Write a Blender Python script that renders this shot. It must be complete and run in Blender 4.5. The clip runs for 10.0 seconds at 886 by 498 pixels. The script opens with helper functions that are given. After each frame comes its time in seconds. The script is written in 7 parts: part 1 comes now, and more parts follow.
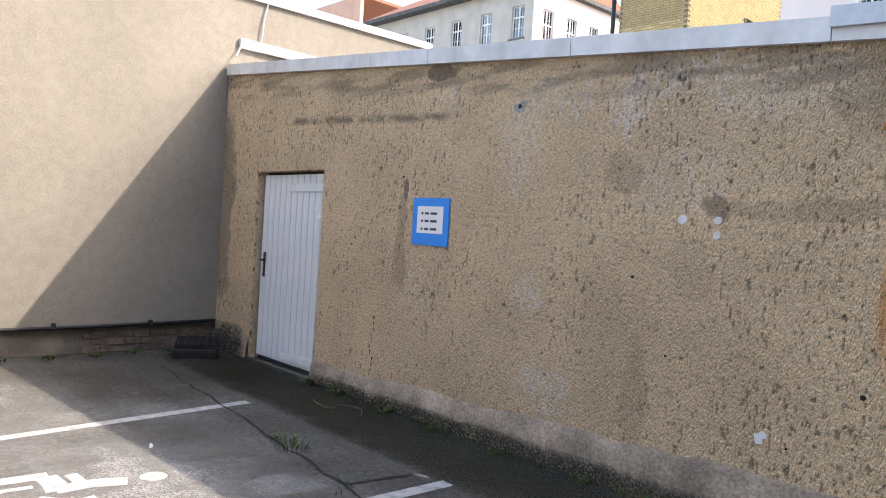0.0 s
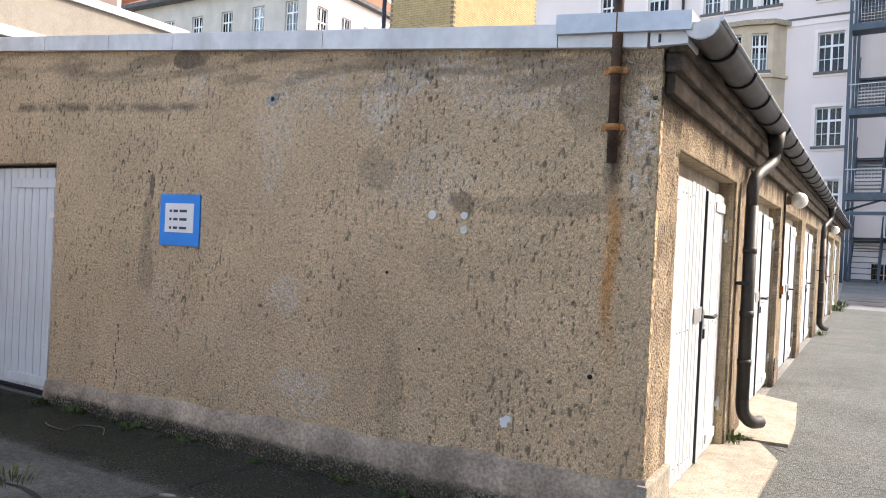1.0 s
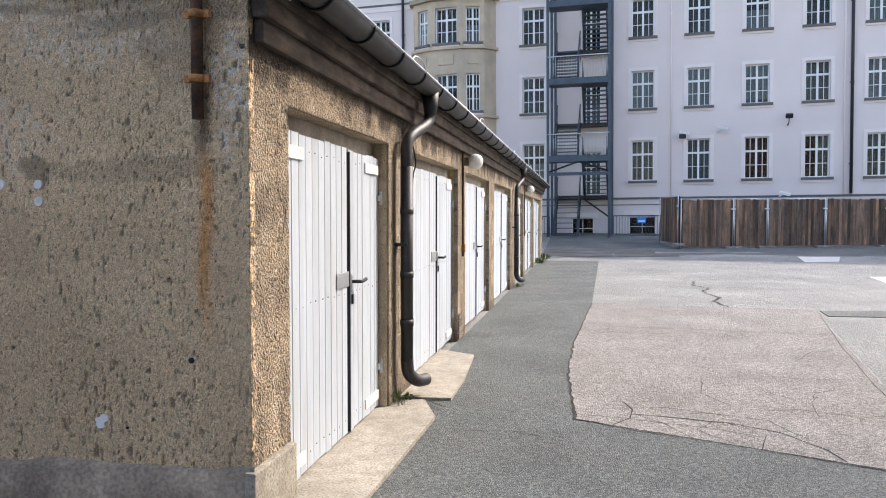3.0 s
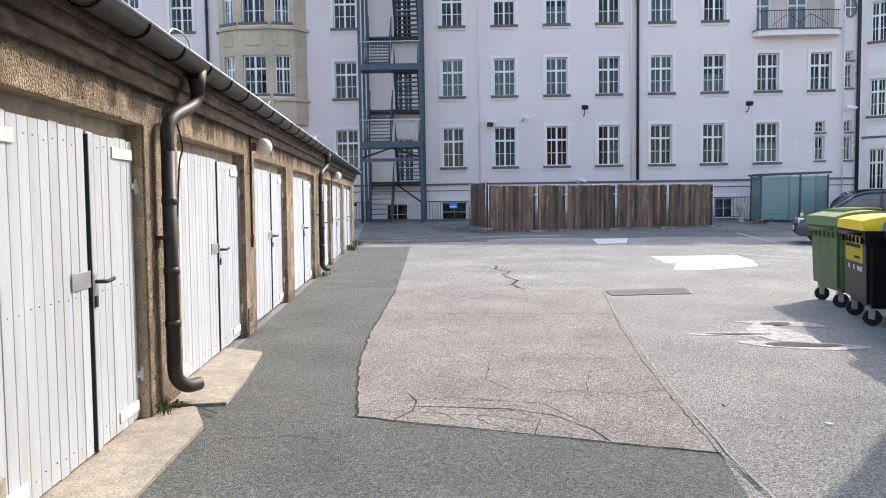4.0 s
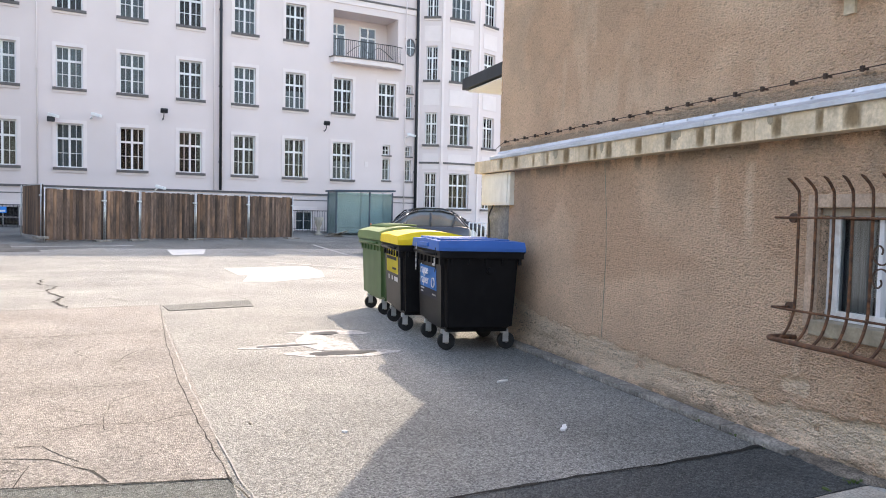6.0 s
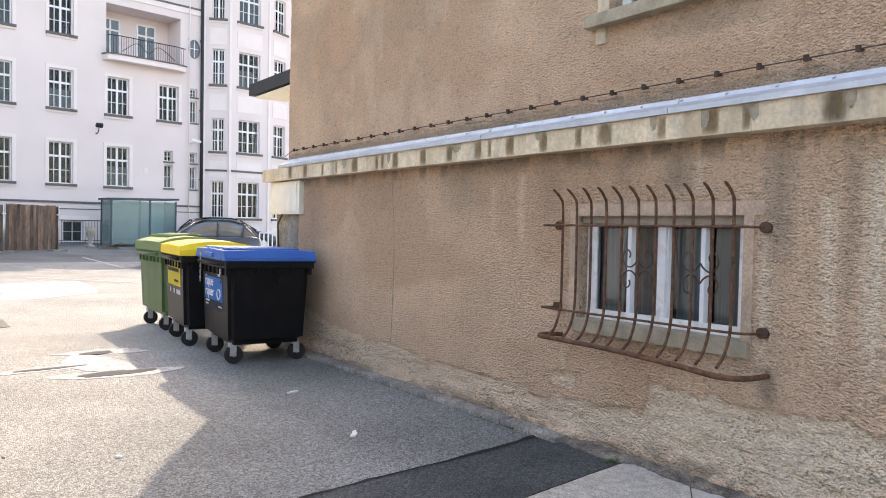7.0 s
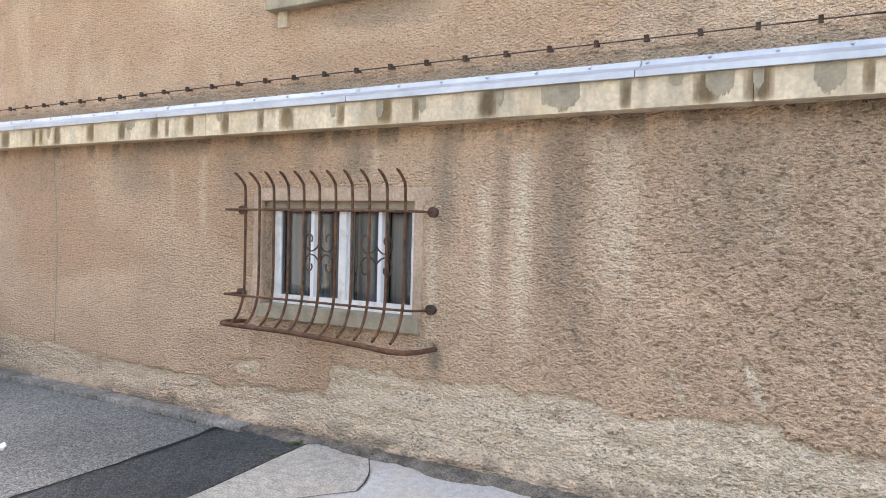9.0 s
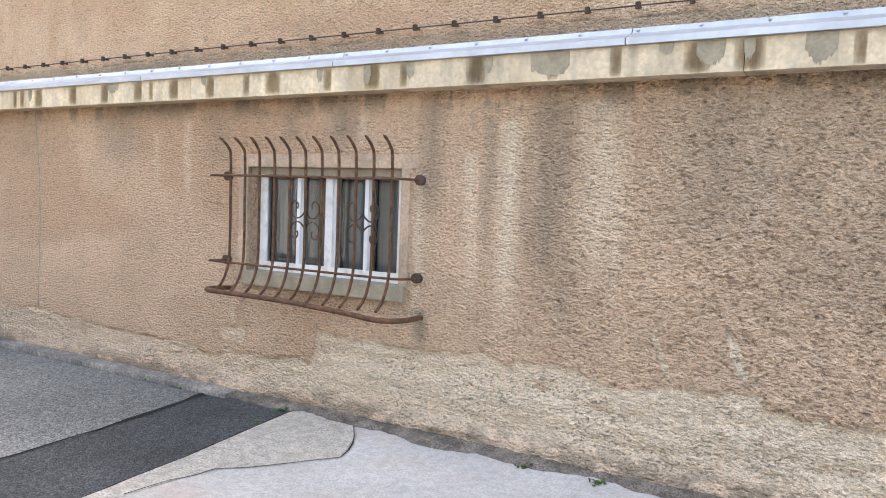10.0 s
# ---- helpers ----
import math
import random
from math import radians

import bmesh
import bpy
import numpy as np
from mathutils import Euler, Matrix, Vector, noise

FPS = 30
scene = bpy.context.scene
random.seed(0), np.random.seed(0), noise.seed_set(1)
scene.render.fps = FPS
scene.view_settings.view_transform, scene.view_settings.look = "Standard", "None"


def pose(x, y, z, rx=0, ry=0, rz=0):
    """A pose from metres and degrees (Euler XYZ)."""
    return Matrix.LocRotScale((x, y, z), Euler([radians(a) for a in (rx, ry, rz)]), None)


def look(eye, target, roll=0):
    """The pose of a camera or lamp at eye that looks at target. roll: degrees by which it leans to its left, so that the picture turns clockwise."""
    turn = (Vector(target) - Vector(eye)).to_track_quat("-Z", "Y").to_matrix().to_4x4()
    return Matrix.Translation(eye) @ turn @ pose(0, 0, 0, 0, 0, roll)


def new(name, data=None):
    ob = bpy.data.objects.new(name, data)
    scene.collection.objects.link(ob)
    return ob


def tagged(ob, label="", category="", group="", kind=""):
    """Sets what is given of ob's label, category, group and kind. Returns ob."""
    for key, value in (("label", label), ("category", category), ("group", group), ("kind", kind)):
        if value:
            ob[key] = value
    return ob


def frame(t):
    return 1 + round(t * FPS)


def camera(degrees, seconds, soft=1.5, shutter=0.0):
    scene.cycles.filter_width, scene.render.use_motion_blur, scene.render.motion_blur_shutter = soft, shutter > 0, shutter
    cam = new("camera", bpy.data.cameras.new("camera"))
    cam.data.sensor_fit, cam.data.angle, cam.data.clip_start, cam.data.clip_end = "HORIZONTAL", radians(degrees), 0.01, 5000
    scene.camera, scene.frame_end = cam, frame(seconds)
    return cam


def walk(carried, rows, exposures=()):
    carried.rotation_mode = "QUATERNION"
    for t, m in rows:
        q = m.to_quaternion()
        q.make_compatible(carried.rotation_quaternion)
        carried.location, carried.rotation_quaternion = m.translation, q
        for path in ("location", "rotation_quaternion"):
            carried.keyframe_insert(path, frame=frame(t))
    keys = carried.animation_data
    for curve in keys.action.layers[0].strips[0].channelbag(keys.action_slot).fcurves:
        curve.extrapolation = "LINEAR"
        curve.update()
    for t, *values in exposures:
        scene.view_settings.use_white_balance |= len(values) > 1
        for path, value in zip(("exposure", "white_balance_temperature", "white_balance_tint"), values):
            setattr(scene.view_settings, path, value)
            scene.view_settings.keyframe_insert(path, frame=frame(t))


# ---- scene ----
cam = camera(62.4, 10.0, soft=1.0)
PATH = [
    (0, (3.378, 2.393, 1.483), (1.906, 3.745, 1.433), 3.6),
    (0.5, (3.415, 2.443, 1.463), (2.167, 4.006, 1.423), 3.2),
    (1, (3.442, 2.569, 1.481), (2.428, 4.293, 1.46), 2.7),
    (1.5, (3.501, 2.742, 1.504), (2.707, 4.578, 1.497), 1.7),
    (2, (3.605, 2.851, 1.497), (2.968, 4.746, 1.471), 0.8),
    (2.2, (3.665, 2.881, 1.491), (3.083, 4.794, 1.453), 0.5),
    (3.3, (4.047, 3.205, 1.482), (3.802, 5.188, 1.381), 0.0),
    (3.5, (4.074, 3.228, 1.52), (3.946, 5.221, 1.413), -0.1),
    (4, (4.269, 3.431, 1.504), (4.375, 5.425, 1.376), -0.3),
    (4.5, (4.52, 3.502, 1.503), (4.824, 5.475, 1.375), 0.5),
    (5, (4.697, 3.577, 1.506), (5.268, 5.49, 1.389), 1.3),
    (5.5, (4.766, 3.599, 1.511), (5.611, 5.41, 1.412), 1.6),
    (6, (4.802, 3.58, 1.512), (5.927, 5.231, 1.426), 1.6),
    (6.2, (4.81, 3.561, 1.512), (6.04, 5.136, 1.427), 1.5),
    (7.3, (4.815, 3.513, 1.498), (6.43, 4.692, 1.478), 1.3),
    (7.5, (4.821, 3.5, 1.505), (6.479, 4.619, 1.5), 1.2),
    (8, (4.853, 3.454, 1.506), (6.597, 4.432, 1.512), 1.2),
    (8.5, (4.87, 3.428, 1.493), (6.705, 4.224, 1.475), 1.2),
    (9, (4.876, 3.414, 1.466), (6.791, 3.988, 1.415), 1.5),
    (9.5, (4.897, 3.404, 1.463), (6.84, 3.874, 1.374), 1.7),
    (10, (4.904, 3.401, 1.45), (6.824, 3.945, 1.321), 2.2),
]
walk(cam, [(t, look(eye, target, roll)) for t, eye, target, roll in PATH],
     exposures=[(0.0, 2.36, 7600, 14), (1.0, 2.30, 7600, 14), (2.0, 2.12, 7500, 14), (3.5, 1.78, 6900, 13), (5.0, 1.86, 7500, 14), (5.5, 2.08, 7700, 14), (6.2, 2.26, 8000, 15), (7.5, 2.47, 8500, 16), (9.0, 2.84, 8800, 15), (10.0, 2.95, 8800, 15)])

# ---- light ----
SUN_AZ, SUN_EL = 47.0, 42.9          # degrees from +y towards +x, and above the horizon
world = bpy.data.worlds.new("sky")
scene.world = world
world.use_nodes = True
wn = world.node_tree.nodes
sky = wn.new("ShaderNodeTexSky")
sky.sky_type = "NISHITA"
sky.sun_disc = False
sky.sun_elevation, sky.sun_rotation = radians(SUN_EL), radians(SUN_AZ)
sky.air_density, sky.dust_density = 1.0, 2.0
wn["Background"].inputs["Strength"].default_value = 0.15
world.node_tree.links.new(sky.outputs[0], wn["Background"].inputs[0])
sun_data = bpy.data.lights.new("sun", "SUN")
sun_data.energy, sun_data.angle, sun_data.color = 1.25, radians(0.6), (1.0, 0.96, 0.90)
sun = new("sun", sun_data)
sd = Vector((math.sin(radians(SUN_AZ)) * math.cos(radians(SUN_EL)), math.cos(radians(SUN_AZ)) * math.cos(radians(SUN_EL)), math.sin(radians(SUN_EL))))
sun.matrix_world = look(sd * 60, (0, 0, 0))

# ---- materials ----


def mat(name, base, rough=0.85, metal=0.0, var=0.25, scale=8.0, bump=0.2, bscale=60.0, dist=0.004, stain=None, stretch=(1, 1, 1), pits=0.0, pit_scale=45.0, spec=0.4, rand=0.0, grit=None, pit_cut=(0.31, 0.38), chip_cut=(0.68, 0.78), stones=0.0):
    """A surface with grain at two scales. stain: (colour, scale, amount, stretch); pits: how far small holes are
    darkened in colour, for dirt and shade.
    """
    m = bpy.data.materials.new(name)
    m.use_nodes = True
    nt = m.node_tree
    n, ln = nt.nodes, nt.links.new
    b = n["Principled BSDF"]
    b.inputs["Roughness"].default_value, b.inputs["Metallic"].default_value = rough, metal
    b.inputs["Specular IOR Level"].default_value = spec
    tc = n.new("ShaderNodeTexCoord")

    src = tc.outputs["Object"]
    if rand:
        info = n.new("ShaderNodeObjectInfo")
        shift = n.new("ShaderNodeVectorMath")
        ln(tc.outputs["Object"], shift.inputs[0])
        sc_ = n.new("ShaderNodeVectorMath")
        sc_.operation = "SCALE"
        sc_.inputs[3].default_value = 7.3
        ln(info.outputs["Location"], sc_.inputs[0])
        ln(sc_.outputs[0], shift.inputs[1])
        src = shift.outputs[0]

    def noise_at(sc, st, detail=6):
        mp = n.new("ShaderNodeMapping")
        mp.inputs["Scale"].default_value = st
        ln(src, mp.inputs[0])
        t = n.new("ShaderNodeTexNoise")
        t.inputs["Scale"].default_value, t.inputs["Detail"].default_value = sc, detail
        ln(mp.outputs[0], t.inputs["Vector"])
        return t.outputs[0]

    def ramp(src, lo, hi):
        r = n.new("ShaderNodeMapRange")
        r.inputs[1].default_value, r.inputs[2].default_value = lo, hi
        ln(src, r.inputs[0])
        return r.outputs[0]

    def mix(fac, a, c):
        x = n.new("ShaderNodeMix")
        x.data_type = "RGBA"
        ln(fac, x.inputs[0])
        for k, v in ((6, a), (7, c)):
            if isinstance(v, tuple):
                x.inputs[k].default_value = (*v[:3], 1)
            else:
                ln(v, x.inputs[k])
        return x.outputs[2]

    dark = tuple(c * (1 - var) for c in base)
    light = tuple(min(1, c * (1 + var * 0.7)) for c in base)
    col = mix(ramp(noise_at(scale, stretch), 0.32, 0.68), dark, light)
    grain = noise_at(bscale, stretch, 5)
    fine = n.new("ShaderNodeMix")
    fine.data_type, fine.blend_type = "RGBA", "MULTIPLY"
    fine.inputs[0].default_value = 1.0
    ln(col, fine.inputs[6])
    g_ = var * 0.5 if grit is None else grit
    ln(mix(ramp(grain, 0.38, 0.62), (1 - g_,) * 3, (1 + g_ * 0.35,) * 3), fine.inputs[7])
    col = fine.outputs[2]
    for st in (stain or ()):
        sc, s_scale, amount, s_st = st
        f = n.new("ShaderNodeMath")
        f.operation = "MULTIPLY"
        f.inputs[1].default_value = amount
        ln(ramp(noise_at(s_scale, s_st), 0.5, 0.72), f.inputs[0])
        col = mix(f.outputs[0], col, sc)
    height = grain
    if grit:
        mid = n.new("ShaderNodeMix")
        mid.data_type, mid.blend_type = "RGBA", "MULTIPLY"
        mid.inputs[0].default_value = 1.0
        ln(col, mid.inputs[6])
        ln(mix(ramp(noise_at(bscale * 0.2, stretch, 4), 0.4, 0.6), (1 - g_ * 0.4,) * 3, (1 + g_ * 0.3,) * 3), mid.inputs[7])
        col = mid.outputs[2]
    if pits:
        hole = ramp(noise_at(pit_scale, stretch, 2.5), *pit_cut)
        h = n.new("ShaderNodeMath")
        h.operation = "ADD"
        ln(hole, h.inputs[0])
        ln(grain, h.inputs[1])
        height = h.outputs[0]
        # hole colour carries shade as well as dirt
        col = mix(hole, tuple(c * (1 - pits) for c in base), col)
        chip = noise_at(pit_scale * 1.15, tuple(c * 1.1 for c in stretch), 2)
        col = mix(ramp(chip, *chip_cut), col, tuple(min(0.85, c * 1.18 + 0.03) for c in base))
    if stones:
        vo = n.new("ShaderNodeTexVoronoi")
        vo.inputs["Scale"].default_value = stones
        ln(src, vo.inputs["Vector"])
        sp_ = n.new("ShaderNodeSeparateColor")
        ln(vo.outputs["Color"], sp_.inputs[0])
        chipped = n.new("ShaderNodeMix")
        chipped.data_type, chipped.blend_type = "RGBA", "MULTIPLY"
        chipped.inputs[0].default_value = 1.0
        ln(col, chipped.inputs[6])
        ln(mix(ramp(sp_.outputs[0], 0.0, 1.0), (0.55,) * 3, (1.45,) * 3), chipped.inputs[7])
        col = mix(ramp(vo.outputs["Distance"], 0.62, 0.95), chipped.outputs[2], tuple(c * 0.3 for c in base))
        dome = n.new("ShaderNodeMath")
        dome.operation = "SUBTRACT"
        ln(height, dome.inputs[0])
        ln(vo.outputs["Distance"], dome.inputs[1])
        height = dome.outputs[0]
    if rand:
        oi = n.new("ShaderNodeObjectInfo")
        hs = n.new("ShaderNodeHueSaturation")
        ln(ramp(oi.outputs["Random"], 0, 1), hs.inputs["Value"])
        r = hs.inputs["Value"].links[0].from_node
        r.inputs[3].default_value, r.inputs[4].default_value = 1 - rand, 1 + rand
        ln(col, hs.inputs["Color"])
        col = hs.outputs[0]
    ln(col, b.inputs["Base Color"])
    bp = n.new("ShaderNodeBump")
    bp.inputs["Strength"].default_value, bp.inputs["Distance"].default_value = bump, dist
    ln(height, bp.inputs["Height"])
    ln(bp.outputs[0], b.inputs["Normal"])
    return m


def glass(name, tint=(1, 1, 1), rough=0.0, gloss=1.5):
    """A thin pane: clear, with a reflection that grows towards grazing sight."""
    m = bpy.data.materials.new(name)
    m.use_nodes = True
    nt = m.node_tree
    n, ln = nt.nodes, nt.links.new
    n.remove(n["Principled BSDF"])
    tr, gl, mx, fr = n.new("ShaderNodeBsdfTransparent"), n.new("ShaderNodeBsdfGlossy"), n.new("ShaderNodeMixShader"), n.new("ShaderNodeFresnel")
    tr.inputs[0].default_value = (*tint, 1)
    gl.inputs["Roughness"].default_value = rough
    fr.inputs[0].default_value = gloss
    ln(fr.outputs[0], mx.inputs[0])
    ln(tr.outputs[0], mx.inputs[1])
    ln(gl.outputs[0], mx.inputs[2])
    ln(mx.outputs[0], n["Material Output"].inputs[0])
    return m


M = {
    "garage_render": mat("garage_render", (0.77, 0.62, 0.42), 0.95, var=0.16, scale=2.2, bump=1.0, bscale=120, dist=0.03, pits=0.75, pit_scale=62, grit=0.28,
                         stretch=(1, 1, 0.62), stain=[((0.50, 0.40, 0.29), 0.8, 0.6, (1, 1, 1.3)), ((0.70, 0.60, 0.47), 2.3, 0.4, (1, 1, 0.8)), ((0.34, 0.27, 0.20), 9.0, 0.5, (1, 1, 0.22))], pit_cut=(0.305, 0.37), chip_cut=(0.72, 0.86)),
    "plinth": mat("plinth", (0.40, 0.315, 0.235), 0.95, var=0.35, scale=3, bump=0.6, bscale=50, dist=0.012, grit=0.3, stain=[((0.30, 0.25, 0.20), 1.3, 0.5, (1, 1, 2))]),
    "house_render": mat("house_render", (0.80, 0.56, 0.39), 0.95, var=0.12, scale=1.1, bump=1.0, bscale=80, dist=0.05, pits=0.72, pit_scale=66, grit=0.28,
                        stain=[((0.50, 0.39, 0.29), 0.9, 0.5, (2.4, 2.4, 0.16)), ((0.76, 0.58, 0.40), 1.3, 0.5, (2.6, 2.6, 0.12)), ((0.66, 0.42, 0.27), 0.7, 0.5, (1.2, 1.2, 0.5))], pit_cut=(0.33, 0.40), chip_cut=(0.78, 0.95)),
    "house_upper": mat("house_upper", (0.56, 0.405, 0.295), 0.95, var=0.12, scale=0.8, bump=1.0, bscale=80, dist=0.05, pits=0.62, pit_scale=66, grit=0.26,
                       stain=[((0.66, 0.43, 0.27), 0.6, 0.5, (1, 1, 1)), ((0.54, 0.41, 0.28), 1.2, 0.5, (1, 1, 0.7))], pit_cut=(0.32, 0.39), chip_cut=(0.78, 0.95)),
    "cornice": mat("cornice", (0.66, 0.54, 0.385), 0.9, var=0.12, scale=4, bump=0.4, bscale=40, dist=0.01, grit=0.15, stain=[((0.26, 0.21, 0.15), 7, 0.85, (1, 1, 0.12)), ((0.50, 0.38, 0.24), 2.6, 0.8, (1, 1, 0.25)), ((0.40, 0.35, 0.28), 14, 0.5, (1, 1, 0.5))]),
    "zinc": mat("zinc", (0.50, 0.53, 0.57), 0.55, 0.5, var=0.12, scale=3, bump=0.05, bscale=20),
    "zinc_cap": mat("zinc_cap", (0.66, 0.66, 0.66), 0.55, 0.15, var=0.12, scale=4, bump=0.05, bscale=20, stain=[((0.36, 0.35, 0.34), 4, 0.5, (1, 1, 0.3))]),
    "gutter_metal": mat("gutter_metal", (0.055, 0.055, 0.057), 0.5, 0.35, var=0.3, scale=5, bump=0.1, bscale=30, stain=[((0.055, 0.047, 0.04), 4, 0.6, (1, 1, 1))]),
    "rust": mat("rust", (0.13, 0.065, 0.038), 0.85, 0.2, var=0.5, scale=25, bump=0.5, bscale=120, stain=[((0.30, 0.12, 0.05), 30, 0.6, (1, 1, 1))]),
    "rust_orange": mat("rust_orange", (0.42, 0.19, 0.07), 0.9, var=0.4, scale=20, bump=0.4, bscale=90),
    "rust_dark": mat("rust_dark", (0.085, 0.055, 0.04), 0.85, 0.1, var=0.5, scale=14, bump=0.4, bscale=80, stain=[((0.2, 0.09, 0.045), 12, 0.5, (1, 1, 1))]),
    # white boards of the garage doors, base colour lowered for direct sun
    "white_wood_sunlit": mat("white_wood_sunlit", (0.475, 0.527, 0.58), 0.6, var=0.08, scale=5, bump=0.2, bscale=70, stretch=(1, 1, 0.15), stain=[((0.36, 0.34, 0.31), 9, 0.4, (1, 1, 0.12))], rand=0.05),
    "white_paint": mat("white_paint", (0.78, 0.77, 0.75), 0.55, var=0.08, scale=10, bump=0.15, bscale=50, stain=[((0.42, 0.36, 0.30), 14, 0.5, (1, 1, 1))]),
    "facade_white": mat("facade_white", (0.69, 0.607, 0.595), 0.9, var=0.05, scale=0.35, bump=0.15, bscale=30, stain=[((0.64, 0.57, 0.56), 0.5, 0.35, (1, 1, 0.3))]),
    "facade_trim": mat("facade_trim", (0.74, 0.665, 0.65), 0.85, var=0.04, scale=1.5, bump=0.1, bscale=30),
    "stone_grey": mat("stone_grey", (0.47, 0.44, 0.40), 0.9, var=0.12, scale=1.0, bump=0.2, bscale=20, stain=[((0.30, 0.28, 0.26), 0.8, 0.5, (1, 1, 0.3))]),
    "stone_beige": mat("stone_beige", (0.50, 0.41, 0.31), 0.9, var=0.14, scale=1.4, bump=0.2, bscale=20, stain=[((0.34, 0.29, 0.23), 0.9, 0.6, (1, 1, 0.4))]),
    "sill_dark": mat("sill_dark", (0.13, 0.12, 0.12), 0.8, var=0.2, scale=4, bump=0.1),
    "sill_stone": mat("sill_stone", (0.34, 0.29, 0.21), 0.9, var=0.25, scale=8, bump=0.4, bscale=60),
    "room_dark": mat("room_dark", (0.022, 0.02, 0.02), 0.9, var=0.4, scale=1.2, bump=0),
    "curtain": mat("curtain", (0.05, 0.07, 0.078), 0.9, var=0.25, scale=9, bump=0.3, bscale=14, stretch=(6, 1, 0.1)),
    "steel_blue": mat("steel_blue", (0.060, 0.082, 0.108), 0.5, 0.4, var=0.2, scale=4, bump=0.05),
    "steel_dark": mat("steel_dark", (0.03, 0.033, 0.038), 0.55, 0.3, var=0.2, scale=6, bump=0.05),
    "galvanised": mat("galvanised", (0.55, 0.57, 0.58), 0.4, 0.8, var=0.15, scale=12, bump=0.05),
    "fence_wood": mat("fence_wood", (0.15, 0.10, 0.074), 0.85, var=0.45, scale=2, bump=0.4, bscale=30, stretch=(3, 3, 0.25), rand=0.5, grit=0.35,
                      stain=[((0.36, 0.20, 0.11), 0.8, 0.85, (1, 1, 0.5)), ((0.03, 0.026, 0.024), 3.5, 0.75, (1, 1, 0.4))]),
    "board_gap": mat("board_gap", (0.14, 0.14, 0.15), 0.8, var=0.1, scale=5, bump=0),
    "asphalt": mat("asphalt", (0.20, 0.205, 0.195), 0.92, var=0.22, scale=0.7, bump=0.8, bscale=130, dist=0.015, stain=[((0.26, 0.26, 0.25), 0.35, 0.6, (1, 1, 1)), ((0.10, 0.10, 0.095), 1.4, 0.45, (1, 1, 1))], grit=0.35, stones=95),
    "asphalt_new": mat("asphalt_new", (0.105, 0.114, 0.116), 0.9, var=0.25, scale=2, bump=0.8, bscale=130, dist=0.015, grit=0.35, stones=95),
    "asphalt_shoulder": mat("asphalt_shoulder", (0.15, 0.165, 0.158), 0.92, var=0.2, scale=1.1, bump=0.8, bscale=130, dist=0.015, stain=[((0.18, 0.18, 0.17), 0.8, 0.5, (1, 1, 1))], grit=0.35, stones=110),
    "asphalt_pink": mat("asphalt_pink", (0.325, 0.307, 0.285), 0.93, var=0.2, scale=0.9, bump=0.8, bscale=130, dist=0.015, stain=[((0.34, 0.31, 0.28), 0.5, 0.5, (1, 1, 1)), ((0.21, 0.19, 0.17), 2.5, 0.4, (1, 1, 1))], grit=0.35, stones=95),
    "asphalt_pale": mat("asphalt_pale", (0.335, 0.337, 0.318), 0.93, var=0.2, scale=0.6, bump=0.8, bscale=130, dist=0.015, stain=[((0.43, 0.425, 0.405), 0.4, 0.55, (1, 1, 1)), ((0.27, 0.265, 0.255), 1.8, 0.4, (1, 1, 1))], grit=0.35, stones=95),
    "concrete": mat("concrete", (0.36, 0.33, 0.275), 0.92, var=0.16, grit=0.3, scale=2, bump=0.4, bscale=70, dist=0.004, pits=0.5, pit_scale=60, stain=[((0.25, 0.22, 0.18), 2.3, 0.5, (1, 1, 1))]),
    "concrete_yard": mat("concrete_yard", (0.145, 0.14, 0.126), 0.92, var=0.25, grit=0.45, scale=1.2, bump=0.4, bscale=110, dist=0.004, stain=[((0.27, 0.27, 0.265), 0.8, 0.7, (1, 1, 1)), ((0.06, 0.055, 0.05), 1.5, 0.6, (1, 1, 1))], pits=0.45, pit_scale=90, chip_cut=(0.64, 0.72)),
    "ground_white": mat("ground_white", (0.60, 0.59, 0.56), 0.85, var=0.08, scale=2, bump=0.2, grit=0.12),
    "puddle_rim": mat("puddle_rim", (0.44, 0.435, 0.42), 0.9, var=0.3, scale=9, bump=0.5, bscale=80, dist=0.01, grit=0.4),
    "kerb": mat("kerb", (0.28, 0.26, 0.23), 0.95, var=0.3, scale=3, bump=0.5, bscale=50, stain=[((0.12, 0.11, 0.10), 2, 0.6, (1, 1, 1))], grit=0.4),
    "paint_line": mat("paint_line", (0.46, 0.455, 0.44), 0.8, var=0.15, scale=12, bump=0.2, bscale=100, stain=[((0.22, 0.215, 0.205), 14, 0.85, (1, 1, 1))]),
    "crack": mat("crack", (0.03, 0.028, 0.025), 0.95, var=0.4, scale=9, bump=0.2),
    "crack_pale": mat("crack_pale", (0.34, 0.335, 0.32), 0.95, var=0.3, scale=6, bump=0.2),
    "wall_beige": mat("wall_beige", (0.275, 0.257, 0.225), 0.9, var=0.08, scale=1.2, bump=0.25, bscale=50, dist=0.003, stain=[((0.225, 0.212, 0.187), 0.8, 0.5, (1, 1, 0.7)), ((0.30, 0.282, 0.247), 1.7, 0.4, (1, 1, 1))], grit=0.12),
    "wall_base": mat("wall_base", (0.15, 0.138, 0.118), 0.95, var=0.3, scale=2, bump=0.5, bscale=50, dist=0.006, stain=[((0.28, 0.25, 0.21), 2.2, 0.6, (1, 1, 2))]),
    "brick_yellow": mat("brick_yellow", (0.50, 0.37, 0.19), 0.9, var=0.15, scale=6, bump=0.3, bscale=40, rand=0.22),
    "mortar": mat("mortar", (0.20, 0.17, 0.13), 0.95, var=0.2, scale=8, bump=0.3),
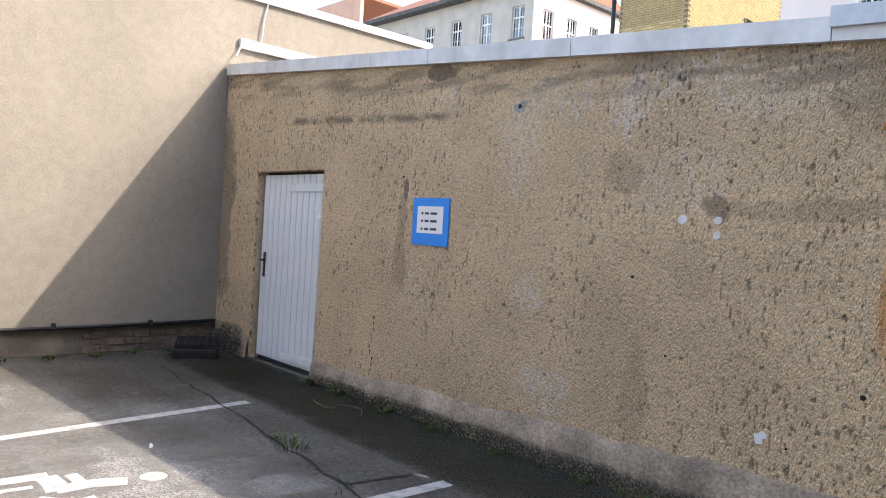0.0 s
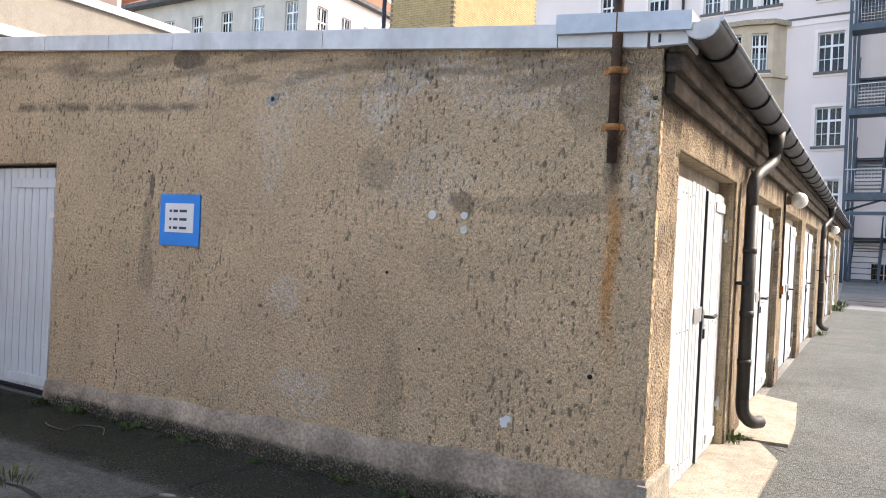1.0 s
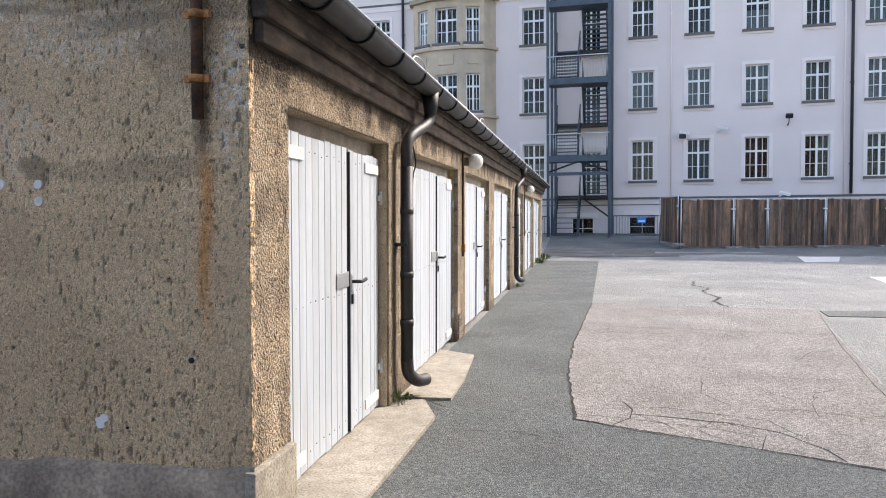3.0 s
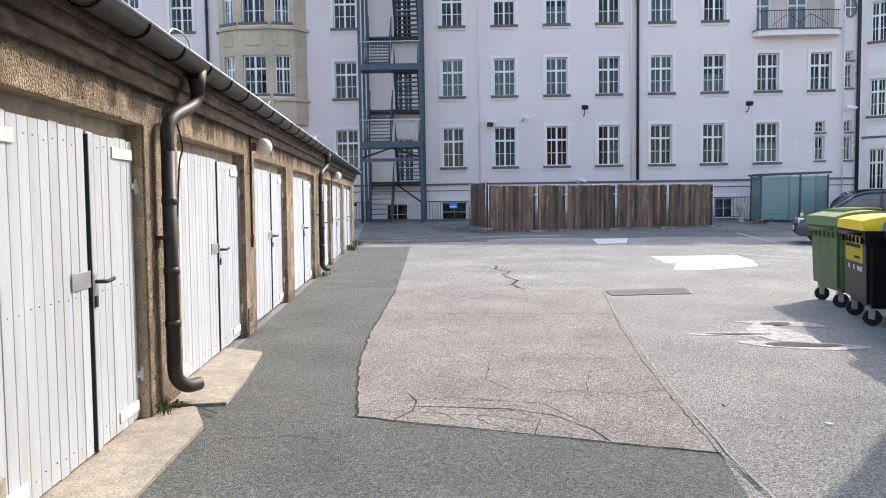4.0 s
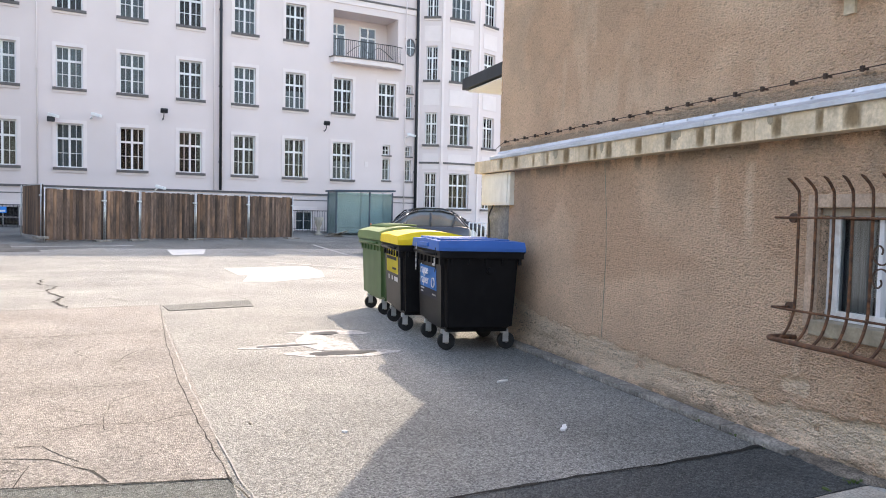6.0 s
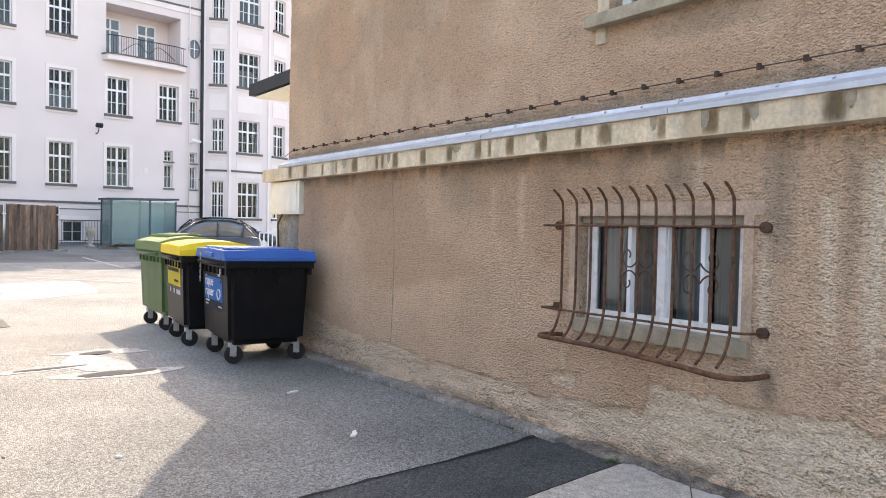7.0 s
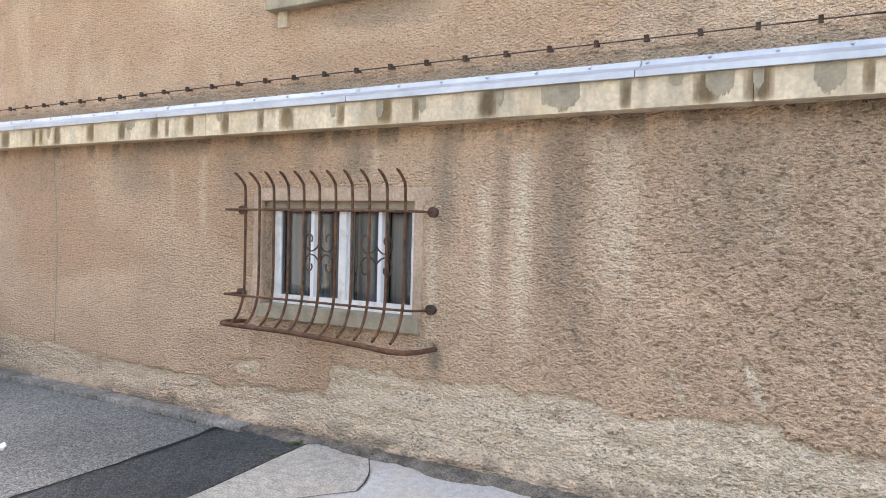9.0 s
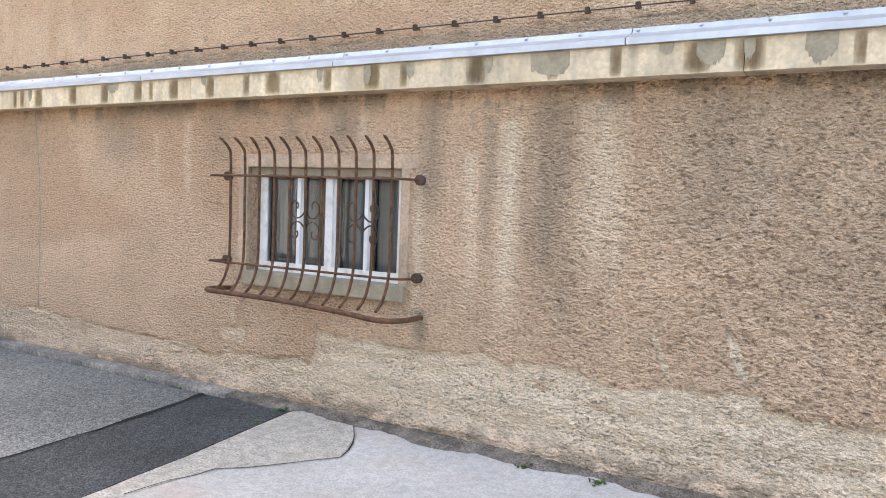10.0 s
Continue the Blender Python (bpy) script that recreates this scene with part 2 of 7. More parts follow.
    "brick_old": mat("brick_old", (0.16, 0.125, 0.105), 0.95, var=0.35, scale=14, bump=0.5, bscale=60, rand=0.3),
    "roof_felt": mat("roof_felt", (0.10, 0.10, 0.10), 0.9, var=0.25, scale=3, bump=0.3),
    "roof_tile": mat("roof_tile", (0.28, 0.12, 0.08), 0.85, var=0.2, scale=4, bump=0.3),
    "pink_wall": mat("pink_wall", (0.60, 0.36, 0.28), 0.9, var=0.1, scale=1, bump=0.1),
    "timber_grey": mat("timber_grey", (0.20, 0.165, 0.125), 0.9, var=0.35, scale=5, bump=0.4, bscale=50, stretch=(4, 0.3, 4)),
    "bin_black": mat("bin_black", (0.008, 0.008, 0.009), 0.42, var=0.2, scale=5, bump=0.08, bscale=200, stain=[((0.02, 0.02, 0.021), 5, 0.4, (1, 1, 0.5))], spec=0.12),
    "bin_green": mat("bin_green", (0.055, 0.11, 0.035), 0.5, var=0.12, scale=4, bump=0.08, bscale=200, stain=[((0.12, 0.16, 0.08), 4, 0.4, (1, 1, 0.5))]),
    "lid_blue": mat("lid_blue", (0.025, 0.13, 0.43), 0.42, var=0.1, scale=4, bump=0.05, bscale=200),
    "lid_yellow": mat("lid_yellow", (0.85, 0.60, 0.02), 0.45, var=0.08, scale=4, bump=0.05, bscale=200),
    "lid_green": mat("lid_green", (0.14, 0.20, 0.075), 0.5, var=0.12, scale=4, bump=0.05, bscale=200),
    "rubber": mat("rubber", (0.018, 0.018, 0.018), 0.8, var=0.3, scale=20, bump=0.1),
    "sign_blue": mat("sign_blue", (0.0, 0.26, 0.78), 0.45, var=0.05, scale=6, bump=0.02),
    "label_yellow": mat("label_yellow", (0.85, 0.70, 0.03), 0.5, var=0.05, scale=6, bump=0.02),
    "label_blue": mat("label_blue", (0.03, 0.25, 0.66), 0.5, var=0.05, scale=6, bump=0.02),
    "paper_white": mat("paper_white", (0.80, 0.80, 0.80), 0.6, var=0.03, scale=6, bump=0.02),
    "ink": mat("ink", (0.06, 0.06, 0.08), 0.7, var=0.1, scale=6, bump=0.02),
    "car_dark": mat("car_dark", (0.07, 0.076, 0.085), 0.25, 0.6, var=0.05, scale=2, bump=0, spec=0.8),
    "car_black": mat("car_black", (0.012, 0.012, 0.014), 0.25, 0.2, var=0.05, scale=2, bump=0, spec=0.7),
    "car_window": mat("car_window", (0.02, 0.024, 0.03), 0.08, 0.0, var=0.05, scale=2, bump=0, spec=1.0),
    "lamp_white": mat("lamp_white", (0.80, 0.79, 0.74), 0.3, var=0.04, scale=4, bump=0),
    "grass": mat("grass", (0.075, 0.12, 0.03), 0.8, var=0.4, scale=20, bump=0),
    "orange": mat("orange", (0.65, 0.16, 0.05), 0.6, var=0.1, scale=5, bump=0),
    "roller": mat("roller", (0.34, 0.28, 0.21), 0.8, var=0.2, scale=8, bump=0.2),
    "frame_white": mat("frame_white", (0.74, 0.75, 0.76), 0.5, var=0.05, scale=6, bump=0.05),
    "water": mat("water", (0.03, 0.03, 0.03), 0.3, var=0.2, scale=3, bump=0, spec=0.25),
    "concrete_slab": mat("concrete_slab", (0.56, 0.525, 0.455), 0.92, var=0.16, grit=0.32, scale=2, bump=0.5, bscale=80, dist=0.006, pits=0.5, pit_scale=60, stain=[((0.40, 0.37, 0.32), 2.3, 0.5, (1, 1, 1)), ((0.50, 0.36, 0.28), 3.1, 0.35, (1, 1, 1))]),
    "cream_paint": mat("cream_paint", (0.74, 0.69, 0.58), 0.6, var=0.08, scale=6, bump=0.1, stain=[((0.5, 0.44, 0.34), 8, 0.4, (1, 1, 0.3))]),
    "moss_wire": mat("moss_wire", (0.22, 0.30, 0.22), 0.8, var=0.2, scale=9, bump=0),
    "foot_dirt": mat("foot_dirt", (0.20, 0.17, 0.14), 0.95, var=0.45, scale=8, bump=0.8, bscale=90, dist=0.015, grit=0.5, stain=[((0.30, 0.26, 0.21), 5, 0.6, (1, 1, 1))]),
    "car_glass": mat("car_glass", (0.11, 0.13, 0.14), 0.06, 0.0, var=0.25, scale=1.5, bump=0, spec=1.0),
    "eaves_wood": mat("eaves_wood", (0.085, 0.063, 0.047), 0.9, var=0.45, scale=5, bump=0.5, bscale=50, stretch=(4, 0.5, 4), grit=0.3, stain=[((0.025, 0.02, 0.017), 3.0, 0.85, (1, 0.6, 1)), ((0.22, 0.18, 0.14), 7, 0.5, (1, 0.5, 1))]),
    "door_lintel": mat("door_lintel", (0.42, 0.37, 0.31), 0.85, var=0.25, scale=6, bump=0.3, bscale=40, stain=[((0.16, 0.13, 0.10), 5, 0.6, (1, 0.4, 1))]),
    "nail": mat("nail", (0.16, 0.13, 0.11), 0.7, 0.3, var=0.3, scale=30, bump=0),
    "net_curtain": mat("net_curtain", (0.12, 0.138, 0.15), 0.9, var=0.3, scale=9, bump=0.3, bscale=14, stretch=(6, 6, 0.1)),
    "smooth_plaster": mat("smooth_plaster", (0.50, 0.36, 0.26), 0.95, var=0.12, scale=4, bump=0.4, bscale=60, dist=0.008, grit=0.2, stain=[((0.36, 0.28, 0.22), 5, 0.5, (1, 1, 0.5))]),
    "slab_smooth": mat("slab_smooth", (0.52, 0.51, 0.48), 0.9, var=0.10, grit=0.2, scale=1.5, bump=0.3, bscale=90, dist=0.004, stain=[((0.40, 0.39, 0.37), 1.7, 0.5, (1, 1, 1)), ((0.50, 0.38, 0.30), 2.6, 0.4, (1, 1, 1))]),
    # same white boards, base colour raised for the shaded end wall
    "white_door_shaded": mat("white_door_shaded", (0.68, 0.71, 0.73), 0.6, var=0.06, scale=5, bump=0.2, bscale=70, stretch=(1, 1, 0.15), stain=[((0.42, 0.40, 0.37), 9, 0.35, (1, 1, 0.12))]),
    "pane": glass("pane", (0.90, 0.93, 0.93), 0.0, 1.33),
}
pt = glass("pane_teal", (0.72, 0.86, 0.86), 0.1, 1.5)
pt_n, pt_l = pt.node_tree.nodes, pt.node_tree.links.new
haze_mix, haze = pt_n.new("ShaderNodeMixShader"), pt_n.new("ShaderNodeBsdfDiffuse")
haze.inputs[0].default_value = (0.42, 0.56, 0.56, 1)
haze_mix.inputs[0].default_value = 0.25
pt_l(pt_n["Mix Shader"].outputs[0], haze_mix.inputs[1])
pt_l(haze.outputs[0], haze_mix.inputs[2])
pt_l(haze_mix.outputs[0], pt_n["Material Output"].inputs[0])
M["pane_teal"] = pt
M["room_dark"].node_tree.nodes["Principled BSDF"].inputs["Specular IOR Level"].default_value = 0.1



def run_mat(name, colour, scale, stretch, lo, hi, rough=0.95, film=False, most=1.0, soft=0.45):
    """A thin stain whose patches thin out towards its edges; film: a sheer tint over what lies under it."""
    m = bpy.data.materials.new(name)
    m.use_nodes = True
    n, ln = m.node_tree.nodes, m.node_tree.links.new
    b = n["Principled BSDF"]
    b.inputs["Roughness"].default_value = rough
    b.inputs["Specular IOR Level"].default_value = 0.2
    tc = n.new("ShaderNodeTexCoord")
    mp = n.new("ShaderNodeMapping")
    mp.inputs["Scale"].default_value = stretch
    ln(tc.outputs["Object"], mp.inputs[0])
    nz = n.new("ShaderNodeTexNoise")
    nz.inputs["Scale"].default_value, nz.inputs["Detail"].default_value, nz.inputs["Roughness"].default_value = scale, 8, 0.72
    ln(mp.outputs[0], nz.inputs["Vector"])
    sp = n.new("ShaderNodeSeparateXYZ")
    ln(tc.outputs["Generated"], sp.inputs[0])
    last = nz.outputs[0]

    def op(kind, x, y):
        q = n.new("ShaderNodeMath")
        q.operation = kind
        for k, v in enumerate((x, y)):
            if isinstance(v, (int, float)):
                q.inputs[k].default_value = v
            else:
                ln(v, q.inputs[k])
        return q.outputs[0]
    fade = None
    for axis in ("X", "Y", "Z"):
        g = sp.outputs[axis]
        e = op("MULTIPLY", op("MULTIPLY", g, op("SUBTRACT", 1.0, g)), 4.0)
        if axis != "Y":
            fade = e if fade is None else op("MULTIPLY", fade, e)
    fade = op("POWER", fade, soft)
    r = n.new("ShaderNodeMapRange")
    r.inputs[1].default_value, r.inputs[2].default_value = lo, hi
    ln(op("MULTIPLY", last, fade), r.inputs[0])
    r.inputs[4].default_value = most
    grain = n.new("ShaderNodeTexNoise")
    grain.inputs["Scale"].default_value, grain.inputs["Detail"].default_value = 65, 3
    ln(tc.outputs["Object"], grain.inputs["Vector"])
    gr = n.new("ShaderNodeMapRange")
    gr.inputs[1].default_value, gr.inputs[2].default_value = 0.36, 0.52
    ln(grain.outputs[0], gr.inputs[0])
    cover = op("MULTIPLY", r.outputs[0], gr.outputs[0])
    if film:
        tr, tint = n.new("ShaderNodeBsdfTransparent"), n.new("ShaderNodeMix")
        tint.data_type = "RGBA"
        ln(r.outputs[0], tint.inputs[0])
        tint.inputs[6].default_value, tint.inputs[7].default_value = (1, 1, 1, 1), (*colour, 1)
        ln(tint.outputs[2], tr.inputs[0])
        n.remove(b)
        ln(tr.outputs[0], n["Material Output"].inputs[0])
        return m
    ln(cover, b.inputs["Alpha"])
    v = n.new("ShaderNodeMix")
    v.data_type = "RGBA"
    f = n.new("ShaderNodeTexNoise")
    f.inputs["Scale"].default_value = 60
    ln(tc.outputs["Object"], f.inputs["Vector"])
    ln(f.outputs[0], v.inputs[0])
    v.inputs[6].default_value = (*[c * 0.55 for c in colour], 1)
    v.inputs[7].default_value = (*[min(1, c * 1.35) for c in colour], 1)
    ln(v.outputs[2], b.inputs["Base Color"])
    return m


M["run_drip"] = run_mat("run_drip", (0.58, 0.54, 0.49), 6, (3, 3, 0.3), 0.16, 0.5, film=True, soft=0.25)
M["run_moss"] = run_mat("run_moss", (0.05, 0.05, 0.034), 5, (1, 1, 1), 0.12, 0.42)
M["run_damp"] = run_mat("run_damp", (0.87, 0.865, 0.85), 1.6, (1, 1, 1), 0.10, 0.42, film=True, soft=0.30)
# deepens the house's shade on the asphalt by tint, along with some damp
M["run_shade_damp"] = run_mat("run_shade_damp", (0.86, 0.865, 0.865), 1.2, (1, 1, 1), 0.08, 0.42, film=True, soft=0.45)
M["run_dust"] = run_mat("run_dust", (0.40, 0.395, 0.38), 3, (1, 1, 1), 0.3, 0.65)

# ---- building blocks ----


def part(name, bm, material, parent=None, label="", smooth=False):
    me = bm if isinstance(bm, bpy.types.Mesh) else bpy.data.meshes.new(name)
    if not isinstance(bm, bpy.types.Mesh):
        bmesh.ops.recalc_face_normals(bm, faces=bm.faces)
        if smooth:
            for f in bm.faces:
                f.smooth = True
        bm.to_mesh(me)
        bm.free()
    if material and not me.materials:
        me.materials.append(M[material])
    ob = new(name, me)
    ob.parent = parent
    if label:
        ob["label"] = label
    return ob


def thing(name, label, category, group="", kind="", at=None):
    ob = tagged(new(name), label, category, group, kind)
    if at is not None:
        ob.matrix_world = at
    return ob


def box(bm, x0, x1, y0, y1, z0, z1, bevel=0.0, m=None):
    r = bmesh.ops.create_cube(bm, size=1.0)
    vs = r["verts"]
    for v in vs:
        v.co = Vector((x0 + (v.co.x + 0.5) * (x1 - x0), y0 + (v.co.y + 0.5) * (y1 - y0), z0 + (v.co.z + 0.5) * (z1 - z0)))
    if bevel:
        es = {e for v in vs for e in v.link_edges}
        rb = bmesh.ops.bevel(bm, geom=list(es), offset=bevel, segments=2, affect="EDGES", profile=0.6)
        vs = list({v for f in rb["faces"] for v in f.verts} | {v for v in vs if v.is_valid})
    if m is not None:
        for v in vs:
            v.co = m @ v.co
    return vs


def bx(*a, **k):
    bm = bmesh.new()
    box(bm, *a, **k)
    return bm


def tube(bm, pts, r, seg=10, caps=True, squash=None):
    """A round bar along the points; r is one radius or one for each point."""
    pts = [Vector(p) for p in pts]
    rings, side = [], None
    for i, p in enumerate(pts):
        d = (pts[min(i + 1, len(pts) - 1)] - pts[max(i - 1, 0)]).normalized()
        if side is None:
            side = d.cross(Vector((0, 0, 1)) if abs(d.z) < 0.9 else Vector((1, 0, 0))).normalized()
        side = (side - d * side.dot(d)).normalized()
        up = d.cross(side)
        rr = r[i] if isinstance(r, (list, tuple)) else r
        rings.append([bm.verts.new(p + (side * math.cos(a) + up * math.sin(a)) * rr) for a in [2 * math.pi * k / seg for k in range(seg)]])
    for a, b in zip(rings, rings[1:]):
        for k in range(seg):
            f = bm.faces.new((a[k], a[(k + 1) % seg], b[(k + 1) % seg], b[k]))
            f.smooth = True
    if caps:
        bm.faces.new(rings[0][::-1])
        bm.faces.new(rings[-1])
    return bm


def tb(pts, r, seg=10, caps=True):
    return tube(bmesh.new(), pts, r, seg, caps)


def prism(bm, poly, z0, z1, m=None):
    """A flat outline in x and y, raised from z0 to z1."""
    lo = [bm.verts.new((x, y, z0)) for x, y in poly]
    hi = [bm.verts.new((x, y, z1)) for x, y in poly]
    bm.faces.new(lo[::-1])
    bm.faces.new(hi)
    for i in range(len(poly)):
        j = (i + 1) % len(poly)
        bm.faces.new((lo[i], lo[j], hi[j], hi[i]))
    if m is not None:
        for v in lo + hi:
            v.co = m @ v.co
    return bm


def pr(poly, z0, z1, m=None):
    return prism(bmesh.new(), poly, z0, z1, m)


def smooth_path(pts, n=6):
    """Points on a soft curve through pts."""
    out = []
    P = [Vector(p) for p in pts]
    for i in range(len(P) - 1):
        a, b, c, d = P[max(i - 1, 0)], P[i], P[i + 1], P[min(i + 2, len(P) - 1)]
        for k in range(n):
            t = k / n
            out.append(0.5 * ((2 * b) + (c - a) * t + (2 * a - 5 * b + 4 * c - d) * t * t + (3 * b - a - 3 * c + d) * t ** 3))
    return out + [P[-1]]


def holed(u0, u1, z0, z1, holes, depth, m=None, top=None):
    """A wall along u with rectangular openings (u0, u1, z0, z1), front face at y=0, its back at y=depth. top(u): height of a sloping top."""
    us = sorted({u0, u1, *[h[0] for h in holes], *[h[1] for h in holes]})
    zs = sorted({z0, z1, *[h[2] for h in holes], *[h[3] for h in holes]})
    us, zs = [u for u in us if u0 <= u <= u1], [z for z in zs if z0 <= z <= z1]
    solid = [[not any(h[0] < (us[i] + us[i + 1]) / 2 < h[1] and h[2] < (zs[j] + zs[j + 1]) / 2 < h[3] for h in holes) for j in range(len(zs) - 1)] for i in range(len(us) - 1)]
    bm, cache = bmesh.new(), {}

    def vert(i, j, y):
        if (i, j, y) not in cache:
            z = zs[j] if not (top and j == len(zs) - 1) else top(us[i])
            cache[i, j, y] = bm.verts.new((us[i], y, z))
        return cache[i, j, y]

    def is_solid(i, j):
        return 0 <= i < len(us) - 1 and 0 <= j < len(zs) - 1 and solid[i][j]
    for i in range(len(us) - 1):
        for j in range(len(zs) - 1):
            if not solid[i][j]:
                continue
            q = [(i, j), (i + 1, j), (i + 1, j + 1), (i, j + 1)]
            bm.faces.new([vert(*c, 0.0) for c in q])
            bm.faces.new([vert(*c, depth) for c in q[::-1]])
            for a, b, nb in ((q[0], q[1], (i, j - 1)), (q[1], q[2], (i + 1, j)), (q[2], q[3], (i, j + 1)), (q[3], q[0], (i - 1, j))):
                if not is_solid(*nb):
                    bm.faces.new((vert(*b, 0.0), vert(*a, 0.0), vert(*a, depth), vert(*b, depth)))
    if m is not None:
        bm.transform(m)
    return bm


def ribbon(bm, pts, w, z, jitter=0.0, step=0.12):
    """A flat strip of uneven width along the points, for cracks and seams."""
    pts = [Vector((*p, 0)) for p in pts]
    line = []
    for a, b in zip(pts, pts[1:]):
        k = max(1, int((b - a).length / step))
        line += [a.lerp(b, i / k) for i in range(k)]
    line.append(pts[-1])
    prev = None
    for i, p in enumerate(line):
        d = (line[min(i + 1, len(line) - 1)] - line[max(i - 1, 0)]).normalized()
        s = Vector((-d.y, d.x, 0))
        q = p + s * random.uniform(-jitter, jitter)
        ww = w * random.uniform(0.4, 1.3) / 2 if jitter else w / 2
        cur = bm.verts.new((q - s * ww).to_3d() + Vector((0, 0, z))), bm.verts.new(q + s * ww + Vector((0, 0, z)))
        if prev:
            bm.faces.new((prev[0], cur[0], cur[1], prev[1]))
        prev = cur
    return bm


def empty_mesh(name, bm, material):
    """A mesh to be shared by alike pieces."""
    me = bpy.data.meshes.new(name)
    bmesh.ops.recalc_face_normals(bm, faces=bm.faces)
    bm.to_mesh(me)
    bm.free()
    me.materials.append(M[material])
    return me

# ---- rough render coats: real relief over a grid, with wear and pit darkening kept as mesh attributes ----
def vnoise(U, Z, su, sz, seed):
    """Smooth random values from 0 to 1 with cells su by sz."""
    tab = np.random.RandomState(seed).rand(256, 256)
    x, y = U / su, Z / sz
    ix, iy = np.floor(x).astype(int), np.floor(y).astype(int)
    fx, fy = x - ix, y - iy
    fx, fy = fx * fx * (3 - 2 * fx), fy * fy * (3 - 2 * fy)
    a, b = tab[ix % 256, iy % 256], tab[(ix + 1) % 256, iy % 256]
    c, d = tab[ix % 256, (iy + 1) % 256], tab[(ix + 1) % 256, (iy + 1) % 256]
    return (a * (1 - fx) + b * fx) * (1 - fy) + (c * (1 - fx) + d * fx) * fy


def fbm(U, Z, su, sz, seed, octaves=4):
    tot, amp, norm = 0, 1.0, 0
    for k in range(octaves):
        tot = tot + amp * vnoise(U, Z, su / 2 ** k, sz / 2 ** k, seed + k)
        norm, amp = norm + amp, amp * 0.55
    return tot / norm


def ss(x, lo, hi):
    t = np.clip((x - lo) / (hi - lo), 0, 1)
    return t * t * (3 - 2 * t)


def spot(U, Z, cu, cz, ru, rz):
    """One in the middle of a ragged oval, falling to nothing at its rim."""
    U, Z = U + 0.9 * ru * (fbm(U, Z, ru, ru, 301, 3) - 0.5), Z + 0.9 * rz * (fbm(U, Z, rz, rz, 307, 3) - 0.5)
    return np.clip(1 - ((U - cu) / ru) ** 2 - ((Z - cz) / rz) ** 2, 0, 1)


def run_down(U, Z, cu, w, ztop, zend, seed):
    """A streak that runs down from ztop and dies out at zend."""
    wob = 0.03 * (vnoise(U * 0 + Z, U * 0, 0.35, 1, seed) - 0.5)
    across = np.clip(1 - np.abs((U - cu + wob) / w), 0, 1) ** 0.7
    along = ss(Z, zend, zend + 0.45 * (ztop - zend) + 0.02) * ss(-Z, -ztop - 0.02, -ztop + 0.02)
    return across * along * (0.55 + 0.45 * fbm(U, Z, 0.05, 0.4, seed))


def coat(name, x0, x1, z0, z1, step, shape, m, material, parent, holes=(), top=None, flip=False):
    """A sheet of render on a wall: x along the wall, y inwards. shape(U, Z) gives height and wear; flip: U is -x."""
    nx, nz = int(round((x1 - x0) / step)), int(round((z1 - z0) / step))
    X, F = np.meshgrid(np.linspace(x0, x1, nx + 1), np.linspace(0, 1, nz + 1), indexing="ij")
    Z = z0 + F * ((top(X) if top else z1) - z0)
    wear = shape(-X if flip else X, Z)
    co = np.stack([X, -wear.pop("height"), Z], -1).reshape(-1, 3)
    idx = np.arange((nx + 1) * (nz + 1)).reshape(nx + 1, nz + 1)
    cx, cz = (X[:-1, :-1] + X[1:, 1:]) / 2, (Z[:-1, :-1] + Z[1:, 1:]) / 2
    keep = np.ones(cx.shape, bool)
    for a, b, c, d in holes:
        keep &= ~((cx > a) & (cx < b) & (cz > c) & (cz < d))
    quads = np.stack([idx[:-1, :-1], idx[1:, :-1], idx[1:, 1:], idx[:-1, 1:]], -1)[keep]
    # turn the rim back into the wall
    k = np.pad(keep, 1)
    rim = []
    for da, db, e0, e1 in ((-1, 0, (0, 1), (0, 0)), (1, 0, (1, 0), (1, 1)), (0, -1, (0, 0), (1, 0)), (0, 1, (1, 1), (0, 1))):
        edge = keep & ~k[1 + da:1 + da + keep.shape[0], 1 + db:1 + db + keep.shape[1]]
        i, j = np.nonzero(edge)
        rim.append(np.stack([idx[i + e0[0], j + e0[1]], idx[i + e1[0], j + e1[1]]], -1))
    rim = np.concatenate(rim)
    used, inv = np.unique(rim, return_inverse=True)
    inv = inv.reshape(-1, 2)
    back = co[used].copy()
    back[:, 1] = 0.05
    n = len(co)
    skirt = np.stack([rim[:, 1], rim[:, 0], n + inv[:, 0], n + inv[:, 1]], -1)
    verts, faces = np.concatenate([co, back]), np.concatenate([quads, skirt])
    me = bpy.data.meshes.new(name)
    me.vertices.add(len(verts))
    me.vertices.foreach_set("co", verts.astype(np.float32).ravel())
    me.loops.add(faces.size)
    me.loops.foreach_set("vertex_index", faces.astype(np.int32).ravel())
    me.polygons.add(len(faces))
    me.polygons.foreach_set("loop_start", np.arange(0, faces.size, 4, dtype=np.int32))
    me.polygons.foreach_set("use_smooth", np.arange(len(faces)) < len(quads))
    me.update(calc_edges=True)
    for key, val in wear.items():
        at = me.attributes.new(key, "FLOAT", "POINT")
        v = np.clip(val, 0, 1).ravel()
        at.data.foreach_set("value", np.concatenate([v, v[used]]).astype(np.float32))
    me.materials.append(M[material])
    ob = new(name, me)
    ob.parent = parent
    ob.matrix_world = m
    return ob


def coat_mat(name, base, pale, soot_dark, rust, tint, var=0.10, scale=1.6, pit=0.5, grain=0.22, hole=(75, (1, 1, 1.8), 0.38), relief=0.012):
    """Rough mineral render; wear (pale, soot, rust, tint) and the pit mask come with the mesh. pit: how far hollows are
    darkened.
    """
    m = bpy.data.materials.new(name)
    m.use_nodes = True
    n, ln = m.node_tree.nodes, m.node_tree.links.new
    b = n["Principled BSDF"]
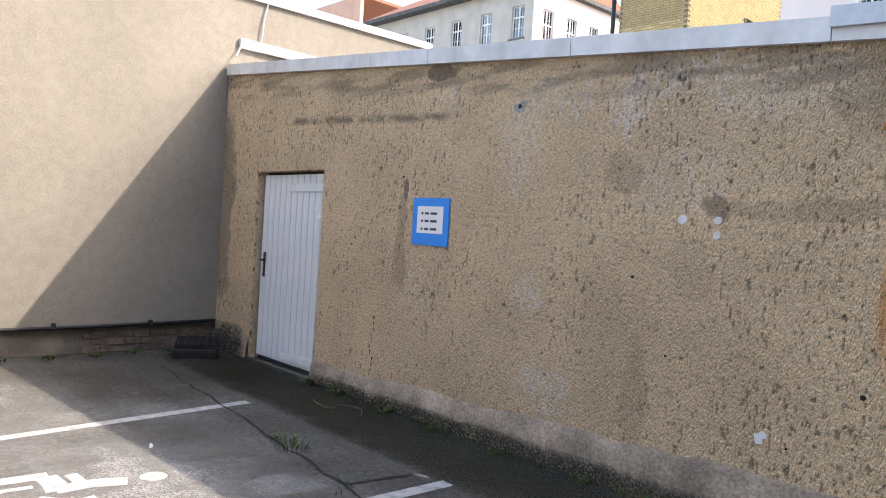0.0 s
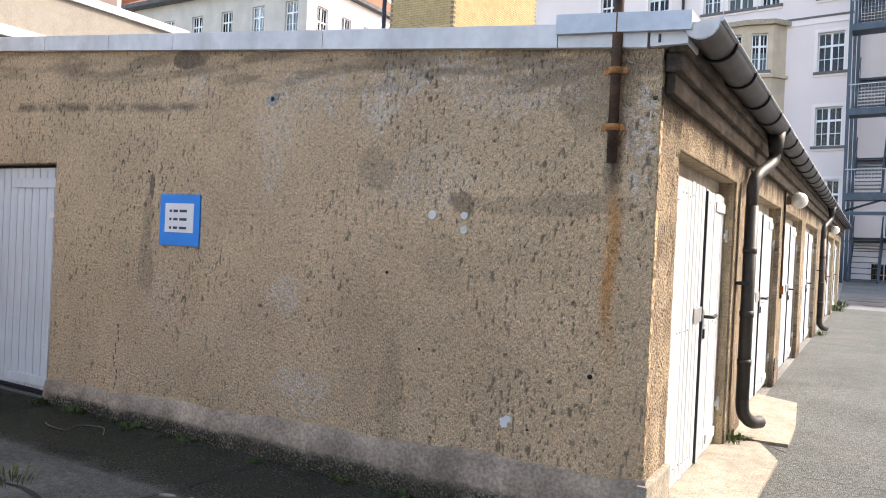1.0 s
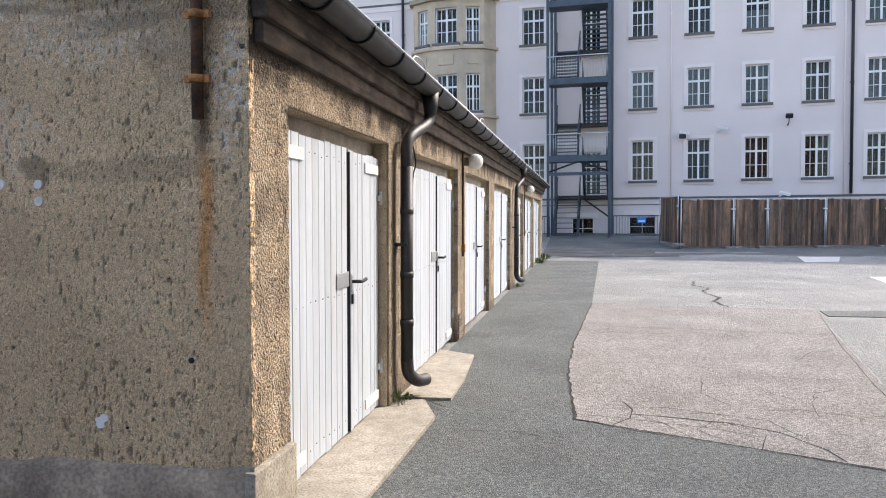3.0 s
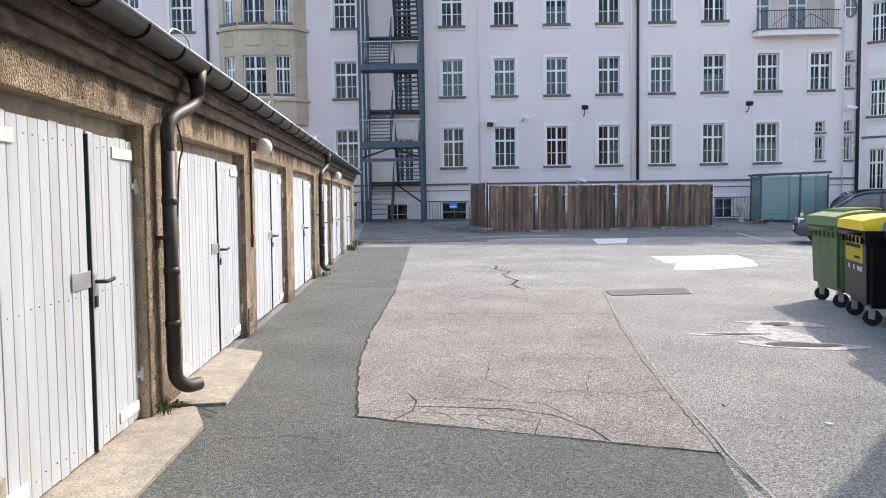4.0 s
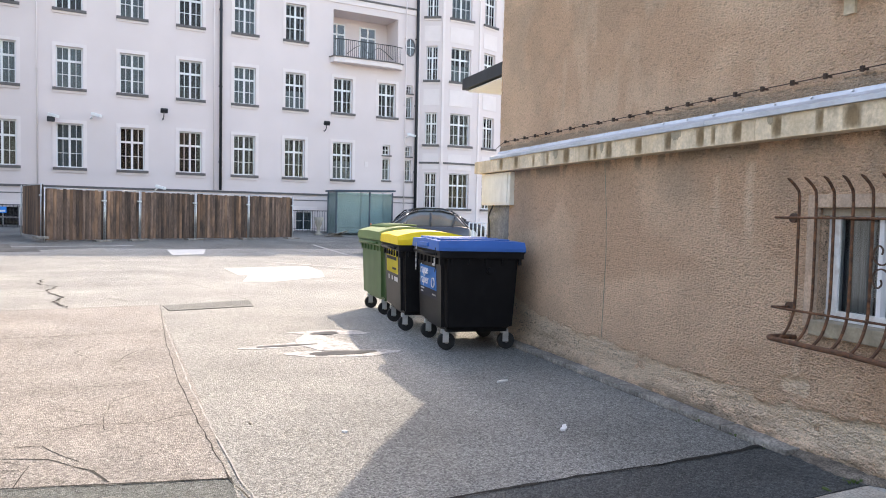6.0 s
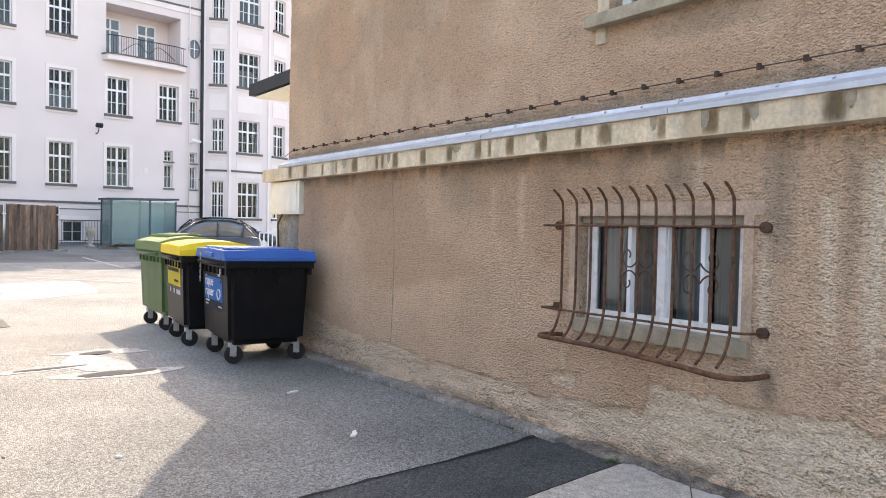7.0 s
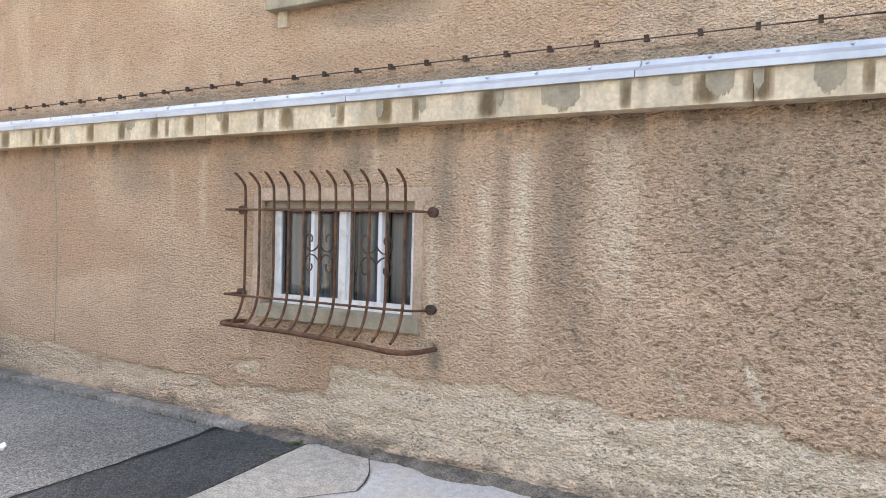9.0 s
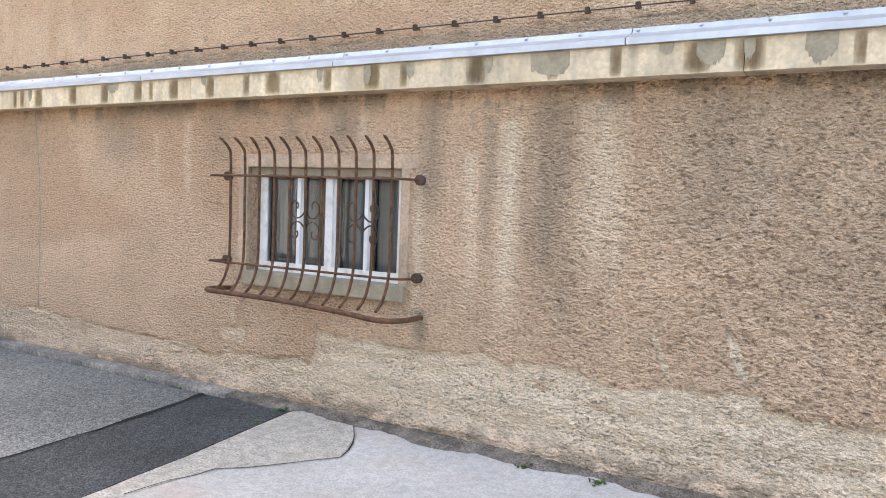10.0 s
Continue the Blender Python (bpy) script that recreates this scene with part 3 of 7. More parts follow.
    b.inputs["Roughness"].default_value, b.inputs["Specular IOR Level"].default_value = 0.95, 0.15
    tc = n.new("ShaderNodeTexCoord")

    def nz(sc, detail=5):
        t = n.new("ShaderNodeTexNoise")
        t.inputs["Scale"].default_value, t.inputs["Detail"].default_value = sc, detail
        ln(tc.outputs["Object"], t.inputs["Vector"])
        return t.outputs[0]

    def rng_(src, lo, hi, a=0.0, c=1.0):
        r = n.new("ShaderNodeMapRange")
        for k, v in ((1, lo), (2, hi), (3, a), (4, c)):
            r.inputs[k].default_value = v
        ln(src, r.inputs[0])
        return r.outputs[0]

    def mix(fac, a, c, kind="MIX"):
        x = n.new("ShaderNodeMix")
        x.data_type, x.blend_type = "RGBA", kind
        if isinstance(fac, float):
            x.inputs[0].default_value = fac
        else:
            ln(fac, x.inputs[0])
        for k, v in ((6, a), (7, c)):
            if isinstance(v, tuple):
                x.inputs[k].default_value = (*v, 1)
            else:
                ln(v, x.inputs[k])
        return x.outputs[2]

    def attr(key):
        a = n.new("ShaderNodeAttribute")
        a.attribute_name = key
        return a.outputs["Fac"]
    col = mix(rng_(nz(scale), 0.32, 0.68), tuple(c * (1 - var) for c in base), tuple(c * (1 + var) for c in base))
    col = mix(attr("tint"), col, tint)
    col = mix(attr("pale"), col, pale)
    col = mix(attr("soot_dark"), col, soot_dark)
    col = mix(attr("rust"), col, rust)
    gr = nz(150, 4)
    col = mix(1.0, col, mix(rng_(gr, 0.36, 0.64), (1 - grain,) * 3, (1 + grain * 0.6,) * 3), "MULTIPLY")
    col = mix(1.0, col, mix(rng_(nz(38, 3), 0.35, 0.65), (1 - grain * 0.5,) * 3, (1 + grain * 0.4,) * 3), "MULTIPLY")
    # hollows darkened in the base colour: their shade, and dirt settled in them
    col = mix(attr("pit"), col, mix(1.0, col, (1 - pit,) * 3, "MULTIPLY"))
    mp = n.new("ShaderNodeMapping")
    mp.inputs["Scale"].default_value = hole[1]
    ln(tc.outputs["Object"], mp.inputs[0])
    fine = n.new("ShaderNodeTexNoise")
    fine.inputs["Scale"].default_value, fine.inputs["Detail"].default_value = hole[0], 1.5
    ln(mp.outputs[0], fine.inputs["Vector"])
    solid = rng_(fine.outputs[0], hole[2] - 0.07, hole[2])
    # same painted shade for the fine holes
    col = mix(solid, mix(1.0, col, (1 - pit,) * 3, "MULTIPLY"), col)
    ln(col, b.inputs["Base Color"])
    tall = n.new("ShaderNodeMath")
    tall.operation = "ADD"
    ln(gr, tall.inputs[0])
    ln(rng_(fine.outputs[0], 0.25, 0.65, 0.0, 2.0), tall.inputs[1])
    bp = n.new("ShaderNodeBump")
    bp.inputs["Strength"].default_value, bp.inputs["Distance"].default_value = 1.0, relief
    ln(tall.outputs[0], bp.inputs["Height"])
    ln(bp.outputs[0], b.inputs["Normal"])
    return m


M["coat_house"] = coat_mat("coat_house", (0.75, 0.522, 0.36), (0.92, 0.75, 0.56), (0.30, 0.245, 0.185), (0.38, 0.19, 0.085), (0.66, 0.43, 0.285), pit=0.34, grain=0.16, hole=(48, (1, 1, 1.7), 0.375))
M["coat_garage"] = coat_mat("coat_garage", (0.82, 0.61, 0.395), (0.88, 0.77, 0.65), (0.22, 0.165, 0.12), (0.74, 0.33, 0.10), (0.60, 0.47, 0.35), var=0.10, pit=0.62, grain=0.28, hole=(72, (1.5, 1.5, 0.7), 0.36), relief=0.008)
# the end wall's render again, darker and greyer in colour for the sunlit side
M["coat_front_sunlit"] = coat_mat("coat_front_sunlit", (0.56, 0.445, 0.315), (0.66, 0.58, 0.48), (0.125, 0.10, 0.08), (0.5, 0.25, 0.1), (0.42, 0.345, 0.26), var=0.14, pit=0.6, grain=0.26, hole=(70, (1.4, 1.4, 0.75), 0.37), relief=0.010)


def pits_at(U, Z, su, sz, seed, cut, soft=0.10):
    """Small hollows where the scraped render has lost its grains."""
    a = fbm(U, Z, su, sz, seed, 2)
    return ss(a, cut, cut + soft)

# ---- ground ----
def sheet(name, poly, z, material, label, category):
    return tagged(part(name, pr(poly, -0.05, z), material), label, category, kind="structure")


gb = bmesh.new()
bmesh.ops.create_grid(gb, x_segments=4, y_segments=4, size=160)
tagged(part("ground", gb, "asphalt_pale"), "worn pale grey asphalt of a back courtyard", "ground", kind="structure")
sheet("road_shoulder", [(1.6, -5), (1.6, 6.16), (2.52, 6.3), (2.52, 29.4), (4.5, 29.4), (4.3, 22), (4.12, 15.83), (3.98, 13.6), (3.86, 11.6), (3.84, 10.0), (3.93, 8.5), (6.14, 7.6), (5.9, 6.5), (5.2, -5)], 0.004, "asphalt_shoulder", "dark greenish asphalt along the garages", "ground")
sheet("road_patch", [(3.93, 8.5), (6.14, 7.6), (6.55, 9.8), (7.0, 12.4), (7.58, 15.57), (5.8, 15.65), (4.12, 15.83), (3.98, 13.6), (3.86, 11.6), (3.84, 10.0)], 0.008, "asphalt_pink", "pinkish weathered asphalt patch with cracks", "ground")
def rise(y):
    """The yard climbs a little towards the tall house."""
    return max(0.0, (y - 28.0) * 0.037)


def slope(name, poly, z, material, label):
    b = pr(poly, -0.05, z)
    for v in b.verts:
        v.co.z += rise(v.co.y)
    return tagged(part(name, b, material), label, "ground", kind="structure")


slope("ground_far", [(-14, 28.0), (50, 28.0), (50, 60), (-14, 60)], 0.002, "asphalt_pale", "pale asphalt climbing towards the tall house")
slope("road_far", [(2.5, 29.4), (4.5, 29.3), (9, 31.2), (30, 29.5), (40, 60), (2, 60)], 0.006, "asphalt", "grey asphalt lane before the tall house")
sheet("road_repair", [(9.55, 6.42), (9.36, 5.66), (8.74, 5.73), (8.30, 5.78), (7.67, 5.885), (5.95, 6.2), (6.1, 6.83), (7.29, 6.70), (7.9, 6.63), (8.48, 6.52)], 0.006, "asphalt_new", "fresh black tarmac strip across the yard", "ground")
sheet("pavement_slab", [(9.36, 5.655), (8.74, 5.725), (8.30, 5.775), (7.67, 5.88), (5.9, 6.19), (5.4, -5), (6.9, -5)], 0.005, "slab_smooth", "pale grey concrete strip beside the house wall", "ground")
sheet("pavement_rough", [(9.27, 5.65), (8.74, 5.725), (8.30, 5.775), (7.67, 5.88), (7.4, 5.92), (7.75, 5.725), (7.97, 5.64), (8.2, 5.53), (8.28, 5.38), (8.4, 5.25), (8.6, 5.0), (8.97, 5.055), (9.16, 5.16)], 0.010, "concrete_slab", "rough yellowish concrete broken along a crack", "ground")
sheet("pavement_yard", [(-4.5, -5), (-4.5, 6.16), (1.6, 6.16), (1.6, -5)], 0.005, "concrete_yard", "dirty grey concrete parking slabs", "ground")
sheet("pavement_white", [(10.9, 22.8), (13.4, 23.1), (13.0, 21.3), (12.36, 19.7), (10.75, 18.9), (10.15, 19.1), (10.8, 20.6), (10.6, 20.75)], 0.006, "ground_white", "bright pale patch in the asphalt", "ground")
slope("pavement_white_far", [(11.3, 30.5), (12.7, 30.6), (12.1, 28.8), (11.0, 28.5)], 0.009, "ground_white", "bright pale patch in the asphalt")
sheet("drain_strip", [(7.63, 15.5), (9.1, 15.75), (8.9, 14.95), (7.56, 14.85)], 0.0095, "asphalt", "grey patched trench in the asphalt", "ground")
sheet("apron_door", [(2.36, 6.2), (2.36, 8.6), (2.58, 8.72), (2.74, 8.78), (2.92, 8.31), (2.90, 7.2), (2.86, 6.1)], 0.03, "concrete", "pale concrete threshold before the garage doors", "ground")
sheet("apron_pipe", [(2.55, 8.82), (2.94, 8.86), (2.93, 9.6), (2.85, 10.72), (2.36, 11.0), (2.36, 8.9)], 0.028, "concrete", "pale concrete threshold before the garage doors", "ground")
rp = bmesh.new()
for x0, x1, y0, y1 in ((2.7, 5.0, 29.6, 30.9), (5.1, 7.3, 29.8, 31.1), (2.6, 4.4, 31.0, 32.6), (4.5, 6.6, 31.1, 32.7)):
    box(rp, x0, x1, y0, y1, -0.03, 0.008)
for v in rp.verts:
    v.co.z += rise(v.co.y) + 0.006
tagged(part("paving_slab", rp, "concrete_yard"), "grey concrete slabs across the lane", "paving", kind="structure")

# painted lines and cracks
ln_bm = bmesh.new()
for pts, w in (([(-1.95, 5.26), (-1.80, 3.40), (-1.7, 1.0)], 0.10), ([(0.32, 5.36), (0.27, 4.0), (0.2, 1.0)], 0.10)):
    ribbon(ln_bm, pts, w, 0.0075)
tagged(part("parking_line", ln_bm, "paint_line"), "worn white parking lines on concrete", "road marking", kind="structure")
ln_bm = bmesh.new()
for pts, w in (([(17.9, 32.8), (17.1, 27.1)], 0.12), ([(14.1, 27.4), (17.5, 26.9), (21, 26.3)], 0.12), ([(12.9, 25.1), (14.6, 21.5), (15.5, 18.5)], 0.12), ([(13.5, 30.8), (24, 29.9)], 0.12), ([(2.5, 29.2), (6.4, 31.6), (10.5, 32.2)], 0.14)):
    ribbon(ln_bm, pts, w, 0.0095)
for v in ln_bm.verts:
    v.co.z += rise(v.co.y)
tagged(part("bay_line", ln_bm, "paint_line"), "worn white lines of far parking bays", "road marking", kind="structure")
sy = bmesh.new()
for pts, w, z in (([(-0.66, 3.87), (-0.72, 3.70), (-0.72, 3.52)], 0.13, 0.0075), ([(-0.69, 3.53), (-0.80, 3.54), (-0.95, 3.53)], 0.12, 0.0079), ([(-0.96, 3.55), (-0.97, 3.40), (-0.99, 3.15)], 0.11, 0.0083), ([(-0.92, 3.65), (-0.72, 3.66)], 0.07, 0.0087), ([(-0.82, 3.44), (-0.83, 3.30), (-0.78, 3.18)], 0.05, 0.0075), ([(-0.64, 3.42), (-0.55, 3.5), (-0.50, 3.58), (-0.51, 3.66)], 0.06, 0.0079)):
    ribbon(sy, pts, w, z)
c = bmesh.ops.create_circle(sy, cap_ends=True, segments=20, radius=0.075)
bmesh.ops.translate(sy, verts=c["verts"], vec=(-0.66, 4.01, 0.0075))
tagged(part("ground_symbol", sy, "paint_line"), "worn white parking symbol painted on concrete", "road marking", kind="structure")

cr = bmesh.new()
for pts, w, j in (
        ([(-3.61, 5.19), (-2.2, 5.06), (-0.70, 4.90), (0.28, 4.79), (1.6, 4.66)], 0.04, 0.02), ([(0.02, 4.85), (0.12, 5.4), (0.11, 6.1)], 0.035, 0.01),
        ([(3.93, 8.5), (4.6, 8.2), (5.3, 7.93), (6.14, 7.6)], 0.02, 0.01), ([(3.93, 8.5), (3.84, 10), (3.86, 11.6), (3.98, 13.6), (4.12, 15.83)], 0.035, 0.012),
        ([(4.12, 15.83), (5.8, 15.65), (7.58, 15.57)], 0.03, 0.01), ([(6.07, 6.6), (6.10, 6.98), (6.13, 7.61), (6.27, 8.66), (6.46, 9.92), (6.83, 11.93), (7.6, 15.57)], 0.016, 0.008),
        ([(6.44, 20.6), (6.30, 19.6), (6.52, 19.0), (6.28, 18.2), (6.42, 17.2), (6.24, 16.5), (6.3, 15.75)], 0.07, 0.04), ([(6.42, 17.2), (7.0, 16.9), (7.3, 16.2)], 0.03, 0.03), ([(6.28, 18.2), (5.7, 18.0)], 0.03, 0.03), ([(4.25, 13.2), (5.5, 13.1), (7.0, 12.95)], 0.02, 0.008),
        ([(4.3, 8.72), (4.6, 8.68), (5.0, 8.60), (5.3, 8.42), (5.5, 8.1), (5.54, 7.86)], 0.024, 0.01), ([(4.28, 9.1), (4.36, 8.85), (4.32, 8.6), (4.2, 8.4)], 0.022, 0.012),
        ([(3.95, 8.78), (4.6, 8.95), (5.3, 8.72), (5.45, 8.3)], 0.012, 0.01), ([(4.36, 8.72), (4.55, 8.5), (4.7, 8.18)], 0.012, 0.01), ([(4.9, 8.62), (4.75, 8.4), (4.95, 8.1)], 0.012, 0.01), ([(5.0, 8.6), (5.2, 8.35), (5.1, 8.02)], 0.012, 0.01),
        ([(4.0, 8.62), (4.3, 8.6), (4.55, 8.5), (4.85, 8.45), (5.15, 8.3)], 0.012, 0.008),
        ([(4.45, 8.95), (4.7, 8.8), (4.95, 8.85), (5.25, 8.75)], 0.012, 0.012), ([(5.5, 9.6), (5.75, 9.3), (5.7, 8.9), (5.9, 8.6)], 0.011, 0.014), ([(4.2, 10.6), (4.6, 10.75), (5.2, 10.6)], 0.012, 0.014), ([(6.2, 12.3), (5.9, 11.9), (6.0, 11.5)], 0.013, 0.014), ([(5.3, 9.0), (5.6, 9.1), (6.0, 8.95), (6.3, 9.05)], 0.011, 0.014), ([(6.2, 9.9), (5.9, 9.7), (5.75, 9.3)], 0.011, 0.012), ([(5.05, 10.1), (4.95, 9.5), (5.1, 9.1)], 0.012, 0.012), ([(6.9, 11.9), (6.45, 11.7), (6.1, 11.1), (6.2, 10.8)], 0.014, 0.012), ([(5.6, 10.3), (6.0, 10.2), (6.45, 10.35)], 0.012, 0.012),
        ([(4.3, 12.2), (5.4, 12.15), (5.45, 12.3)], 0.014, 0.01), ([(3.1, 8.05), (3.5, 8.1), (3.7, 8.02)], 0.014, 0.008), ([(8.6, 25.5), (9.1, 22), (9.0, 19), (9.1, 15.8)], 0.022, 0.015), ([(2.9, 22.0), (4.3, 21.7)], 0.02, 0.01), ([(3.0, 17.9), (4.2, 18.1)], 0.018, 0.01),
        ([(9.5, 6.425), (9.1, 6.45), (8.48, 6.52)], 0.07, 0.006), ([(8.5, 6.52), (7.9, 6.63), (7.29, 6.70), (6.1, 6.83)], 0.05, 0.006), ([(9.16, 5.16), (8.97, 5.055), (8.6, 5.0), (8.4, 5.25), (8.28, 5.38), (8.2, 5.53), (7.97, 5.64), (7.75, 5.725)], 0.014, 0.02), ([(9.3, 5.655), (8.74, 5.727), (8.30, 5.778), (7.67, 5.883)], 0.02, 0.008), ([(2.5, 8.85), (2.7, 8.80), (2.95, 8.55)], 0.03, 0.01)):
    ribbon(cr, pts, w * 0.62, 0.0105 if min(p[0] for p in pts) > 2.6 or pts[0][0] < 2.4 else 0.033, j)
tagged(part("crack", cr, "crack"), "dark cracks and joints in the paving", "crack", kind="stuff")
cp = bmesh.new()
for pts, w, j in (([(6.13, 6.98), (6.18, 7.6), (6.34, 8.66), (6.53, 9.9), (6.90, 11.93), (7.2, 13.6)], 0.012, 0.006), ([(6.06, 6.5), (6.13, 7.0)], 0.022, 0.006)):
    ribbon(cp, pts, w, 0.0092, j)
tagged(part("seam", cp, "crack_pale"), "pale filled seam between asphalt fields", "crack", kind="structure")

# dried puddle with wet hollows
def blob(cx, cy, rx, ry, z, seed, turn=0.0, rough=0.25, n=44):
    rng = random.Random(seed)
    ph = [rng.uniform(0, 6.28) for _ in range(4)]
    poly = []
    for k in range(n):
        a = 2 * math.pi * k / n
        r = 1 + rough * (math.sin(2 * a + ph[0]) * 0.5 + math.sin(3 * a + ph[1]) * 0.35 + math.sin(5 * a + ph[2]) * 0.2 + math.sin(9 * a + ph[3]) * 0.1)
        x, y = rx * r * math.cos(a), ry * r * math.sin(a)
        poly.append((cx + x * math.cos(turn) - y * math.sin(turn), cy + x * math.sin(turn) + y * math.cos(turn)))
    return pr(poly, z - 0.02, z)


pud = thing("puddle", "nearly dry puddle with pale rims and dark wet hollows", "puddle")
for args in ((7.98, 11.42, 0.46, 0.14, 0.004, 3, -0.1, 0.2), (8.88, 12.05, 0.52, 0.17, 0.0045, 5, -0.3, 0.3), (8.40, 10.72, 0.56, 0.22, 0.005, 8, -0.3, 0.25), (8.48, 11.4, 0.28, 0.62, 0.0055, 11, -0.2, 0.3)):
    part("rim", blob(*args), "puddle_rim", pud, "pale dried rim")
for args in ((8.0, 11.41, 0.31, 0.055, 0.008, 4, -0.12), (8.78, 12.02, 0.21, 0.10, 0.0085, 6, -0.1), (8.38, 10.74, 0.36, 0.12, 0.009, 9, -0.12)):
    part("wet_hollow", blob(*args), "water", pud, "dark wet hollow")

# ---- garage row ----
GY, GX, G_END = 6.165, 2.52, 29.3


def cap_z(x):
    return 3.09 + (x + 4.5) * (2.47 - 3.09) / 7.02


end_wall = part("wall_garage_end", holed(-4.5, GX - 0.02, -0.05, 2.47, [(-3.68, -2.43, -0.05, 1.98)], 0.225, Matrix.Translation((0, GY + 0.025, 0)), top=cap_z), "garage_render")
tagged(end_wall, "rough brown rendered end wall of a garage row", "wall", kind="structure")


def end_shape(U, Z):
    rough = fbm(U, Z, 0.030, 0.040, 3, 3)
    scar = pits_at(U, Z, 0.014, 0.032, 11, 0.69) * (0.35 + 0.65 * ss(fbm(U, Z, 0.5, 0.6, 15, 2), 0.38, 0.62))
    deep = pits_at(U, Z, 0.030, 0.055, 21, 0.84, 0.05)
    below = cap_z(U) - Z
    broken = fbm(U, Z, 0.22, 0.12, 31)
    fine = fbm(U, Z, 0.03, 0.05, 51, 2)
    wash = fbm(U, Z, 0.45, 0.07, 37, 6)
    soot_dark = 0.6 * ss(0.10 + 0.34 * wash - below, 0.0, 0.20) * (0.2 + 0.8 * ss(wash, 0.36, 0.66))
    soot_dark = np.maximum(soot_dark, 0.75 * ss(0.055 - np.abs(Z - 2.41 + 0.052 * (U + 1.9)), 0, 0.05) * ss(U, -3.5, -3.1) * ss(-U, 0.5, 0.9) * ss(broken, 0.36, 0.62))
    for cu, cz, ru, rz, k in ((0.81, 1.90, 0.17, 0.15, 0.32), (1.445, 1.70, 0.10, 0.08, 0.6), (1.32, 1.34, 0.16, 0.2, 0.18), (2.05, 1.70, 0.36, 0.08, 0.35), (1.7, 1.69, 0.36, 0.06, 0.25), (0.75, 0.9, 0.2, 0.5, 0.12),
                              (-1.25, 1.35, 0.10, 0.5, 0.35), (-1.21, 1.79, 0.03, 0.14, 0.8), (-0.84, 2.70, 0.25, 0.10, 0.9), (2.20, 2.36, 0.24, 0.36, 0.4), (-4.4, 1.5, 0.25, 1.4, 0.55), (1.0, 0.6, 0.12, 0.5, 0.25)):
        soot_dark = np.maximum(soot_dark, k * ss(spot(U, Z, cu, cz, ru, rz) * (0.4 + 1.2 * fbm(U, Z, 0.06, 0.09, 41)), 0.12, 0.6))
    soot_dark = np.maximum(soot_dark, 0.8 * ss(vnoise(U, Z, 0.012, 0.034, 61), 0.80, 0.92) * ss(fbm(U, Z, 0.9, 0.6, 63), 0.40, 0.66))
    soot_dark = np.maximum(soot_dark, 0.96 * np.clip(1 - np.abs(U - 2.295) / 0.05, 0, 1) ** 0.5 * ss(Z, 1.60, 1.88) * ss(-Z, -2.6, -1.9))
    pale = 0 * U
    for cu, cz, ru, rz, k in ((0.83, 2.34, 0.22, 0.24, 0.8), (1.22, 2.46, 0.36, 0.14, 0.8), (0.33, 2.40, 0.38, 0.26, 0.5), (-0.80, 2.50, 0.13, 0.20, 0.6), (0.0, 2.12, 0.25, 0.42, 0.5), (1.75, 2.32, 0.55, 0.22, 0.45), (2.43, 2.10, 0.09, 0.48, 0.9),
                              (0.15, 1.08, 0.16, 0.20, 0.7), (0.30, 0.48, 0.35, 0.18, 0.7), (1.2, 1.85, 0.5, 0.25, 0.35), (-1.0, 1.0, 0.25, 0.3, 0.25)):
        pale = np.maximum(pale, k * ss(spot(U, Z, cu, cz, ru, rz) * (0.2 + 1.5 * fine), 0.30, 0.62))
    pale = pale * ss(vnoise(U, Z, 0.018, 0.022, 71), 0.35, 0.60)
    rust = np.clip(1 - np.abs(U - 2.305 - 0.012 * np.sin(Z * 9)) / 0.055, 0, 1) * ss(Z, 0.75, 1.35) * ss(-Z, -1.86, -1.62) * (0.6 + 0.5 * fbm(U, Z, 0.03, 0.25, 81))
    tint = 0.45 * ss(Z, 1.9, 2.5) * ss(U, 0.2, 1.2) * fbm(U, Z, 0.5, 0.3, 91)
    pit = np.maximum(scar, deep)
    height = 0.0065 * (rough - 0.5) - 0.006 * scar - 0.010 * deep
    return dict(height=height, soot_dark=soot_dark, pale=pale, rust=rust, tint=tint, pit=pit)


coat("render_coat", -4.5, GX, -0.05, 2.47, 0.0085, end_shape, Matrix.Translation((0, GY, 0)), "coat_garage", end_wall, [(-3.68, -2.43, -0.1, 1.98)], top=cap_z)
DOORS = [(6.60, 8.50), (9.24, 11.62), (12.16, 14.50), (15.15, 17.90), (18.9, 21.05), (21.6, 24.5), (25.05, 28.2)]
mf = Matrix.Translation((GX, 0, 0)) @ pose(0, 0, 0, 0, 0, 90)
front = part("wall_garage_front", holed(GY + 0.03, G_END, -0.05, 2.45, [(a, b, -0.05, 2.03) for a, b in DOORS], 0.235, mf @ Matrix.Translation((0, 0.015, 0))), "garage_render")
tagged(front, "rough brown rendered garage front with seven door openings", "wall", kind="structure")


def front_shape(U, Z):
    rough = fbm(U, Z, 0.035, 0.045, 7, 3)
    scar = 0.8 * pits_at(U, Z, 0.020, 0.040, 13, 0.70)
    broken = fbm(U, Z, 0.16, 0.24, 33)
    # darker from about z 2.1 up, with a ragged lower edge
    soot_dark = 0.95 * ss(Z + 0.30 * (broken - 0.5), 2.02, 2.20) * (0.65 + 0.35 * ss(broken, 0.35, 0.6))
    soot_dark = np.maximum(soot_dark, 0.38 * ss(fbm(U, Z, 0.22, 0.22, 57, 5), 0.36, 0.62))
    soot_dark = np.maximum(soot_dark, 0.6 * ss(fbm(U, Z, 0.10, 0.30, 43), 0.58, 0.74))
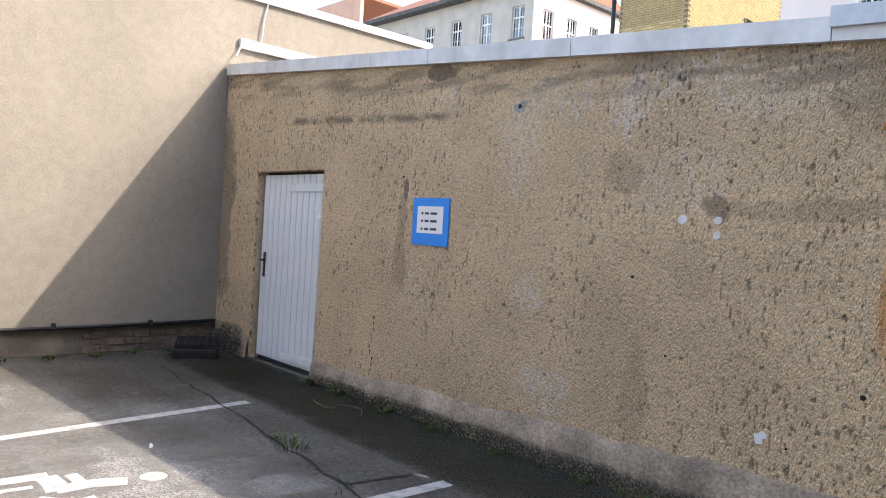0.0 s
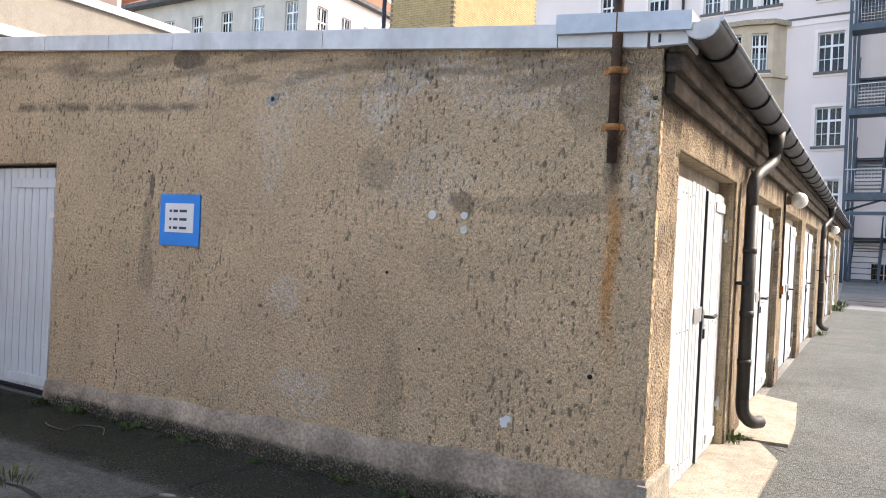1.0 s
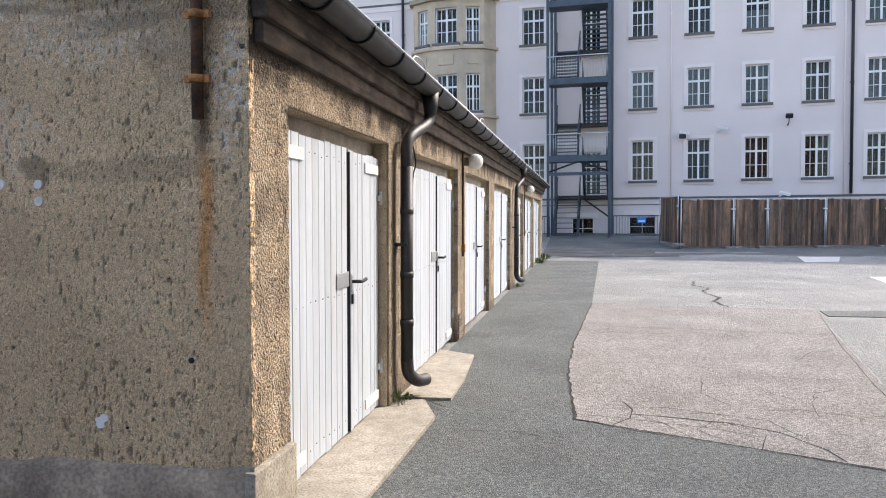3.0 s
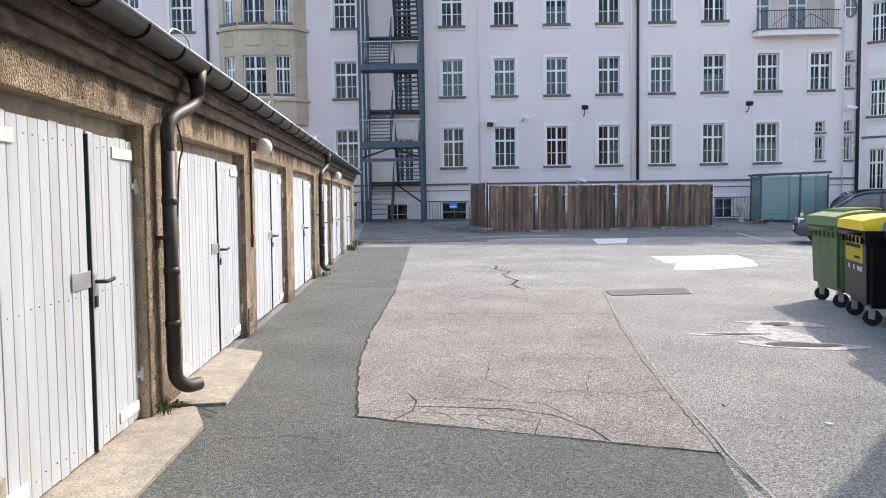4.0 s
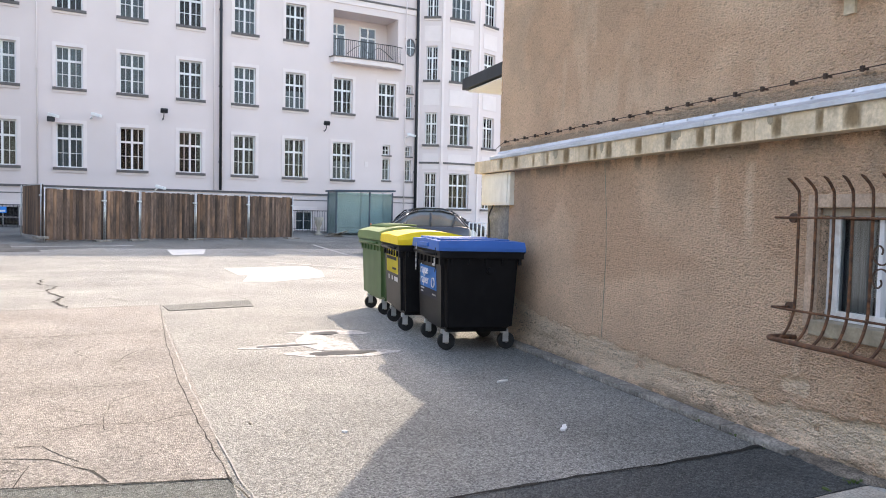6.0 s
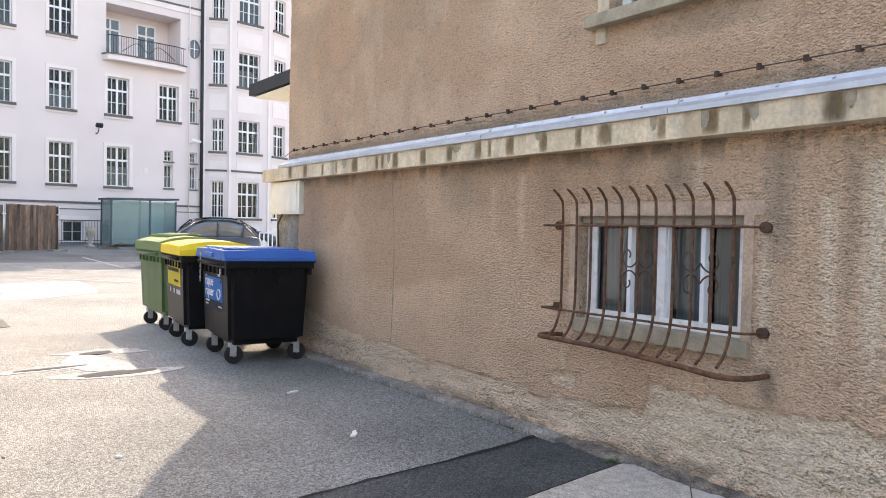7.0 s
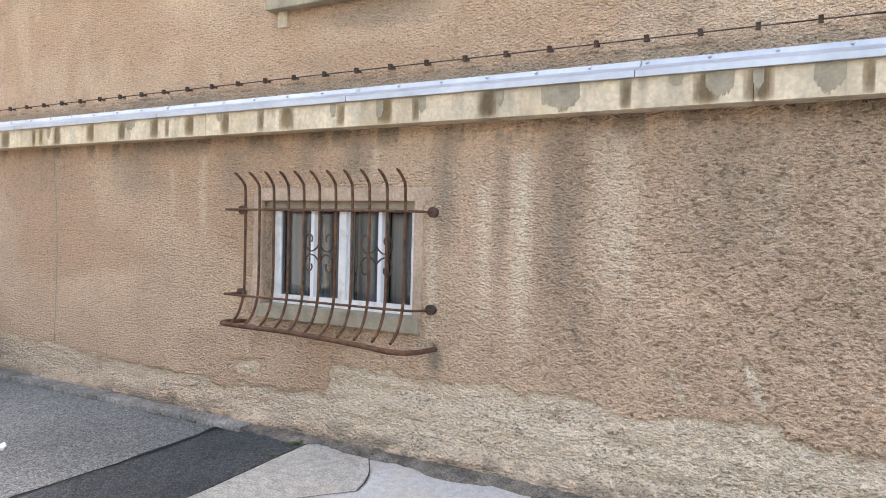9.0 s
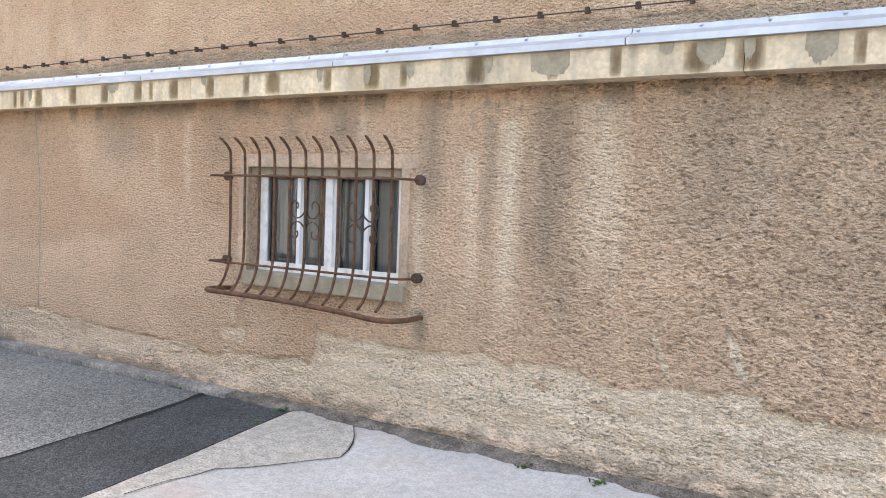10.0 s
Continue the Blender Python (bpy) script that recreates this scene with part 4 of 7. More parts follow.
    soot_dark = np.maximum(soot_dark, 0.85 * np.clip(1 - np.abs(U - 8.66) / 0.10, 0, 1) ** 0.5 * (0.4 + 0.6 * broken))
    # darker towards the ground
    soot_dark = np.maximum(soot_dark, 0.7 * ss(0.35 - Z + 0.3 * (broken - 0.5), 0, 0.3))
    pale = 0.3 * ss(fbm(U, Z, 0.10, 0.16, 53), 0.60, 0.72)
    return dict(height=0.005 * (rough - 0.5) - 0.007 * scar, soot_dark=soot_dark, pale=pale, rust=0 * U, tint=0.9 * broken, pit=scar)


coat("render_coat", GY + 0.004, 29.28, -0.05, 2.45, 0.014, front_shape, mf, "coat_front_sunlit", front, [(a, b, -0.1, 2.03) for a, b in DOORS])
far_wall = tagged(part("wall_garage_far", bx(-4.5, GX - 0.25, G_END - 0.25, G_END, -0.05, 2.42), "garage_render"), "rough brown rendered far end of the garage row", "wall", kind="structure")
tagged(part("wall_garage_back", bx(-4.7, -4.505, 9.15, G_END, -0.05, 3.0), "garage_render"), "plain back wall of the garage row", "wall", kind="structure")
tagged(part("floor_garage", bx(-4.5, GX - 0.26, GY + 0.26, G_END - 0.26, -0.04, 0.02), "concrete_yard"), "dark concrete floor inside the garages", "floor", kind="structure")

# plinth with a mossy foot
pb = bmesh.new()
for x0, x1, s in ((-2.43, GX + 0.02, 24), (-4.5, -3.68, 6)):
    rows = []
    for k in range(s + 1):
        x = x0 + (x1 - x0) * k / s
        top = 0.165 + 0.175 * (x + 2.4) / 4.9 + 0.012 * math.sin(5 * x) + 0.01 * math.sin(13 * x)
        if x1 < 0:
            top = 0.2
        rows.append([pb.verts.new((x, GY - d, z)) for d, z in ((0.0, top + 0.015), (0.022, top), (0.035, top * 0.5), (0.05, -0.04))])
    for a, b in zip(rows, rows[1:]):
        for i in range(3):
            pb.faces.new((a[i], b[i], b[i + 1], a[i + 1]))
tagged(part("plinth", pb, "plinth", smooth=True), "stained cement plinth with a mossy foot", "plinth", kind="structure")
pc = bmesh.new()
box(pc, GX - 0.02, GX + 0.035, GY - 0.045, 6.60, -0.03, 0.34, 0.01)
tagged(part("plinth_corner", pc, "concrete"), "pale patched cement at the garage corner", "plinth", kind="structure")

# roof, parapet cap and eaves
ob = tagged(part("roof_garage", pr([(-4.48, 3.06), (GX + 0.14, 2.55), (GX + 0.14, 2.53), (GX, 2.532), (-4.48, 2.95)], -G_END - 0.1, -GY - 0.26, pose(0, 0, 0, 90, 0, 0)), "roof_felt"), "low felt roof of the garage row", "roof", kind="structure")
cap = thing("parapet_cap", "pale sheet-metal parapet cap over the garage end wall", "parapet cap", kind="structure")
edges = [-4.47, -3.55, -2.6, -1.75, -1.0, 0.4, 1.98, 2.45]
for a, b in zip(edges, edges[1:]):
    p = bmesh.new()
    prism(p, [(a + 0.003, cap_z(a) - 0.005), (b - 0.003, cap_z(b) - 0.005), (b - 0.003, cap_z(b) + 0.115), (a + 0.003, cap_z(a) + 0.115)], -GY - 0.30, -GY + 0.04, pose(0, 0, 0, 90, 0, 0))
    part("cap_sheet", p, "zinc_cap", cap)
p = bmesh.new()
prism(p, [(1.98, 2.575), (2.66, 2.53), (2.66, 2.62), (1.98, 2.675)], -GY - 0.34, -GY + 0.07, pose(0, 0, 0, 90, 0, 0))
part("cover_sheet", p, "zinc", cap, "blue-grey zinc cover sheet")
p = bmesh.new()
box(p, 2.46, 2.64, GY - 0.035, GY + 0.2, 2.475, 2.56)
part("end_flashing", p, "zinc_cap", cap, "bent flashing with dark streaks")
for x in (2.42, 2.50):
    part("streak", bx(x, x + 0.012, GY - 0.0395, GY - 0.034, 2.49, 2.53), "ink", cap, "dark tar streak")

eave = thing("eaves", "weathered stained eaves boards under the gutter", "eaves", kind="structure")
part("soffit_board", bx(GX + 0.004, GX + 0.05, GY + 0.05, G_END, 2.255, 2.36, 0.008), "eaves_wood", eave)
part("middle_board", bx(GX + 0.004, GX + 0.085, GY + 0.02, G_END, 2.36, 2.45, 0.008), "eaves_wood", eave)
part("fascia", bx(GX + 0.02, GX + 0.11, GY + 0.0, G_END + 0.05, 2.45, 2.53, 0.006), "eaves_wood", eave)

# gutter and downpipes
gut = thing("gutter", "grey weathered half-round roof gutter with brackets", "gutter")
p = bmesh.new()
R, gx, gz = 0.088, GX + 0.185, 2.565
ys = (GY - 0.06, G_END + 0.12)
prev = None
for a in range(13):
    th = math.pi + math.pi * a / 12
    cur = [p.verts.new((gx + r * math.cos(th), y, gz + r * math.sin(th))) for r in (R, R - 0.006) for y in ys]
    if prev:
        p.faces.new((prev[0], prev[1], cur[1], cur[0]))
        p.faces.new((prev[2], cur[2], cur[3], prev[3]))
    prev = cur
part("trough", p, "gutter_metal", gut, smooth=True)
part("rim", tb([(gx + R, ys[0], gz), (gx + R, ys[1], gz)], 0.011, 8), "zinc", gut, "rolled bright rim")
end = pr([(gx + (R - 0.002) * math.cos(math.pi + math.pi * k / 12), gz + (R - 0.002) * math.sin(math.pi + math.pi * k / 12)) for k in range(13)], -ys[0] - 0.008, -ys[0] - 0.003, pose(0, 0, 0, 90, 0, 0))
part("end_plate", end, "zinc_cap", gut)
br = bmesh.new()
tube(br, [(gx + (R + 0.008) * math.cos(math.pi + math.pi * k / 10), 0, gz + (R + 0.008) * math.sin(math.pi + math.pi * k / 10)) for k in range(11)], 0.008, 6)
br = empty_mesh("bracket", br, "steel_dark")
for k in range(34):
    o = part("bracket", br, None, gut)
    o.location = (0, GY + 0.35 + 0.68 * k, 0)


def downpipe(y):
    t = thing("downpipe", "grey metal downpipe with swan neck and kicked-out foot", "downpipe", "downpipes of the garages")
    px = GX + 0.085
    part("neck", tb(smooth_path([(gx, y + 0.42, gz - 0.04), (gx, y + 0.42, gz - 0.22), (gx - 0.02, y + 0.36, gz - 0.32), (px + 0.02, y + 0.08, gz - 0.44), (px, y, gz - 0.54), (px, y, gz - 0.70)]), 0.047, 14), "gutter_metal", t)
    part("funnel", tb([(gx, y + 0.42, gz - 0.24), (gx, y + 0.42, gz - 0.05)], [0.05, 0.075], 14), "gutter_metal", t)
    part("pipe", tb([(px, y, gz - 0.69), (px, y, 0.34)], 0.05, 16), "gutter_metal", t)
    part("foot", tb(smooth_path([(px, y, 0.36), (px + 0.01, y + 0.02, 0.24), (px + 0.06, y + 0.10, 0.165), (px + 0.11, y + 0.22, 0.15)]), 0.051, 14, False), "gutter_metal", t)
    for z in (0.62, 1.0, 1.5):
        part("sleeve", tb([(px, y, z), (px, y, z + 0.05)], 0.055, 16), "gutter_metal", t)
    part("clamp", bx(GX - 0.02, px + 0.02, y - 0.06, y + 0.06, 1.25, 1.275), "steel_dark", t)
    return t


downpipe(8.74)
downpipe(18.3)

# garage doors
def garage_door(y0, y1, shut):
    t = thing("garage_door", "white painted double door of narrow vertical boards", "garage door", "garage doors")
    mid, x, z0, z1 = y0 + 0.60 * (y1 - y0), GX - 0.09, 0.045, 1.93
    part("lintel_board", bx(x - 0.07, x - 0.035, y0, y1, 1.90, 2.03), "door_lintel", t, "grey weathered head board")
    for side, (a, b) in enumerate(((y0 + 0.01, mid), (mid + shut, y1 - 0.012))):
        leaf = part("leaf", bx(x - 0.04, x, a, b, z0, z1 - 0.015 * side), "board_gap", t)
        n = max(6, round((b - a) / 0.105))
        w = (b - a) / n
        rng = random.Random(int(y0 * 10) + side)
        tops = [empty_mesh("board", bx(0, 0.014, 0.003, w - 0.003, z0 - d, z1 - 0.015 * side + d, 0.003), "white_wood_sunlit") for d in (0.0, 0.008)]
        for k in range(n):
            o = part("board", tops[rng.random() < 0.4], None, leaf)
            o.location = (x + rng.uniform(-0.002, 0.002), a + w * k, 0)
        nails = bmesh.new()
        for z in (0.14, 0.98, 1.84):
            for k in range(n):
                yn, zn = a + w * (k + 0.5) + rng.uniform(-0.012, 0.012), z + rng.uniform(-0.012, 0.012)
                tube(nails, [(x + 0.010, yn, zn), (x + 0.0165, yn, zn)], 0.0045, 6)
        part("nails", nails, "nail", leaf, "small dark nail heads")
        for z in (0.10, 1.79):
            ya, yb = (a + 0.03, a + 0.36) if side == 0 else (b - 0.36, b - 0.03)
            part("hinge_plate", bx(x + 0.012, x + 0.026, ya, yb, z, z + 0.07, 0.003), "white_paint", leaf)
        for z in (0.34, 1.62):
            ye = a - 0.012 if side == 0 else b + 0.012
            part("hinge_pin", tb([(x + 0.03, ye, z - 0.05), (x + 0.03, ye, z + 0.05)], 0.014, 8), "white_paint", leaf)
            part("hinge_tongue", bx(x - 0.02, x + 0.028, ye - 0.045, ye + 0.01, z - 0.02, z + 0.02), "white_paint", leaf)
    part("cover_strip", bx(x - 0.035, x + 0.030, mid + shut - 0.002, mid + shut + 0.05, z0, z1 - 0.02, 0.004), "white_wood_sunlit", t)
    part("meeting_edge", bx(x - 0.035, x + 0.027, mid + shut - 0.008, mid + shut - 0.0025, z0, z1 - 0.025), "steel_dark", t, "dark strip in the gap between the door leaves")
    part("lock_plate", bx(x + 0.016, x + 0.024, mid - 0.22, mid + 0.02, 1.02, 1.12, 0.004), "galvanised", t, "zinc-plated lock plate")
    part("handle", tb(smooth_path([(x + 0.026, mid + shut + 0.025, 1.05), (x + 0.080, mid + shut + 0.03, 1.05), (x + 0.088, mid + shut + 0.07, 1.048), (x + 0.084, mid + shut + 0.17, 1.055)], 4), 0.012, 8), "steel_dark", t, "dark lever handle")
    part("handle_plate", bx(x + 0.028, x + 0.034, mid + shut + 0.005, mid + shut + 0.045, 0.98, 1.10, 0.003), "galvanised", t)
    part("key_plate", bx(x + 0.030, x + 0.042, mid + shut + 0.008, mid + shut + 0.04, 0.90, 0.965, 0.004), "steel_dark", t)
    return t


for i, (a, b) in enumerate(DOORS):
    garage_door(a, b, 0.032 if i == 0 else 0.018)

# side door in the end wall
sd_t = thing("side_door", "white painted board door with a rail and black lever handle", "door")
dy = GY + 0.075
leaf = part("leaf", bx(-3.66, -2.45, dy + 0.012, dy + 0.05, 0.045, 1.955), "board_gap", sd_t)
part("frame", bx(-3.68, -2.43, dy + 0.05, dy + 0.09, 0.0, 1.98), "rust_dark", sd_t, "dark stained door frame")
n = 11
w = 1.21 / n
board = empty_mesh("board", bx(0.004, w - 0.004, dy, dy + 0.012, 0.05, 1.95, 0.003), "white_door_shaded")
for k in range(n):
    o = part("board", board, None, leaf)
    o.location = (-3.66 + w * k, 0, 0)
for z in (0.12, 1.82):
    part("rail", bx(-3.15, -2.50, dy - 0.016, dy, z - 0.04, z + 0.04, 0.003), "white_door_shaded", leaf)
part("bottom_gap", bx(-3.6, -2.46, dy - 0.01, dy + 0.004, 0.02, 0.05), "steel_dark", leaf)
for z in (0.42, 1.55):
    part("hinge", bx(-2.60, -2.425, dy - 0.022, dy - 0.012, z - 0.025, z + 0.025), "white_paint", leaf)
part("handle_plate", bx(-3.60, -3.56, dy - 0.01, dy, 0.88, 1.14, 0.003), "steel_dark", sd_t, "black lock plate")
part("lever", tb([(-3.58, dy - 0.01, 1.06), (-3.58, dy - 0.05, 1.06), (-3.49, dy - 0.055, 1.06)], 0.01, 8), "steel_dark", sd_t, "black lever")
tagged(part("door_stop", bx(-2.46, -2.43, GY - 0.01, GY + 0.06, 0.0, 0.6), "white_door_shaded"), "white board patch at the door jamb", "board", kind="structure")

# sign with three lines
sg = thing("parking_sign", "bright blue parking sign with a white field and three lines", "sign")
part("board", bx(-1.095, -0.675, GY - 0.012, GY + 0.002, 1.36, 1.73, 0.002), "sign_blue", sg)
part("field", bx(-1.035, -0.735, GY - 0.0155, GY - 0.0125, 1.455, 1.665), "paper_white", sg, "white field")
for k, z in enumerate((1.61, 1.55, 1.488)):
    x = -0.985
    for w in (0.022, 0.012, 0.045, 0.012, 0.075):
        if w > 0.015:
            part("text_bar", bx(x, x + w, GY - 0.0175, GY - 0.016, z - 0.009, z + 0.009), "ink", sg)
        x += w + 0.004

# iron pipe with clamps at the corner
st = thing("stand_pipe", "rusty iron pipe clamped to the wall corner", "pipe")
part("pipe", tb([(2.30, GY - 0.045, 1.91), (2.30, GY - 0.045, 3.35)], 0.026, 12), "rust_dark", st)
for z in (2.085, 2.365):
    part("clamp", tb([(2.30, GY - 0.045, z - 0.016), (2.30, GY - 0.045, z + 0.016)], 0.036, 12), "rust_orange", st, "orange rusted clamp")
    part("clamp_ear", bx(2.24, 2.36, GY - 0.05, GY - 0.038, z - 0.016, z + 0.016), "rust_orange", st, "orange rusted clamp")
# anchor caps and plaster damage on the end wall
for x, z, r in ((1.25, 1.63, 0.026), (1.46, 1.63, 0.021), (1.46, 1.55, 0.021)):
    tagged(part("anchor_cap", tb([(x, GY + 0.01, z), (x, GY - 0.012, z)], r, 14), "white_paint"), "round white anchor cap on the wall", "cap", "anchor caps")
for x, z, rx, rz, s, m_ in ((-0.03, 2.365, 0.042, 0.045, 1, "puddle_rim"), (1.765, 0.524, 0.030, 0.030, 2, "paper_white")):
    b = blob(0, 0, rx, rz, 0.006, s, 0, 0.5)
    b.transform(Matrix.Translation((x, GY, z)) @ pose(0, 0, 0, 90, 0, 0))
    tagged(part("plaster_chip", b, m_), "pale chipped spot in the rough render", "plaster chip", kind="structure")
for x, z, r in ((-0.03, 2.37, 0.016), (2.229, 0.827, 0.013), (1.9, 0.5, 0.006), (1.2, 0.85, 0.007), (0.95, 1.28, 0.009), (-1.25, 1.9, 0.008)):
    tagged(part("drill_hole", tb([(x, GY + 0.02, z), (x, GY - 0.0075, z)], r, 10), "crack"), "dark drill hole in the wall", "hole", kind="structure")
lv = bmesh.new()
rng = random.Random(12)
for k in range(10):
    x = -1.55 + rng.uniform(-0.03, 0.03)
    box(lv, x, x + 0.008, GY - 0.003, GY + 0.002, 0.25 + k * 0.05, 0.28 + k * 0.05)
tagged(part("wall_crack", lv, "crack"), "thin dark crack in the render", "crack", kind="structure")

# globe lamps and cables
for y in (12.0, 21.35):
    gl_t = thing("wall_lamp", "white globe lamp on a wall arm", "lamp", "garage lamps")
    b = bmesh.new()
    bmesh.ops.create_uvsphere(b, u_segments=20, v_segments=12, radius=0.095)
    bmesh.ops.translate(b, verts=b.verts[:], vec=(GX + 0.15, y, 2.15))
    part("globe", b, "lamp_white", gl_t, smooth=True)
    part("base", bx(GX - 0.01, GX + 0.07, y - 0.06, y + 0.02, 2.10, 2.20, 0.01), "timber_grey", gl_t)
    part("arm", tb([(GX + 0.05, y - 0.02, 2.15), (GX + 0.10, y, 2.15)], 0.04, 10), "timber_grey", gl_t)
    part("cable", tb([(GX + 0.012, y - 0.08, 2.3), (GX + 0.012, y - 0.09, 1.3), (GX + 0.012, y - 0.085, 1.0)], 0.012, 6), "rust_dark", gl_t)
    part("switch_box", bx(GX, GX + 0.04, y - 0.12, y - 0.06, 1.05, 1.15, 0.005), "rust_orange", gl_t, "small ochre switch box")
p = thing("roof_wire", "thin galvanised safety wires standing on the gutter", "wire")
for y in (8.9, 12.5, 17.0, 21.0):
    part("wire", tb(smooth_path([(gx + 0.02, y - 0.5, gz + 0.02), (gx, y - 0.3, gz + 0.13), (gx, y, gz + 0.14), (gx, y + 0.2, gz + 0.02)], 4), 0.006, 6), "galvanised", p)
p = bmesh.new()
tube(p, smooth_path([(GX + 0.02, 9.1, 2.2), (GX + 0.05, 9.2, 1.95), (GX + 0.03, 9.18, 1.8), (GX + 0.01, 9.16, 1.4)]), 0.007, 6)
tagged(part("cable", p, "steel_dark"), "loose black cable hanging beside the downpipe", "cable")

# brick repair at a door jamb
bj = thing("brick_jamb", "exposed reddish brick foot of a garage pier", "brick", kind="structure")
for k in range(4):
    part("brick", bx(GX - 0.02, GX + 0.012, 11.66, 11.88 + 0.02 * (k % 2), 0.02 + k * 0.078, 0.088 + k * 0.078, 0.004), "brick_old", bj)

# ---- neighbour on the west side ----
LX = -4.5
nb = thing("wall_west", "tall beige rendered neighbour wall, sunlit above and grey below", "wall", kind="structure")
part("render", bx(LX - 0.4, LX, -6, 9.1, 0.27, 4.0), "wall_beige", nb)
part("base", bx(LX - 0.4, LX - 0.03, -6, 9.1, -0.05, 0.269), "wall_base", nb, "bare dirty base of the wall")
part("coping", bx(LX - 0.45, LX + 0.04, -6, 9.15, 4.0, 4.09), "zinc_cap", nb, "white coping")
part("roof_flashing", pr([(GY + 0.1, 3.42), (9.1, 3.40), (9.1, 3.50), (GY + 0.1, 3.53)], LX + 0.002, LX + 0.05, Matrix(((0, 0, 1, 0), (1, 0, 0, 0), (0, 1, 0, 0), (0, 0, 0, 1)))), "zinc_cap", nb, "white flashing")
bt = thing("wall_bricks", "crumbling bricks laid bare at the wall foot", "bricks", kind="structure")
rng = random.Random(6)
for row in range(3):
    for k in range(8):
        if rng.random() < 0.12:
            continue
        y = 4.75 + k * 0.17 + (0.08 if row % 2 else 0)
        part("brick", bx(LX - 0.05, LX - 0.028 + rng.uniform(0.0, 0.02), y, y + 0.155, 0.005 + row * 0.075, 0.07 + row * 0.075, 0.005), "brick_old", bt)
hp = thing("wall_pipe", "thin dark pipe clipped along the wall base", "pipe")
part("pipe", tb([(LX + 0.03, -6, 0.265), (LX + 0.03, 5.0, 0.285), (LX + 0.03, GY - 0.02, 0.30)], 0.018, 8), "steel_dark", hp)
for y in (2.0, 3.2, 4.45, 5.4):
    part("clip", bx(LX, LX + 0.055, y, y + 0.03, 0.26, 0.33), "steel_dark", hp)
cb = thing("lightning_wire", "thin white cable hanging on the neighbour wall", "cable")
part("wire", tb(smooth_path([(LX + 0.03, 6.6, 4.05), (LX + 0.03, 6.55, 3.8), (LX + 0.04, 6.5, 3.5), (LX + 0.03, 6.3, 3.45), (LX + 0.08, 6.2, 3.3)]), 0.01, 6), "galvanised", cb)
# black plastic tray
tr = thing("plastic_tray", "dusty black plastic grid tray lying at the corner", "tray", at=pose(-3.98, 5.72, 0.005, 8, 0, 62) @ Matrix.Diagonal((0.66, 0.8, 1.2, 1)))
part("rim", bx(-0.34, 0.34, -0.22, 0.22, 0.0, 0.10, 0.03), "rubber", tr)
for k in range(5):
    part("rib", bx(-0.30, 0.30, -0.18 + k * 0.085, -0.155 + k * 0.085, 0.098, 0.145, 0.006), "rubber", tr)
for k in range(6):
    part("cross_rib", bx(-0.28 + k * 0.105, -0.26 + k * 0.105, -0.19, 0.19, 0.098, 0.14, 0.005), "rubber", tr)

# ---- house on the east side ----
RM = pose(0, 0, 0, 0, 0, -14)
WX = 7.75
mw = RM @ Matrix.Translation((WX, 0, 0)) @ pose(0, 0, 0, 0, 0, -90)
WIN = (6.985, 8.283, 0.90, 1.645)          # the barred window's opening: along the wall and up
WIN2 = (6.98, 8.05, 3.05, 4.9)
mb_ = mw @ Matrix.Translation((0, 0.035, 0))
low = part("wall_east_lower", holed(-12.97, 8, -0.05, 2.21, [(-WIN[1], -WIN[0], WIN[2], WIN[3])], 0.365, mb_), "house_render")
tagged(low, "coarse brown rendered basement wall with rain streaks", "wall", kind="structure")
up = part("wall_east_upper", holed(-13.30, 8, 2.22, 12.0, [(-WIN2[1], -WIN2[0], WIN2[2], WIN2[3])], 0.38, mw @ Matrix.Translation((0, 0.02, 0))), "house_upper")
tagged(up, "coarse brown rendered upper house wall", "wall", kind="structure")
FOOT_U = (0.0, 4.4, 4.6, 4.84, 4.87, 5.25, 5.6, 5.75, 6.2, 6.4, 6.7, 7.0, 7.16, 7.62, 7.68, 8.2, 8.6, 9.1, 10.0, 10.9, 11.4, 12.2, 12.9)
FOOT_Z = (0.45, 0.47, 0.49, 0.49, 0.56, 0.535, 0.51, 0.56, 0.54, 0.57, 0.56, 0.54, 0.54, 0.54, 0.35, 0.31, 0.30, 0.31, 0.33, 0.37, 0.37, 0.45, 0.60)


def low_shape(U, Z):
    coarse = ss(-U, -7.0, -5.2)
    rough = fbm(U, Z, 0.036, 0.022, 103, 3)
    pit = np.maximum(0.8 * pits_at(U, Z, 0.020, 0.011, 111, 0.70), pits_at(U, Z, 0.030, 0.013, 117, 0.70) * (0.5 + 0.5 * coarse))
    edge = np.interp(U, FOOT_U, FOOT_Z) + 0.15 * (fbm(U, Z, 0.13, 0.09, 121, 6) - 0.5)
    bare = ss(edge - Z, 0.0, 0.008)
    for cu, cz, ru, rz in ((8.38, 0.45, 0.15, 0.085), (5.36, 0.72, 0.022, 0.17), (4.98, 0.74, 0.036, 0.18)):
        bare = np.maximum(bare, ss(spot(U - (Z - cz) * 0.38 * (cu < 6), Z, cu, cz, ru, rz) * (0.5 + fbm(U, Z, 0.07, 0.07, 127)), 0.25, 0.42))
    shelf = fbm(U, Z, 0.30, 0.085, 131, 4)
    shelves = np.floor(shelf * 9) / 9 + ss((shelf * 9) % 1, 0.80, 1.0) / 9
    crumb = fbm(U, Z, 0.035, 0.03, 137, 3)
    ledge = ss((shelf * 9) % 1, 0.80, 0.98) * ss(edge - Z, 0.03, 0.10)
    foot = ss(0.20 + 0.10 * (fbm(U, Z, 0.25, 0.1, 141) - 0.5) - Z, 0, 0.16)
